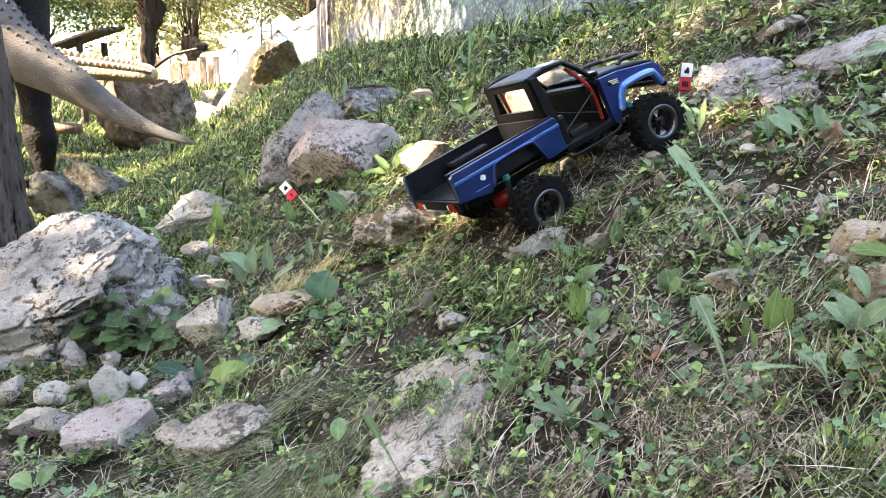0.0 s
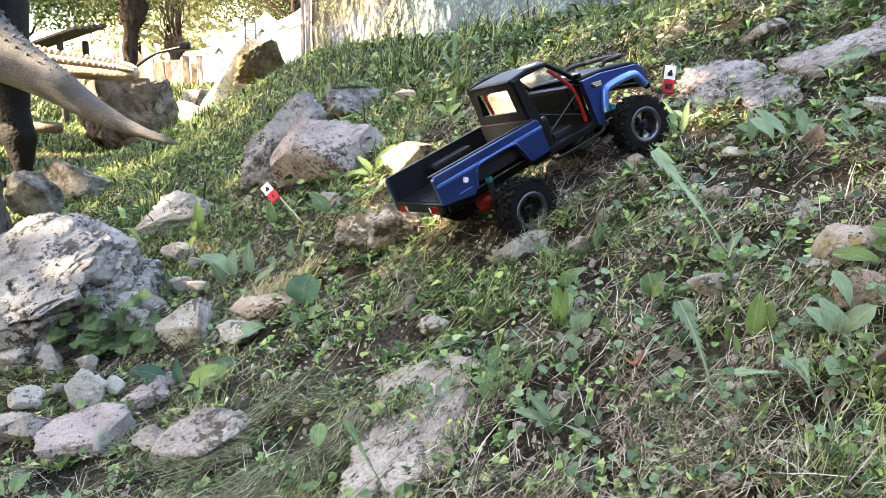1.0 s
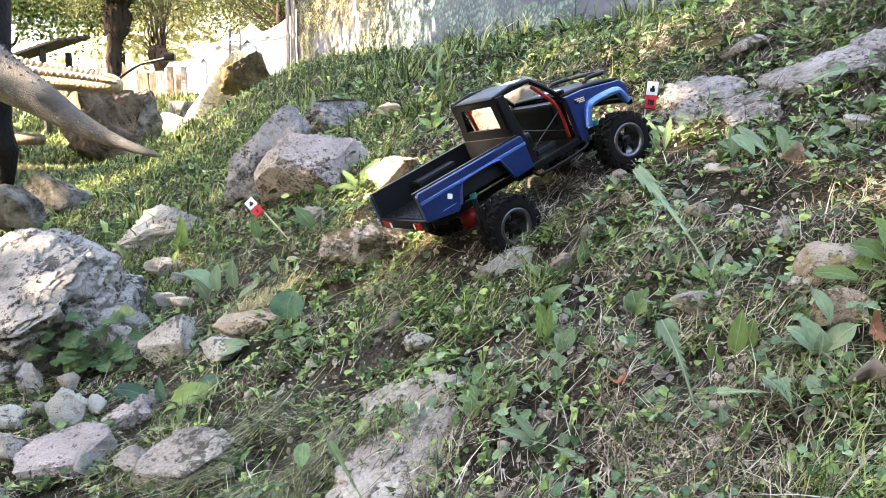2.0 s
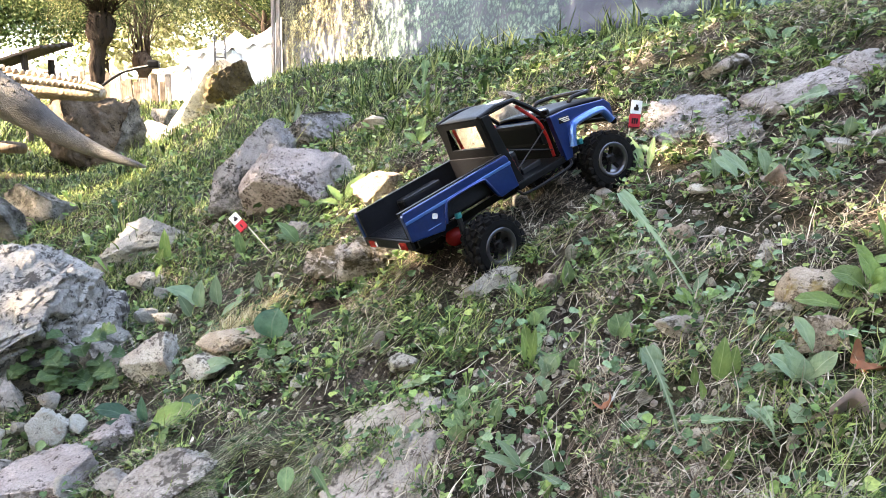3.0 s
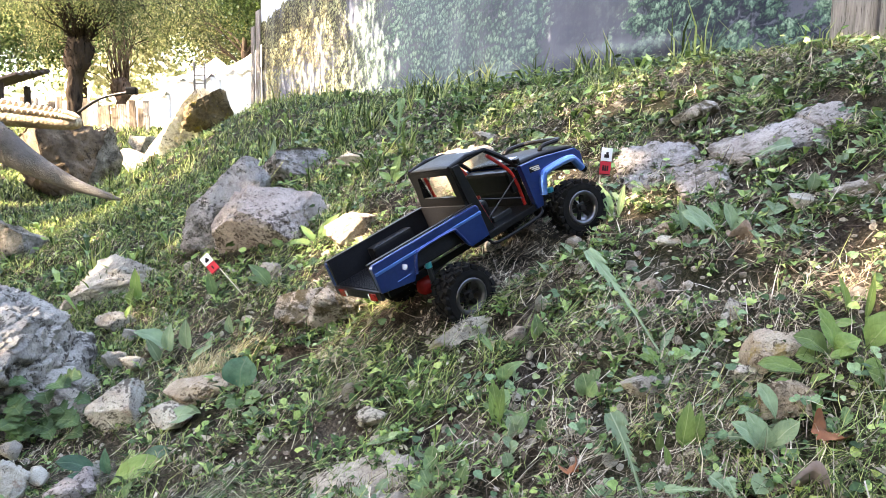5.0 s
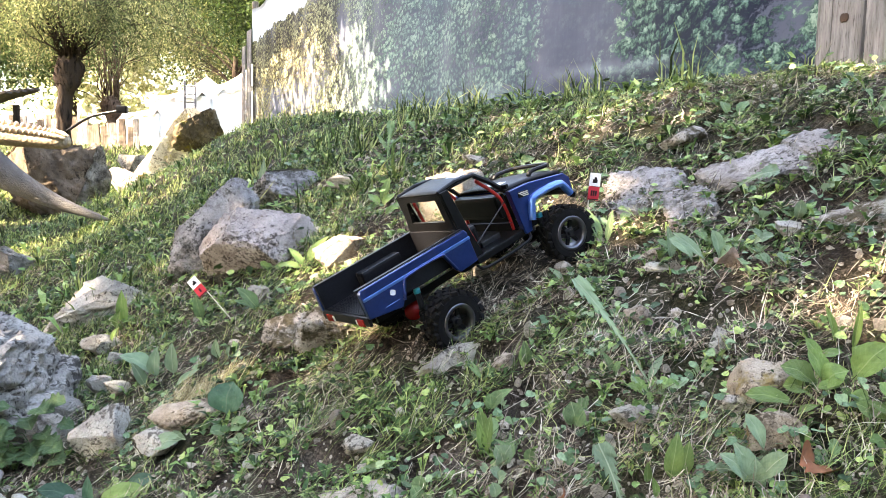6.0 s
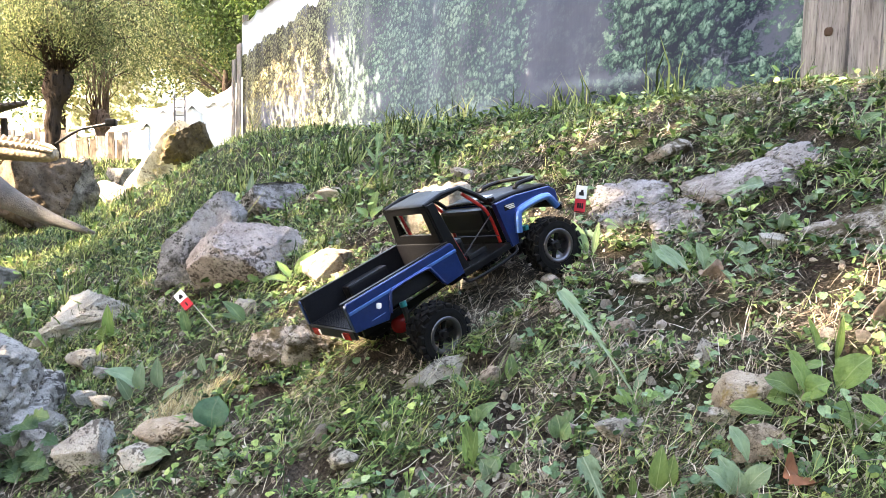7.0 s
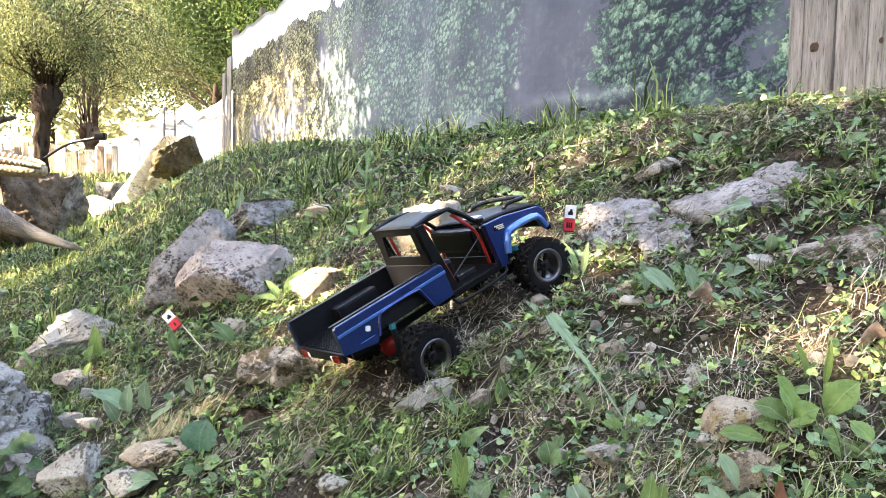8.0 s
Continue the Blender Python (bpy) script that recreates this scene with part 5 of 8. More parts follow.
def make_dark_statue():
    b = tube(curve_points([(-3.06, 5.70, 1.45), (-2.99, 5.60, 1.13), (-2.92, 5.50, 0.85), (-2.88, 5.45, 0.61), (-2.85, 5.40, 0.40), (-2.83, 5.38, 0.25), (-2.81, 5.35, 0.11), (-2.81, 5.35, -0.02)], 6),
             list(np.interp(np.linspace(0, 1, 43), (0, 0.25, 0.5, 0.65, 0.8, 0.9, 1), (0.21, 0.14, 0.09, 0.115, 0.075, 0.05, 0.075))), 18)
    for a in (-0.7, 0.0, 0.7):
        d = Vector((math.sin(a) * 0.17 + 0.02, -math.cos(a) * 0.17, 0))
        f = Vector((-2.81, 5.33, 0.04))
        tube([f, f + d * 0.7 + Vector((0, 0, -0.01)), f + d * 1.15 + Vector((0, 0, -0.05))], (0.055, 0.04, 0.012), 10, b)
    trunk = bmesh.new()
    bmesh.ops.create_uvsphere(trunk, u_segments=20, v_segments=14, radius=1)
    trunk.transform(Matrix.Translation((-4.0, 6.3, 2.45)) @ Matrix.Diagonal((1.0, 0.55, 0.5, 1)))
    me = bpy.data.meshes.new("tmp")
    trunk.to_mesh(me)
    trunk.free()
    b.from_mesh(me)
    bpy.data.meshes.remove(me)
    tube([(-4.3, 6.3, 2.1), (-4.2, 6.2, 1.0), (-4.15, 6.1, 0.05)], (0.33, 0.2, 0.15), 14, b)
    bmesh.ops.recalc_face_normals(b, faces=b.faces[:])
    return tagged(part("dinosaur_statue", b, HIDEDARK, None, "", True), "dark brown standing dinosaur statue with clawed feet", "statue")


make_dark_statue()


def make_shelter():
    """A low lean-to roof of dark boards on posts, and a log bench under it."""
    s = tagged(new("lean_to_shelter"), "small lean-to roof of dark boards on wooden posts", "shelter")
    for k in range(5):
        p = part("roof_board", box((1.9, 0.2, 0.035), (0, 0, 0), 0.006), PLANKDARK, s)
        p.matrix_world = pose(-5.44, 10.2 + 0.21 * k, 1.18 + 0.03 * k, 0, -19.4, 4)
    for x, z in ((-6.04, 0.95), (-4.79, 1.39)):
        for y in (10.25, 11.0):
            g = float(ground(x, y)) - 0.1
            p = part("post", tube([(x, y, g), (x, y, z)], 0.045, 10), PLANKDARK, s)
    return s


make_shelter()


def make_log():
    b = tube([(-4.2, 8.05, 0.30), (-4.0, 8.0, 0.31), (-3.78, 7.95, 0.30)], (0.06, 0.065, 0.055), 14)
    ob = tagged(part("log", b, PLANKWARM, None, "", True), "short grey log lying on the grass", "log")
    return ob


make_log()


# ---- trees ----
def bark_material(name, dark, light, fine=1.0):
    a = Mat(name)
    m = a.node("ShaderNodeMapping", Vector=a.coord())
    m.inputs["Scale"].default_value = (1, 1, 0.22)
    v = m.outputs[0]
    h = a.mix(0.5, a.vor(16 * fine, v, "F2"), a.noise(22 * fine, 8, 0.75, v))
    a.shade(a.ramp(h, (0.42, dark), (0.60, light)), 1.0, Specular_IOR_Level=0.05)
    a.bump(h, 1.0, 0.05)
    return a.m


BARK = bark_material("rough_bark", (0.010, 0.008, 0.007), (0.045, 0.034, 0.027))
BARKGREY = bark_material("furrowed_grey_bark", (0.012, 0.010, 0.009), (0.17, 0.145, 0.125), 2.6)
BARKBROWN = bark_material("brown_bark", (0.025, 0.016, 0.011), (0.13, 0.085, 0.060))


def leaf_cards(centres, size, slim, rng, droop=0.3):
    """Folded leaves, four triangles each, at the points given."""
    n = len(centres)
    d = rng.normal(size=(n, 3))
    d[:, 2] -= droop
    d /= np.linalg.norm(d, axis=1)[:, None]
    e = np.cross(d, rng.normal(size=(n, 3)))
    e /= np.linalg.norm(e, axis=1)[:, None]
    f = np.cross(d, e)
    s = size * rng.uniform(0.6, 1.3, (n, 1))
    c = np.asarray(centres)
    v = np.stack([c - d * s * 0.5, c + e * s * slim * 0.5 + f * s * slim * 0.12, c + d * s * 0.5, c - e * s * slim * 0.5 + f * s * slim * 0.12], 1).reshape(-1, 3)
    k = np.arange(n)[:, None] * 4
    return v, np.concatenate([k + np.array([[0, 1, 2]]), k + np.array([[0, 2, 3]])])


def crown_points(middle, size, clumps, per, rng, spread=0.28):
    """Points in clumps filling an ellipsoid, unevenly, with gaps."""
    out = []
    for _ in range(clumps):
        u = rng.normal(size=3)
        u *= rng.uniform(0.35, 1.0) ** 0.5 / np.linalg.norm(u)
        c = np.array(middle) + u * size
        out.append(c + rng.normal(size=(per, 3)) * spread * np.array(size) * rng.uniform(0.5, 1.1))
    return np.concatenate(out)


def crown(name, points, size, slim, material, tree, rng, label="", droop=0.3):
    v, f = leaf_cards(points, size, slim, rng, droop)
    me = mesh_of(name, v, f)
    me.materials.append(material)
    ob = new(name, me)
    ob.parent = tree
    return ob


def limb(start, direction, length, r, rng, b, depth=2):
    """A crooked branching limb."""
    pts, rr = [Vector(start)], [r]
    d = Vector(direction).normalized()
    n = 6
    for i in range(n):
        d = (d + Vector(rng.normal(size=3)) * 0.16).normalized()
        pts.append(pts[-1] + d * length / n)
        rr.append(r * (1 - 0.75 * (i + 1) / n))
        if depth > 0 and i >= 2:
            limb(pts[-1], d + Vector(rng.normal(size=3)) * 0.7, length * 0.55, rr[-1] * 0.7, rng, b, depth - 1)
    tube(pts, rr, 7, b)


def make_pollard(x, y, h, r, lean, seed, reach, drop, leaves, shoots, label, bark):
    """A pollarded willow: a knotty trunk with a shaggy head, long shoots that arch out of it and hang, thin leaves along them."""
    rng = np.random.RandomState(seed)
    tree = tagged(new("tree"), label, "tree")
    g = float(ground(x, y)) - 0.15
    ts = np.linspace(0, 1, 26)
    pts = [(x + lean * t * t + 0.04 * math.sin(5 * t + seed), y, g + (h - g) * t) for t in ts]
    rad = [r * (1.15 - 0.35 * t + 0.10 * math.sin(9 * t + seed) + (1.0 * math.sin(math.pi * min(1.0, (t - 0.62) / 0.38)) ** 0.7 if t > 0.62 else 0.0)) for t in ts]
    b = tube(pts, rad, 26)
    for v in b.verts:
        up = max(0.0, (v.co.z - g) / (h - g) - 0.6)
        v.co += Vector((noise.noise(v.co * 4), noise.noise(v.co * 4 + Vector((9, 0, 0))), 0)) * r * (0.30 + 1.0 * up) + Vector((noise.noise(v.co * 15), noise.noise(v.co * 15 + Vector((9, 0, 0))), noise.noise(v.co * 13))) * r * (0.12 + 0.9 * up)
    head = Vector(pts[-1])
    # stub twigs of the shaggy head
    for _ in range(70):
        a, t = rng.uniform(0, 6.28), rng.uniform(0.62, 1.0)
        s = Vector((x + lean * t * t, y, g + (h - g) * t)) + Vector((math.cos(a), math.sin(a), 0)) * r * 1.2
        d = Vector((math.cos(a), math.sin(a), rng.uniform(-0.5, 1.2))) * rng.uniform(0.08, 0.30)
        tube([s, s + d * 0.5 + Vector((0, 0, 0.02)), s + d], (0.012, 0.008, 0.003), 5, b)
    at, way = [], []
    for _ in range(shoots):
        a = rng.uniform(0, 6.28)
        out, rise = reach * rng.uniform(0.25, 1.0), rng.uniform(0.9, 2.6)
        fall = drop * rng.uniform(0.2, 1.0) * (1 - 0.9 * max(0.0, -math.sin(a)))
        p0 = head + Vector((math.cos(a), math.sin(a), rng.uniform(-1.6, 0.2))) * r
        line = [p0 + Vector((math.cos(a) * out * t, math.sin(a) * out * t, 2.6 * rise * t * (1 - t) + (rise * 0.35 - fall) * t * t)) + Vector(rng.normal(size=3)) * 0.05 for t in np.linspace(0, 1, 9)]
        tube(line, list(np.linspace(0.013, 0.003, 9)), 5, b)
        k = leaves // shoots
        f = rng.uniform(0.3, 1.0, k) * 8
        i = np.minimum(f.astype(int), 7)
        q = np.array([p[:] for p in line])
        at.append(q[i] + (q[i + 1] - q[i]) * (f - i)[:, None] + rng.normal(size=(k, 3)) * 0.13 - np.abs(rng.normal(size=(k, 1))) * np.array([[0, 0, 0.16]]))
    part("trunk", b, bark, tree, "knotty bark with shaggy twigs", True)
    crown("crown", np.concatenate(at), 0.062, 0.27, WILLOW, tree, rng, "", 1.0)
    return tree


make_pollard(-5.92, 15.6, 2.75, 0.135, 0.10, 3, 2.7, 0.6, 46000, 120, "pollarded willow with a dark knotty trunk and drooping leaves", BARK)
make_pollard(-6.45, 19.8, 2.25, 0.13, 0.0, 4, 0.9, -0.7, 1500, 34, "smaller pollarded willow with a knotty brown head", BARKBROWN)


def make_floodlight():
    f = tagged(new("floodlight_pole"), "dark floodlight on a long thin arm fixed to a willow", "floodlight")
    part("arm", tube(curve_points([(-5.85, 15.5, 1.22), (-5.3, 15.2, 1.48), (-4.70, 15.0, 1.6)], 5), 0.026, 8), BLACK, f)
    part("lamp_head", box((0.2, 0.16, 0.14), (-4.66, 15.0, 1.62), 0.03), BLACK, f)
    return f


make_floodlight()


def make_broad_tree(x, y, h, r, seed, mid, size, leaves, leaf, label, material):
    rng = np.random.RandomState(seed)
    tree = tagged(new("tree"), label, "tree")
    g = float(ground(x, y)) - 0.2
    pts = [(x + 0.15 * math.sin(3 * t + seed), y + 0.1 * math.sin(2 * t), g + (h - g) * t) for t in np.linspace(0, 1, 14)]
    b = tube(pts, [r * (1.2 - 0.6 * t) for t in np.linspace(0, 1, 14)], 16)
    for v in b.verts:
        v.co += Vector((noise.noise(v.co * 5), noise.noise(v.co * 5 + Vector((9, 0, 0))), 0)) * r * 0.3
    for _ in range(9):
        a = rng.uniform(0, 6.28)
        limb(Vector(pts[-1]) - Vector((0, 0, rng.uniform(0, 0.4) * h)), (math.cos(a), math.sin(a), rng.uniform(0.3, 1.2)), max(size) * rng.uniform(0.45, 0.8), r * 0.35, rng, b, 2)
    part("trunk", b, BARK, tree, "", True)
    crown("crown", crown_points(mid, size, leaves // 150, 210, rng, 0.24), leaf, 0.5, material, tree, rng)
    return tree


# very pale leaves: the glare of far sunlit trees is put into their colour
LEAFLIT = leaf_material("sunlit_tree_leaves", ((0.0, (0.26, 0.28, 0.12)), (0.5, (0.46, 0.46, 0.25)), (1.0, (0.66, 0.63, 0.42))), 0.5, 0.5, 12.0)
LEAFMID = leaf_material("green_tree_leaves", ((0.0, (0.030, 0.065, 0.020)), (0.5, (0.085, 0.150, 0.050)), (1.0, (0.21, 0.29, 0.11))), 0.5, 0.40, 12.0)
# darkened copy of the green leaves, standing for a crown in shade
LEAFSHADE = leaf_material("shaded_tree_leaves", ((0.0, (0.010, 0.024, 0.008)), (0.5, (0.024, 0.048, 0.014)), (1.0, (0.060, 0.090, 0.026))), 0.5, 0.25, 12.0)
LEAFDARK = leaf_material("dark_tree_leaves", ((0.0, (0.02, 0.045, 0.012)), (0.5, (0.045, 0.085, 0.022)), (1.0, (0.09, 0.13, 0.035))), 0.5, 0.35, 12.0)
make_broad_tree(-4.2, 25.0, 4.0, 0.12, 21, (-3.4, 25.0, 6.9), (2.2, 2.2, 3.0), 44000, 0.11, "broadleaf tree beside the printed banner, shade put into its leaf colour", LEAFSHADE)
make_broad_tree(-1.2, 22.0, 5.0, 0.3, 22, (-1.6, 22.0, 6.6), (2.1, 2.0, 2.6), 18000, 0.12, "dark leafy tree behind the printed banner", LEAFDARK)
make_broad_tree(-10.4, 20.0, 3.4, 0.14, 23, (-9.1, 20.0, 4.4), (2.3, 2.0, 1.9), 42000, 0.10, "leafy tree beyond the statues", LEAFMID)
make_broad_tree(-9.1, 28.0, 6.0, 0.12, 25, (-5.4, 28.0, 6.6), (3.1, 2.2, 3.3), 44000, 0.11, "olive-green tree behind the white tent", WILLOW)
make_broad_tree(-12.1, 32.0, 6.0, 0.35, 24, (-9.0, 32.0, 8.0), (5.0, 3.0, 5.0), 36000, 0.17, "tall tree beyond the tent, sunlight put into its leaf colour", LEAFLIT)


def far_woods():
    rng = np.random.RandomState(77)
    pts = []
    for k in range(46):
        az = rng.uniform(-0.95, 0.75)
        d = rng.uniform(34, 62)
        hgt = rng.uniform(5, 11)
        c = (math.sin(az) * d, math.cos(az) * d, 0.9 + hgt * 0.55)
        pts.append(crown_points(c, (rng.uniform(3, 5), 3, hgt * 0.55), 5, 260, rng, 0.34))
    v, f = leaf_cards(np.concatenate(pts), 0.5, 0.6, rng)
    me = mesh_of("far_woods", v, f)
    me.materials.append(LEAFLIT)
    tagged(new("far_woods", me), "distant woods with sunlight put into the leaf colour", "woods", kind="stuff")
    # unseen woods added round the place to block the low sky's light
    pts = []
    for k in range(60):
        az = rng.uniform(0.85, 5.1)
        d = rng.uniform(22, 34)
        hgt = rng.uniform(11, 19)
        c = (math.sin(az) * d, math.cos(az) * d, hgt * 0.5)
        pts.append(crown_points(c, (rng.uniform(3, 5), 3, hgt * 0.5), 6, 170, rng, 0.34))
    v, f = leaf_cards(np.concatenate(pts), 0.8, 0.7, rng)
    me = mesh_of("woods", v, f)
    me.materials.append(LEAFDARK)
    tagged(new("woods", me), "unseen dark woods added round the place to limit sky light", "woods", kind="stuff")


far_woods()


def make_shade_tree():
    """The near tree: its trunk stands at the foot of the bank; its crown, out of view, is added between the slope and
    the sun.
    """
    rng = np.random.RandomState(9)
    tree = tagged(new("tree"), "old tree with furrowed dark bark at the bank's foot, unseen crown added for shade", "tree")
    g = float(ground(-1.76, 3.0)) - 0.1
    pts = [(-1.76 + dx, 3.02 + dy, g + z) for dx, dy, z in ((0, 0, 0), (0.0, 0.0, 0.12), (-0.015, 0.02, 0.35), (-0.06, 0.04, 0.75), (-0.12, 0.04, 1.3), (-0.3, 0, 2.2), (-0.8, -0.3, 3.4), (-1.6, -0.6, 4.6))]
    line = curve_points(pts, 5)
    rad = np.interp(np.linspace(0, 1, len(line)), (0, 0.1, 0.3, 0.6, 1), (0.175, 0.125, 0.10, 0.10, 0.07))
    b = tube(curve_points(line, 3), list(np.interp(np.linspace(0, 1, (len(line) - 1) * 3 + 1), np.linspace(0, 1, len(line)), rad)), 96)
    for v in b.verts:
        a = math.atan2(v.co.y - 3.05, v.co.x + 1.8)
        v.co += Vector((math.cos(a), math.sin(a), 0)) * (0.035 * noise.noise(Vector((a * 2.5, v.co.z * 2.2, 1))) + 0.022 * noise.noise(Vector((a * 6.0, v.co.z * 4, 4))) - 0.05 * abs(noise.noise(Vector((a * 9.0, v.co.z * 3.0, 8)))) + 0.012 * noise.noise(Vector((a * 20.0, v.co.z * 14.0, 2))))
    top = Vector(line[-1])
    for k in range(10):
        d = Vector((rng.uniform(-1.0, 0.6), rng.uniform(-0.8, 0.8), rng.uniform(0.15, 0.8)))
        limb(top - Vector((-0.5, -0.2, 1.0)) * rng.uniform(0, 1), d, rng.uniform(2.0, 3.6), 0.05, rng, b, 1)
    part("trunk", b, BARKGREY, tree, "", True)
    # unseen leaves set sunward of the slope to shade it, gaps left for sun
    n = 47000
    x, y = rng.uniform(-2.4, 4.6, n), rng.uniform(-3.0, 7.5, n)
    x[:2500], y[:2500] = rng.uniform(-0.4, 0.62, 2500), rng.uniform(0.5, 1.6, 2500)
    x[2500:4300], y[2500:4300] = rng.uniform(0.72, 1.25, 1800), rng.uniform(1.2, 2.1, 1800)
    keep = np.ones(n, bool)
    for gx, gy, r in ((-0.05, 2.4, 0.14), (0.33, 2.3, 0.15), (0.80, 1.04, 0.12), (1.6, 2.4, 0.22), (1.2, 1.75, 0.10)):
        keep &= ((x - gx) ** 2 + (y - gy) ** 2 > r * r) | (rng.uniform(0, 1, n) < (0.10 if gy > 2 else 0.24))
    keep &= ~((x > 0.25 + 0.1 * (y - 2)) & (y > 1.15) & (rng.uniform(0, 1, n) < 0.37))
    keep &= ~((x > 0.8) & (y > 1.7) & (rng.uniform(0, 1, n) < 0.16))
    edge = ((x - 1.0) / 3.9) ** 2 + ((y - 2.2) / 5.6) ** 2
    keep &= edge < rng.uniform(0.75, 1.15, n)
    # ragged rim of the crown
    keep &= (x > -2.12 + 0.12 * np.sin(3.1 * y) + 0.12 * np.sin(7.3 * y + x)) & (x < 4.2 + 0.35 * np.sin(2.3 * y)) & (y > -2.6 + 0.3 * np.sin(2.9 * x) + 0.15 * np.sin(7.0 * x))
    keep &= ~((x < -0.9 - 0.12 * (y - 3)) & (y > 4.3) & (rng.uniform(0, 1, n) < 0.65))
    x, y = x[keep], y[keep]
    far = rng.uniform(6.5, 9.5, len(x))
    c = np.stack([x, y, ground(x, y)], 1) + far[:, None] * np.array(SUN)
    # more unseen leaves, added to shade the fence and its banner, thinner at the end
    n = 42000
    u = rng.uniform(-2.5, 15.5, n)
    u[:6000] = rng.uniform(7.0, 15.8, 6000)
    u[9000:19000] = rng.uniform(0.3, 7.0, 10000)
    w = np.array(WALL_R)[None] + u[:, None] * np.array(WALL_DIR)[None]
    w[:, 2] = rng.uniform(0.7, 4.3, n)
    w[:9000, 2] = rng.uniform(2.8, 5.2, 9000)
    # a thin stretch where the sun gets through to the banner
    thin = ((u - 10.2) / 3.9) ** 2 + ((w[:, 2] - 1.6) / 1.5) ** 2 < 1
    w = w[~thin | (rng.uniform(0, 1, n) < 0.34)]
    n = len(w)
    c = np.concatenate([c, w + rng.uniform(6.0, 7.6, n)[:, None] * np.array(SUN)])
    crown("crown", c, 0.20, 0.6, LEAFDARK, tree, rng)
    return tree


make_shade_tree()


# ---- single weeds ----
def leaf_mesh(kind):
    """A leaf one unit long and one wide, lying along x, folded on its midrib and arched."""
    n = 27 if kind == "tooth" else 16 if kind == "lobe" else 10
    vs, fs = [], []
    for i in range(n + 1):
        t = i / n
        if kind == "tooth":
            lobe = 1.0 if i % 2 else 0.38
            w = 0.10 if t < 0.34 else (0.16 + 0.5 * (t - 0.34)) * lobe * 1.2 if t < 0.72 else (0.35 + 2.6 * (t - 0.72)) * (0.6 + 0.4 * lobe) if t < 0.9 else 1.0 - 9.0 * (t - 0.9)
            sweep = -0.05 if i % 2 else 0.02
        elif kind == "lobe":
            u = (t - 0.36) / 0.64
            w = 0.06 if u <= 0 else math.sin(math.pi * min(1.0, 0.08 + 0.92 * u)) ** 0.5 * (1.0 if i % 3 else 0.68)
            sweep = -0.03 if i % 3 else 0.0
        elif kind == "stalk":
            w = 0.06 if t < 0.5 else math.sin(math.pi * min(1, (t - 0.46) / 0.54)) ** 0.7
            sweep = 0
        elif kind == "spoon":
            u = max(0.0, (t - 0.16) / 0.84)
            w = 0.07 if u <= 0 else max(0.07, math.sin(math.pi * min(1.0, u ** 1.25 * 0.97 + 0.02)) ** 0.62)
            sweep = 0
        elif kind == "round":
            w = 0.05 if t < 0.28 else math.sqrt(max(0.0, 1 - ((t - 0.64) / 0.37) ** 2))
            sweep = 0
        else:
            w = 0.07 if t < 0.12 else math.sin(math.pi * min(1, ((t - 0.08) / 0.92)) ** 0.8) ** 0.8
            sweep = 0
        if i == n:
            w = 0.03
        arch = 0.16 * math.sin(math.pi * t) - 0.10 * t * t
        for s in (-1, -0.5, 0, 0.5, 1):
            ripple = 0.02 * math.sin(i * 1.7 + s * 2.0) * abs(s)
            vs.append((t + sweep * abs(s), s * w * 0.5, arch + 0.10 * abs(s) * w + ripple + 0.035 * math.sin(t * 11 + s * 3) * w))
    for i in range(n):
        for k in range(4):
            a = i * 5 + k
            fs.append((a, a + 5, a + 6, a + 1))
    return np.array(vs), np.array(fs)


LEAVES = {}


def leaf(plant, kind, base, tip, width, material):
    """One leaf of a weed, from its foot to its tip; its face turns upwards."""
    key = (kind, material.name)
    if key not in LEAVES:
        me = mesh_of("leaf", *leaf_mesh(kind), True)
        me.materials.append(material)
        LEAVES[key] = me
    ob = new("leaf", LEAVES[key])
    b, d = Vector(base) + Vector((0, 0, 0.004)), Vector(tip) - Vector(base) + Vector((0, 0, 0.006))
    ob.parent = plant
    x = d.normalized()
    up = Vector((-0.1, -0.55, 0.85))
    y = up.cross(x).normalized()
    z = x.cross(y)
    m = Matrix((x * d.length, y * width * 0.88, z * width * 1.2)).transposed().to_4x4()
    ob.matrix_world = Matrix.Translation(b) @ m
    return ob


def weed(label):
    return tagged(new("weed_plant"), label, "weed", "weeds on the bank")


p = weed("dandelion with one long jagged leaf on a pale rib")
leaf(p, "tooth", (0.468, 1.124, 0.338), (0.360, 1.188, 0.494), 0.046, WEEDPALE)
leaf(p, "oval", (0.472, 1.306, 0.380), (0.422, 1.338, 0.367), 0.016, WEEDPALE)
leaf(p, "oval", (0.466, 1.137, 0.342), (0.500, 1.161, 0.374), 0.014, WEEDPALE)
p = weed("dandelion with a long jagged upright leaf")
leaf(p, "tooth", (0.364, 0.886, 0.216), (0.332, 0.936, 0.320), 0.050, WEEDPALE)
leaf(p, "tooth", (0.364, 0.886, 0.217), (0.389, 0.896, 0.243), 0.013, WEEDPALE)
p = weed("single fallen pale green leaf lying on the grass")
leaf(p, "oval", (0.090, 1.272, 0.166), (0.018, 1.283, 0.139), 0.017, WEEDPALE)
p = weed("young weed with one bright upright oval leaf")
leaf(p, "oval", (0.317, 1.345, 0.303), (0.328, 1.382, 0.346), 0.022, WEEDYELLOW)
p = weed("young weed with bright pointed leaves")
leaf(p, "oval", (0.161, 1.078, 0.155), (0.170, 1.112, 0.177), 0.018, WEEDYELLOW)
leaf(p, "oval", (0.161, 1.078, 0.155), (0.145, 1.089, 0.156), 0.010, WEEDYELLOW)
p = weed("weed at the foot of a course marker")
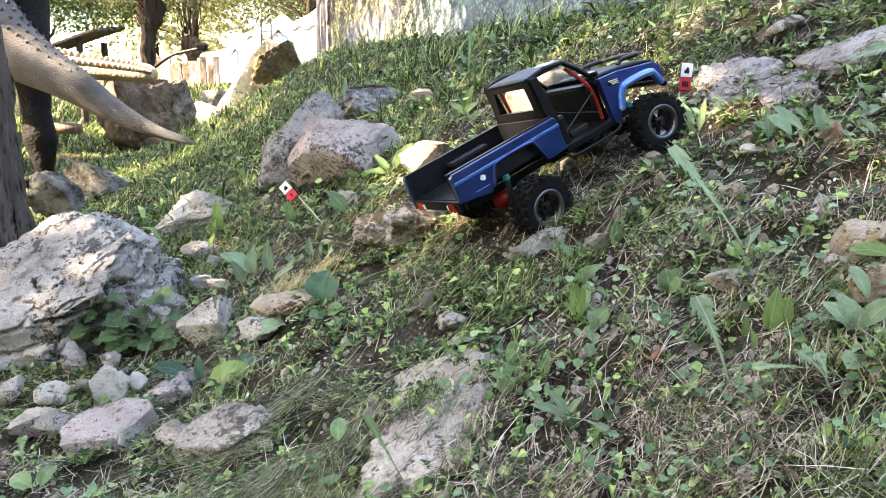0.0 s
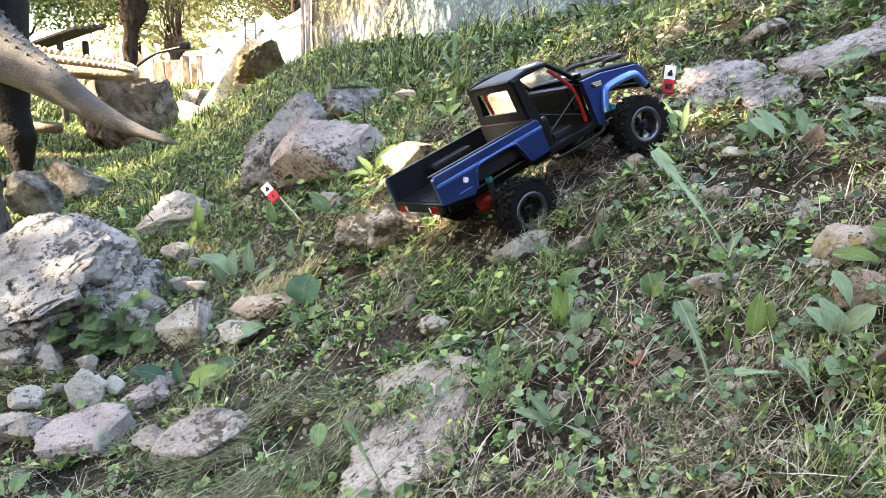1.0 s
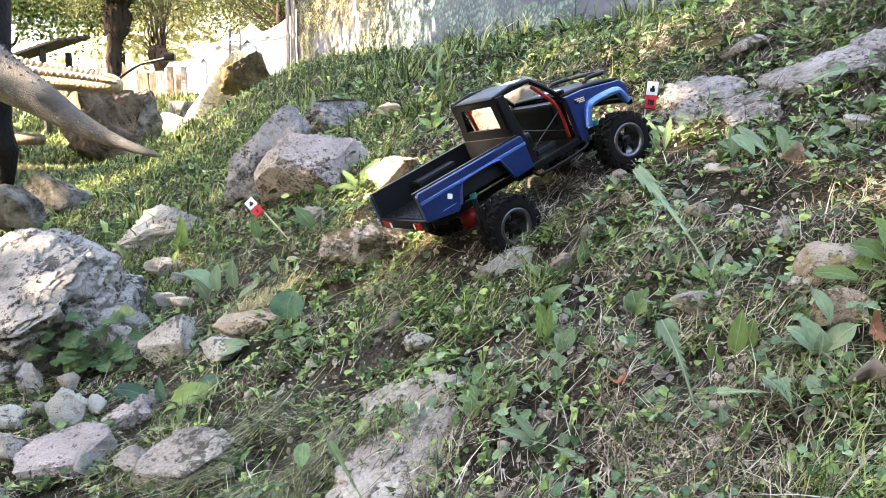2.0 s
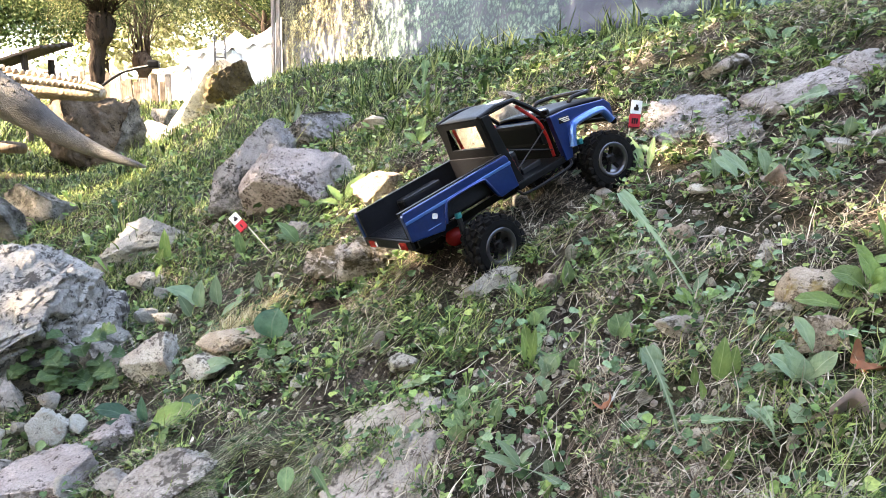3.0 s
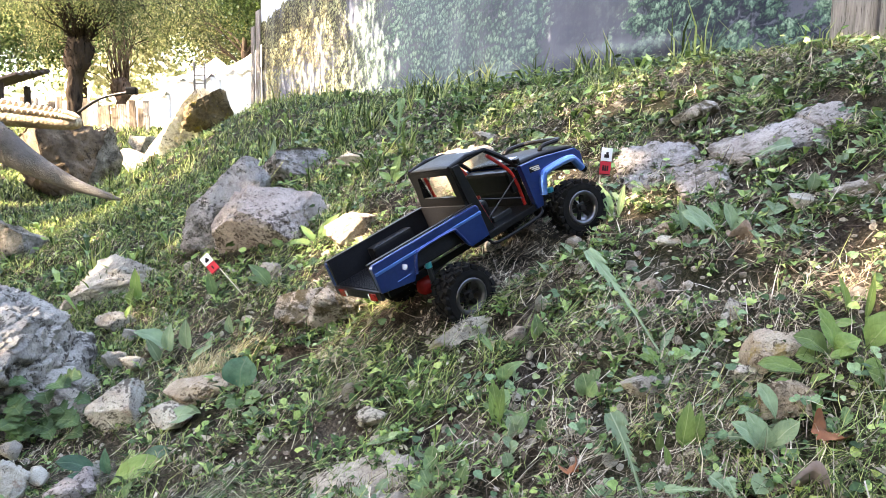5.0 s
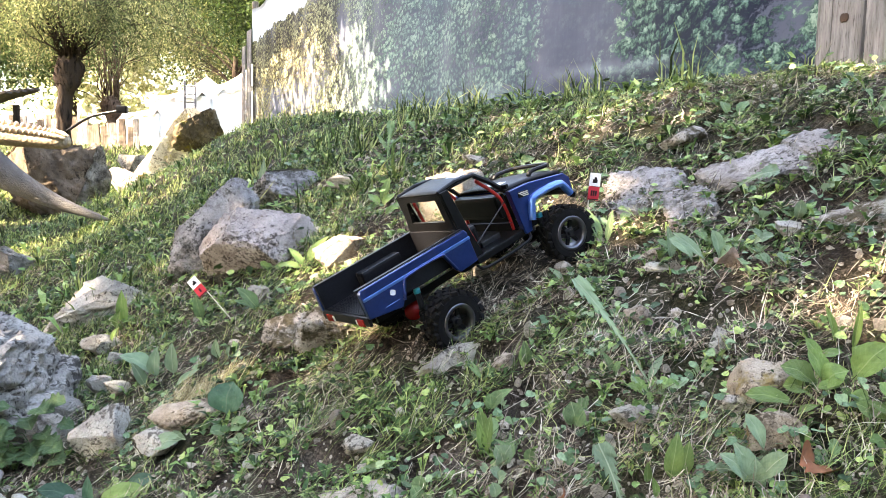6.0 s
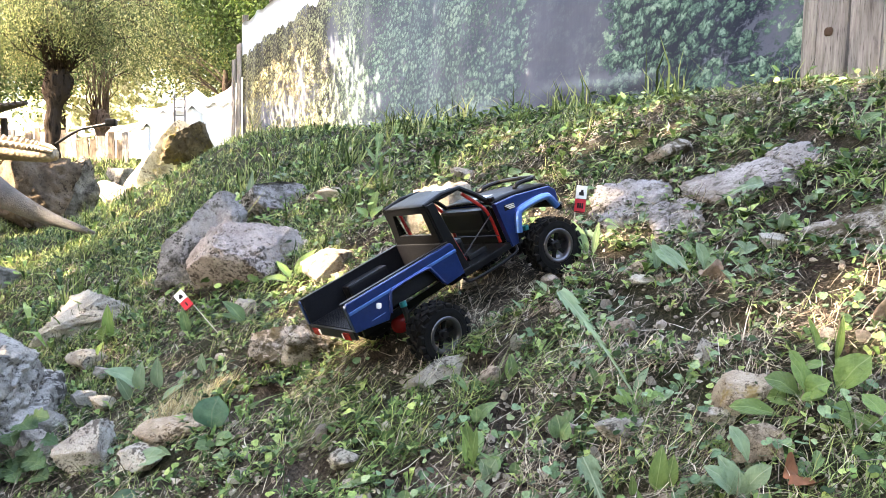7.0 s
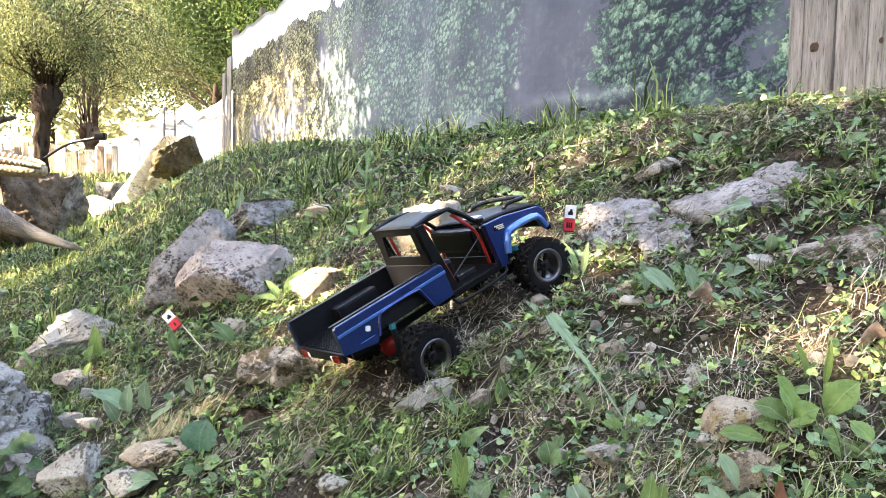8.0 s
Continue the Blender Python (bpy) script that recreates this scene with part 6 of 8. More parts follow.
leaf(p, "oval", (0.566, 1.715, 0.495), (0.535, 1.756, 0.572), 0.028, WEED)
leaf(p, "oval", (0.571, 1.703, 0.494), (0.594, 1.738, 0.569), 0.018, WEED)
leaf(p, "oval", (0.569, 1.714, 0.495), (0.479, 1.754, 0.496), 0.038, WEED)
leaf(p, "tooth", (0.660, 1.731, 0.544), (0.617, 1.768, 0.574), 0.031, WEED)
leaf(p, "round", (0.624, 1.763, 0.534), (0.647, 1.793, 0.559), 0.026, WEED)
p = weed("low weed with a broad pale leaf")
leaf(p, "tooth", (0.516, 1.847, 0.495), (0.435, 1.870, 0.470), 0.033, WEEDPALE)
leaf(p, "oval", (0.456, 1.623, 0.424), (0.432, 1.658, 0.443), 0.017, WEEDPALE)
p = weed("dock leaf on a long stem")
leaf(p, "stalk", (0.666, 0.830, 0.378), (0.648, 0.865, 0.415), 0.030, WEEDYELLOW)
leaf(p, "oval", (0.664, 0.832, 0.377), (0.631, 0.867, 0.392), 0.022, WEEDYELLOW)
leaf(p, "round", (0.655, 0.838, 0.375), (0.635, 0.862, 0.380), 0.020, WEEDYELLOW)
p = weed("weed with a dark arching jagged leaf")
leaf(p, "tooth", (-0.037, 0.985, 0.029), (-0.101, 1.032, 0.118), 0.021, WEED)
leaf(p, "round", (-0.156, 1.144, 0.013), (-0.160, 1.181, 0.047), 0.031, WEED)
leaf(p, "round", (-0.154, 1.055, -0.008), (-0.156, 1.069, 0.003), 0.031, WEED)
leaf(p, "oval", (-0.030, 0.973, 0.029), (0.001, 0.983, 0.049), 0.020, WEED)
p = weed("tall weed with paired leaves near the crest")
leaf(p, "tooth", (0.103, 3.243, 0.654), (0.121, 3.286, 0.853), 0.061, WEED)
leaf(p, "oval", (0.104, 3.323, 0.670), (0.036, 3.366, 0.734), 0.022, WEED)
leaf(p, "oval", (0.104, 3.323, 0.670), (0.177, 3.349, 0.731), 0.022, WEED)
leaf(p, "oval", (0.112, 3.582, 0.728), (0.060, 3.625, 0.811), 0.022, WEED)
leaf(p, "oval", (0.112, 3.582, 0.728), (0.175, 3.610, 0.798), 0.022, WEED)
p = weed("tall single blade-like leaf behind a block")
leaf(p, "oval", (-0.465, 3.630, 0.496), (-0.461, 3.674, 0.683), 0.042, WEEDPALE)
leaf(p, "oval", (-0.465, 3.630, 0.496), (-0.507, 3.672, 0.588), 0.026, WEEDPALE)
p = weed("pale weed between stones with sunlit leaves")
leaf(p, "oval", (0.078, 2.718, 0.524), (0.105, 2.752, 0.619), 0.036, WEEDYELLOW)
leaf(p, "oval", (0.074, 2.708, 0.521), (0.030, 2.746, 0.558), 0.035, WEEDYELLOW)
leaf(p, "oval", (0.078, 2.698, 0.522), (0.125, 2.726, 0.564), 0.035, WEEDYELLOW)
leaf(p, "oval", (0.085, 2.576, 0.495), (0.137, 2.603, 0.532), 0.030, WEEDYELLOW)
p = weed("weed with yellow-green leaves beside a block")
leaf(p, "oval", (-0.162, 2.449, 0.344), (-0.094, 2.478, 0.433), 0.042, WEEDYELLOW)
leaf(p, "oval", (-0.164, 2.438, 0.342), (-0.217, 2.478, 0.393), 0.028, WEEDYELLOW)
leaf(p, "oval", (-0.168, 2.427, 0.338), (-0.251, 2.467, 0.341), 0.032, WEEDYELLOW)
p = weed("leafy weed in the cut grass")
leaf(p, "round", (0.243, 1.185, 0.229), (0.240, 1.221, 0.257), 0.024, WEED)
leaf(p, "round", (0.255, 1.149, 0.225), (0.267, 1.149, 0.243), 0.026, WEED)
leaf(p, "round", (0.227, 1.138, 0.206), (0.242, 1.126, 0.218), 0.019, WEED)
leaf(p, "oval", (0.162, 1.102, 0.163), (0.172, 1.126, 0.180), 0.021, WEED)
p = weed("weed with jagged leaves at the slope's foot")
leaf(p, "tooth", (-0.984, 1.700, -0.101), (-1.028, 1.738, -0.059), 0.032, WEED)
leaf(p, "oval", (-0.977, 1.876, -0.092), (-1.001, 1.931, 0.036), 0.038, WEED)
leaf(p, "tooth", (-0.753, 1.288, -0.103), (-0.775, 1.328, -0.055), 0.035, WEED)
leaf(p, "oval", (-0.692, 1.223, -0.101), (-0.678, 1.258, -0.077), 0.033, WEED)
leaf(p, "oval", (-0.700, 1.219, -0.099), (-0.756, 1.250, -0.095), 0.039, WEED)
p = weed("grass-like weed with narrow leaves")
leaf(p, "oval", (-0.002, 1.897, 0.276), (-0.037, 1.936, 0.337), 0.030, WEED)
leaf(p, "oval", (-0.002, 1.897, 0.276), (0.024, 1.927, 0.319), 0.014, WEED)
leaf(p, "tooth", (0.280, 1.534, 0.325), (0.135, 1.582, 0.329), 0.023, WEED)
leaf(p, "tooth", (-0.121, 1.739, 0.178), (-0.193, 1.727, 0.145), 0.025, WEED)
p = weed("crest weed with soft leaves")
leaf(p, "tooth", (0.998, 2.192, 0.846), (1.002, 2.225, 0.889), 0.036, WEED)
leaf(p, "oval", (1.006, 2.059, 0.819), (1.000, 2.093, 0.855), 0.031, WEED)
leaf(p, "oval", (1.017, 2.031, 0.817), (1.062, 2.059, 0.854), 0.031, WEED)
leaf(p, "tooth", (1.106, 1.836, 0.825), (1.151, 1.864, 0.868), 0.031, WEED)
p = weed("crest weed with jagged leaves against the banner")
leaf(p, "tooth", (1.123, 1.615, 0.797), (1.179, 1.643, 0.860), 0.027, WEED)
leaf(p, "tooth", (1.123, 1.615, 0.797), (1.129, 1.649, 0.849), 0.025, WEED)
leaf(p, "oval", (1.117, 1.607, 0.792), (1.169, 1.589, 0.823), 0.030, WEED)
leaf(p, "oval", (1.401, 1.932, 0.942), (1.322, 1.921, 0.941), 0.021, WEED)
p = weed("leafy weed below the crest")
leaf(p, "tooth", (0.248, 3.597, 0.788), (0.222, 3.636, 0.868), 0.052, WEED)
leaf(p, "tooth", (0.445, 3.258, 0.806), (0.472, 3.290, 0.868), 0.048, WEED)
leaf(p, "oval", (0.512, 2.441, 0.671), (0.555, 2.430, 0.694), 0.047, WEED)
leaf(p, "oval", (0.524, 2.408, 0.668), (0.577, 2.321, 0.673), 0.036, WEED)
leaf(p, "oval", (0.543, 2.322, 0.656), (0.567, 2.238, 0.644), 0.031, WEED)
p = weed("sunlit dock plant with broad round yellow-green leaves")
leaf(p, "spoon", (0.621, 0.947, 0.387), (0.579, 0.959, 0.411), 0.043, WEEDYELLOW)
leaf(p, "spoon", (0.611, 0.949, 0.381), (0.578, 0.951, 0.387), 0.037, WEEDYELLOW)
leaf(p, "spoon", (0.628, 0.946, 0.390), (0.609, 0.950, 0.434), 0.032, WEEDYELLOW)
leaf(p, "spoon", (0.624, 0.945, 0.387), (0.640, 0.922, 0.414), 0.043, WEEDYELLOW)
leaf(p, "spoon", (0.653, 0.928, 0.399), (0.679, 0.903, 0.451), 0.045, WEEDYELLOW)
leaf(p, "spoon", (0.639, 0.978, 0.404), (0.621, 0.978, 0.441), 0.025, WEEDYELLOW)
leaf(p, "spoon", (0.642, 0.997, 0.411), (0.663, 0.966, 0.426), 0.021, WEEDYELLOW)
leaf(p, "spoon", (0.593, 0.936, 0.368), (0.529, 0.955, 0.375), 0.031, WEEDYELLOW)
leaf(p, "round", (0.559, 0.926, 0.344), (0.539, 0.924, 0.360), 0.027, WEEDYELLOW)
leaf(p, "oval", (0.677, 1.002, 0.432), (0.659, 1.003, 0.482), 0.014, WEEDYELLOW)
leaf(p, "spoon", (0.647, 0.928, 0.396), (0.610, 0.929, 0.390), 0.019, WEEDYELLOW)
leaf(p, "spoon", (0.645, 0.880, 0.382), (0.623, 0.880, 0.395), 0.031, WEEDYELLOW)
leaf(p, "round", (0.636, 0.865, 0.373), (0.620, 0.862, 0.390), 0.032, WEEDYELLOW)
leaf(p, "oval", (0.683, 0.975, 0.428), (0.685, 0.966, 0.490), 0.012, WEEDYELLOW)
leaf(p, "oval", (0.582, 0.928, 0.358), (0.597, 0.905, 0.374), 0.015, WEEDYELLOW)
p = weed("blue-green weed with broad soft leaves")
leaf(p, "spoon", (0.529, 0.900, 0.321), (0.507, 0.907, 0.363), 0.025, WEEDPALE)
leaf(p, "oval", (0.498, 0.872, 0.295), (0.465, 0.881, 0.324), 0.035, WEEDPALE)
leaf(p, "oval", (0.500, 0.882, 0.298), (0.484, 0.885, 0.334), 0.031, WEEDPALE)
leaf(p, "spoon", (0.503, 0.867, 0.297), (0.527, 0.848, 0.335), 0.029, WEEDPALE)
leaf(p, "oval", (0.500, 0.869, 0.296), (0.498, 0.862, 0.323), 0.026, WEEDPALE)
leaf(p, "tooth", (0.497, 0.883, 0.298), (0.462, 0.885, 0.305), 0.026, WEEDPALE)
leaf(p, "round", (0.487, 0.833, 0.279), (0.462, 0.810, 0.268), 0.028, WEEDPALE)
leaf(p, "round", (0.478, 0.842, 0.275), (0.482, 0.826, 0.285), 0.018, WEEDPALE)
p = weed("weed with upright folded bright leaves")
leaf(p, "oval", (0.426, 0.936, 0.271), (0.433, 0.935, 0.329), 0.027, WEEDYELLOW)
leaf(p, "oval", (0.441, 0.935, 0.279), (0.446, 0.929, 0.319), 0.023, WEEDYELLOW)
leaf(p, "oval", (0.403, 0.954, 0.261), (0.400, 0.946, 0.287), 0.013, WEEDYELLOW)
leaf(p, "oval", (0.404, 0.923, 0.254), (0.397, 0.917, 0.279), 0.012, WEEDYELLOW)
leaf(p, "oval", (0.384, 0.809, 0.212), (0.392, 0.801, 0.239), 0.014, WEEDYELLOW)
p = weed("dandelion with broad jagged leaves beside a root")
leaf(p, "tooth", (0.445, 0.811, 0.248), (0.415, 0.824, 0.283), 0.036, WEEDPALE)
leaf(p, "tooth", (0.451, 0.839, 0.259), (0.373, 0.855, 0.252), 0.022, WEEDPALE)
leaf(p, "tooth", (0.443, 0.815, 0.249), (0.432, 0.818, 0.282), 0.029, WEEDPALE)
leaf(p, "oval", (0.378, 0.835, 0.216), (0.370, 0.833, 0.242), 0.015, WEEDPALE)
p = weed("clover with round bright leaves beside a slab")
leaf(p, "round", (0.105, 1.089, 0.128), (0.093, 1.078, 0.144), 0.022, WEED)
leaf(p, "round", (0.107, 1.087, 0.129), (0.114, 1.078, 0.153), 0.024, WEED)
leaf(p, "round", (0.105, 1.087, 0.127), (0.104, 1.080, 0.154), 0.024, WEED)
leaf(p, "round", (0.082, 1.092, 0.116), (0.077, 1.080, 0.132), 0.018, WEED)
leaf(p, "round", (0.123, 1.159, 0.157), (0.124, 1.151, 0.188), 0.027, WEED)
leaf(p, "round", (0.127, 1.128, 0.151), (0.137, 1.117, 0.174), 0.026, WEED)
leaf(p, "round", (0.124, 1.138, 0.152), (0.112, 1.131, 0.181), 0.025, WEED)
leaf(p, "oval", (0.155, 1.081, 0.154), (0.166, 1.076, 0.191), 0.020, WEED)
p = weed("low weed with rounded blue-green leaves")
leaf(p, "round", (0.246, 1.131, 0.218), (0.235, 1.123, 0.244), 0.028, WEEDPALE)
leaf(p, "round", (0.247, 1.128, 0.219), (0.253, 1.117, 0.246), 0.030, WEEDPALE)
leaf(p, "round", (0.245, 1.128, 0.217), (0.242, 1.115, 0.234), 0.026, WEEDPALE)
leaf(p, "round", (0.227, 1.070, 0.192), (0.221, 1.061, 0.213), 0.021, WEEDPALE)
leaf(p, "round", (0.235, 1.094, 0.203), (0.241, 1.080, 0.219), 0.024, WEEDPALE)
leaf(p, "round", (0.237, 1.102, 0.206), (0.223, 1.091, 0.222), 0.022, WEEDPALE)
leaf(p, "round", (0.214, 0.942, 0.150), (0.210, 0.933, 0.167), 0.018, WEEDPALE)
p = weed("low weed with narrow grey-green leaves")
leaf(p, "oval", (0.182, 0.978, 0.141), (0.131, 0.974, 0.156), 0.018, WEEDPALE)
leaf(p, "oval", (0.185, 0.975, 0.142), (0.150, 0.979, 0.178), 0.016, WEEDPALE)
leaf(p, "tooth", (0.185, 0.975, 0.142), (0.220, 0.901, 0.152), 0.020, WEEDPALE)
leaf(p, "oval", (0.183, 0.983, 0.143), (0.200, 0.974, 0.167), 0.013, WEEDPALE)
leaf(p, "oval", (0.174, 0.979, 0.137), (0.161, 0.963, 0.137), 0.013, WEEDPALE)
p = weed("tall young weed with a bright leafy top")
leaf(p, "oval", (0.224, 1.167, 0.216), (0.212, 1.169, 0.269), 0.017, WEEDYELLOW)
leaf(p, "oval", (0.224, 1.167, 0.216), (0.233, 1.169, 0.278), 0.019, WEEDYELLOW)
leaf(p, "round", (0.230, 1.213, 0.230), (0.222, 1.208, 0.269), 0.021, WEEDYELLOW)
leaf(p, "round", (0.234, 1.225, 0.235), (0.249, 1.208, 0.251), 0.019, WEEDYELLOW)
leaf(p, "oval", (0.225, 1.203, 0.225), (0.216, 1.193, 0.249), 0.013, WEEDYELLOW)
p = weed("low weed with rounded leaves in the thatch")
leaf(p, "round", (0.250, 1.137, 0.223), (0.243, 1.126, 0.243), 0.026, WEED)
leaf(p, "round", (0.253, 1.132, 0.223), (0.259, 1.121, 0.248), 0.026, WEED)
leaf(p, "round", (0.251, 1.130, 0.221), (0.254, 1.116, 0.235), 0.024, WEED)
leaf(p, "round", (0.274, 1.203, 0.252), (0.260, 1.189, 0.262), 0.021, WEED)
leaf(p, "round", (0.281, 1.104, 0.231), (0.280, 1.093, 0.250), 0.020, WEED)
leaf(p, "oval", (0.325, 1.352, 0.313), (0.316, 1.342, 0.352), 0.023, WEED)
leaf(p, "round", (0.247, 1.270, 0.253), (0.263, 1.257, 0.286), 0.029, WEED)
leaf(p, "round", (0.249, 1.268, 0.254), (0.245, 1.257, 0.282), 0.022, WEED)
leaf(p, "oval", (0.240, 1.286, 0.253), (0.284, 1.269, 0.289), 0.025, WEED)
p = weed("round-leaved weed on a short stalk")
leaf(p, "round", (0.352, 1.121, 0.276), (0.345, 1.116, 0.312), 0.036, WEED)
leaf(p, "round", (0.354, 1.120, 0.276), (0.360, 1.108, 0.302), 0.028, WEED)
leaf(p, "round", (0.348, 1.124, 0.275), (0.335, 1.118, 0.303), 0.024, WEED)
leaf(p, "oval", (0.431, 1.202, 0.339), (0.414, 1.195, 0.369), 0.017, WEED)
leaf(p, "oval", (0.434, 1.190, 0.338), (0.436, 1.175, 0.360), 0.015, WEED)
p = weed("leafy weed among dry stalks below the outcrop")
leaf(p, "spoon", (0.671, 1.351, 0.500), (0.652, 1.341, 0.554), 0.032, WEEDPALE)
leaf(p, "spoon", (0.671, 1.351, 0.500), (0.678, 1.326, 0.528), 0.030, WEEDPALE)
leaf(p, "spoon", (0.737, 1.328, 0.534), (0.714, 1.318, 0.559), 0.027, WEEDPALE)
leaf(p, "round", (0.722, 1.340, 0.527), (0.744, 1.305, 0.551), 0.032, WEEDPALE)
leaf(p, "round", (0.723, 1.225, 0.507), (0.705, 1.214, 0.527), 0.028, WEEDPALE)
leaf(p, "round", (0.704, 1.243, 0.500), (0.686, 1.232, 0.525), 0.028, WEEDPALE)
leaf(p, "round", (0.679, 1.271, 0.491), (0.663, 1.258, 0.512), 0.026, WEEDPALE)
leaf(p, "spoon", (0.810, 1.351, 0.578), (0.806, 1.329, 0.610), 0.026, WEEDPALE)
leaf(p, "round", (0.780, 1.426, 0.572), (0.760, 1.411, 0.591), 0.029, WEEDPALE)
leaf(p, "round", (0.779, 1.413, 0.570), (0.774, 1.390, 0.589), 0.026, WEEDPALE)
p = weed("dandelion with a long soft leaf over an outcrop")
leaf(p, "tooth", (0.791, 1.608, 0.601), (0.874, 1.537, 0.670), 0.076, WEEDPALE)
leaf(p, "spoon", (0.644, 1.399, 0.493), (0.598, 1.399, 0.535), 0.043, WEEDPALE)
leaf(p, "stalk", (0.649, 1.291, 0.478), (0.568, 1.313, 0.553), 0.031, WEEDPALE)
leaf(p, "oval", (0.625, 1.460, 0.491), (0.611, 1.447, 0.552), 0.023, WEEDPALE)
p = weed("young plantain with upright pale leaves by dry grass")
leaf(p, "oval", (-0.534, 2.118, 0.073), (-0.529, 2.106, 0.159), 0.045, WEEDPALE)
leaf(p, "oval", (-0.476, 2.081, 0.091), (-0.479, 2.068, 0.179), 0.041, WEEDPALE)
leaf(p, "oval", (-0.550, 2.162, 0.077), (-0.625, 2.118, 0.136), 0.065, WEEDPALE)
leaf(p, "oval", (-0.355, 2.051, 0.145), (-0.357, 2.030, 0.198), 0.029, WEEDPALE)
leaf(p, "oval", (-0.317, 2.014, 0.154), (-0.315, 1.991, 0.190), 0.024, WEEDPALE)
leaf(p, "oval", (-0.459, 2.012, 0.081), (-0.394, 2.007, 0.127), 0.025, WEEDPALE)
leaf(p, "oval", (-0.554, 2.097, 0.056), (-0.582, 2.072, 0.125), 0.034, WEEDPALE)
p = weed("bright weed between pale stones")
leaf(p, "oval", (-0.781, 2.663, 0.104), (-0.788, 2.639, 0.224), 0.047, WEEDYELLOW)
leaf(p, "oval", (-0.804, 2.646, 0.089), (-0.789, 2.621, 0.161), 0.047, WEEDYELLOW)
leaf(p, "oval", (-0.808, 2.690, 0.099), (-0.755, 2.668, 0.133), 0.038, WEEDYELLOW)
leaf(p, "oval", (-1.084, 2.946, 0.044), (-1.079, 2.912, 0.125), 0.048, WEEDYELLOW)
leaf(p, "oval", (-0.787, 2.539, 0.066), (-0.762, 2.518, 0.126), 0.032, WEEDYELLOW)
leaf(p, "oval", (-0.791, 2.634, 0.091), (-0.804, 2.594, 0.134), 0.033, WEEDYELLOW)
p = weed("leafy tuft beside a leaning marker")
leaf(p, "oval", (-0.278, 2.243, 0.236), (-0.333, 2.212, 0.306), 0.050, WEED)
leaf(p, "oval", (-0.278, 2.243, 0.236), (-0.338, 2.205, 0.271), 0.034, WEED)
leaf(p, "oval", (-0.470, 2.391, 0.180), (-0.483, 2.364, 0.255), 0.037, WEED)
leaf(p, "oval", (-0.474, 2.396, 0.179), (-0.446, 2.375, 0.236), 0.029, WEED)
p = weed("broad bright leaf lying beside dark glossy ones")
leaf(p, "spoon", (-0.518, 1.564, -0.054), (-0.410, 1.572, -0.002), 0.063, WEEDYELLOW)
leaf(p, "spoon", (-0.547, 1.628, -0.051), (-0.621, 1.586, -0.008), 0.046, WEEDDARK)
leaf(p, "spoon", (-0.468, 1.617, -0.026), (-0.399, 1.594, 0.008), 0.042, WEEDDARK)
leaf(p, "oval", (-0.525, 1.605, -0.048), (-0.529, 1.597, 0.012), 0.027, WEEDDARK)
leaf(p, "oval", (-0.553, 1.599, -0.059), (-0.592, 1.565, -0.031), 0.031, WEEDDARK)
leaf(p, "oval", (-0.453, 1.486, -0.046), (-0.438, 1.479, -0.008), 0.025, WEED)
leaf(p, "oval", (-0.630, 1.539, -0.087), (-0.604, 1.533, -0.054), 0.027, WEEDYELLOW)
p = weed("weed with one round puckered blue-green leaf")
leaf(p, "round", (-0.267, 1.714, 0.096), (-0.260, 1.709, 0.174), 0.094, WEEDDARK)
leaf(p, "round", (-0.255, 1.654, 0.086), (-0.215, 1.634, 0.111), 0.044, WEED)
leaf(p, "round", (-0.260, 1.647, 0.082), (-0.285, 1.620, 0.097), 0.038, WEED)
leaf(p, "round", (-0.244, 1.623, 0.083), (-0.214, 1.560, 0.092), 0.037, WEED)
p = weed("seedlings in the hay beside a stone")
leaf(p, "oval", (-0.421, 1.775, 0.033), (-0.356, 1.693, 0.054), 0.032, WEED)
leaf(p, "spoon", (-0.452, 1.743, 0.010), (-0.372, 1.706, 0.050), 0.054, WEEDPALE)
leaf(p, "oval", (-0.616, 1.953, -0.010), (-0.628, 1.934, 0.056), 0.022, WEED)
leaf(p, "round", (-0.769, 1.591, -0.104), (-0.769, 1.567, -0.080), 0.038, WEED)
leaf(p, "round", (-0.743, 1.574, -0.102), (-0.719, 1.563, -0.078), 0.038, WEED)
leaf(p, "oval", (-0.789, 1.647, -0.103), (-0.793, 1.623, -0.073), 0.026, WEED)



# leafy clumps among the stones
CLUMPS = [(0.12, 1.2), (0.16, 1.04), (0.23, 1.12), (0.14, 1.14), (0.37, 1.16), (0.45, 1.06), (0.12, 1.1), (0.46, 1.12), (0.43, 1.26),
          (0.03, 1.15), (-0.03, 1.26), (0.23, 1.2), (0.26, 1.15), (0.27, 1.29), (0.25, 1.37), (0.46, 1.1), (0.49, 1.11), (0.43, 1.05),
          (0.52, 0.91), (0.53, 0.87), (0.51, 0.93), (0.4, 1.12), (0.53, 1.1), (0.72, 1.31), (0.7, 1.42), (0.65, 1.5), (0.47, 1.86),
          (0.61, 0.93), (0.57, 0.84), (0.62, 0.85), (0.59, 1.83), (0.61, 1.76), (0.68, 1.74), (0.7, 1.44), (0.7, 1.38), (0.78, 1.46),
          (0.72, 1.25), (0.93, 1.49), (0.89, 1.41), (0.95, 1.4), (0.55, 2.37), (0.58, 2.3), (0.87, 2.02), (0.85, 1.56), (0.82, 1.36),
          (0.3, 1.58)]
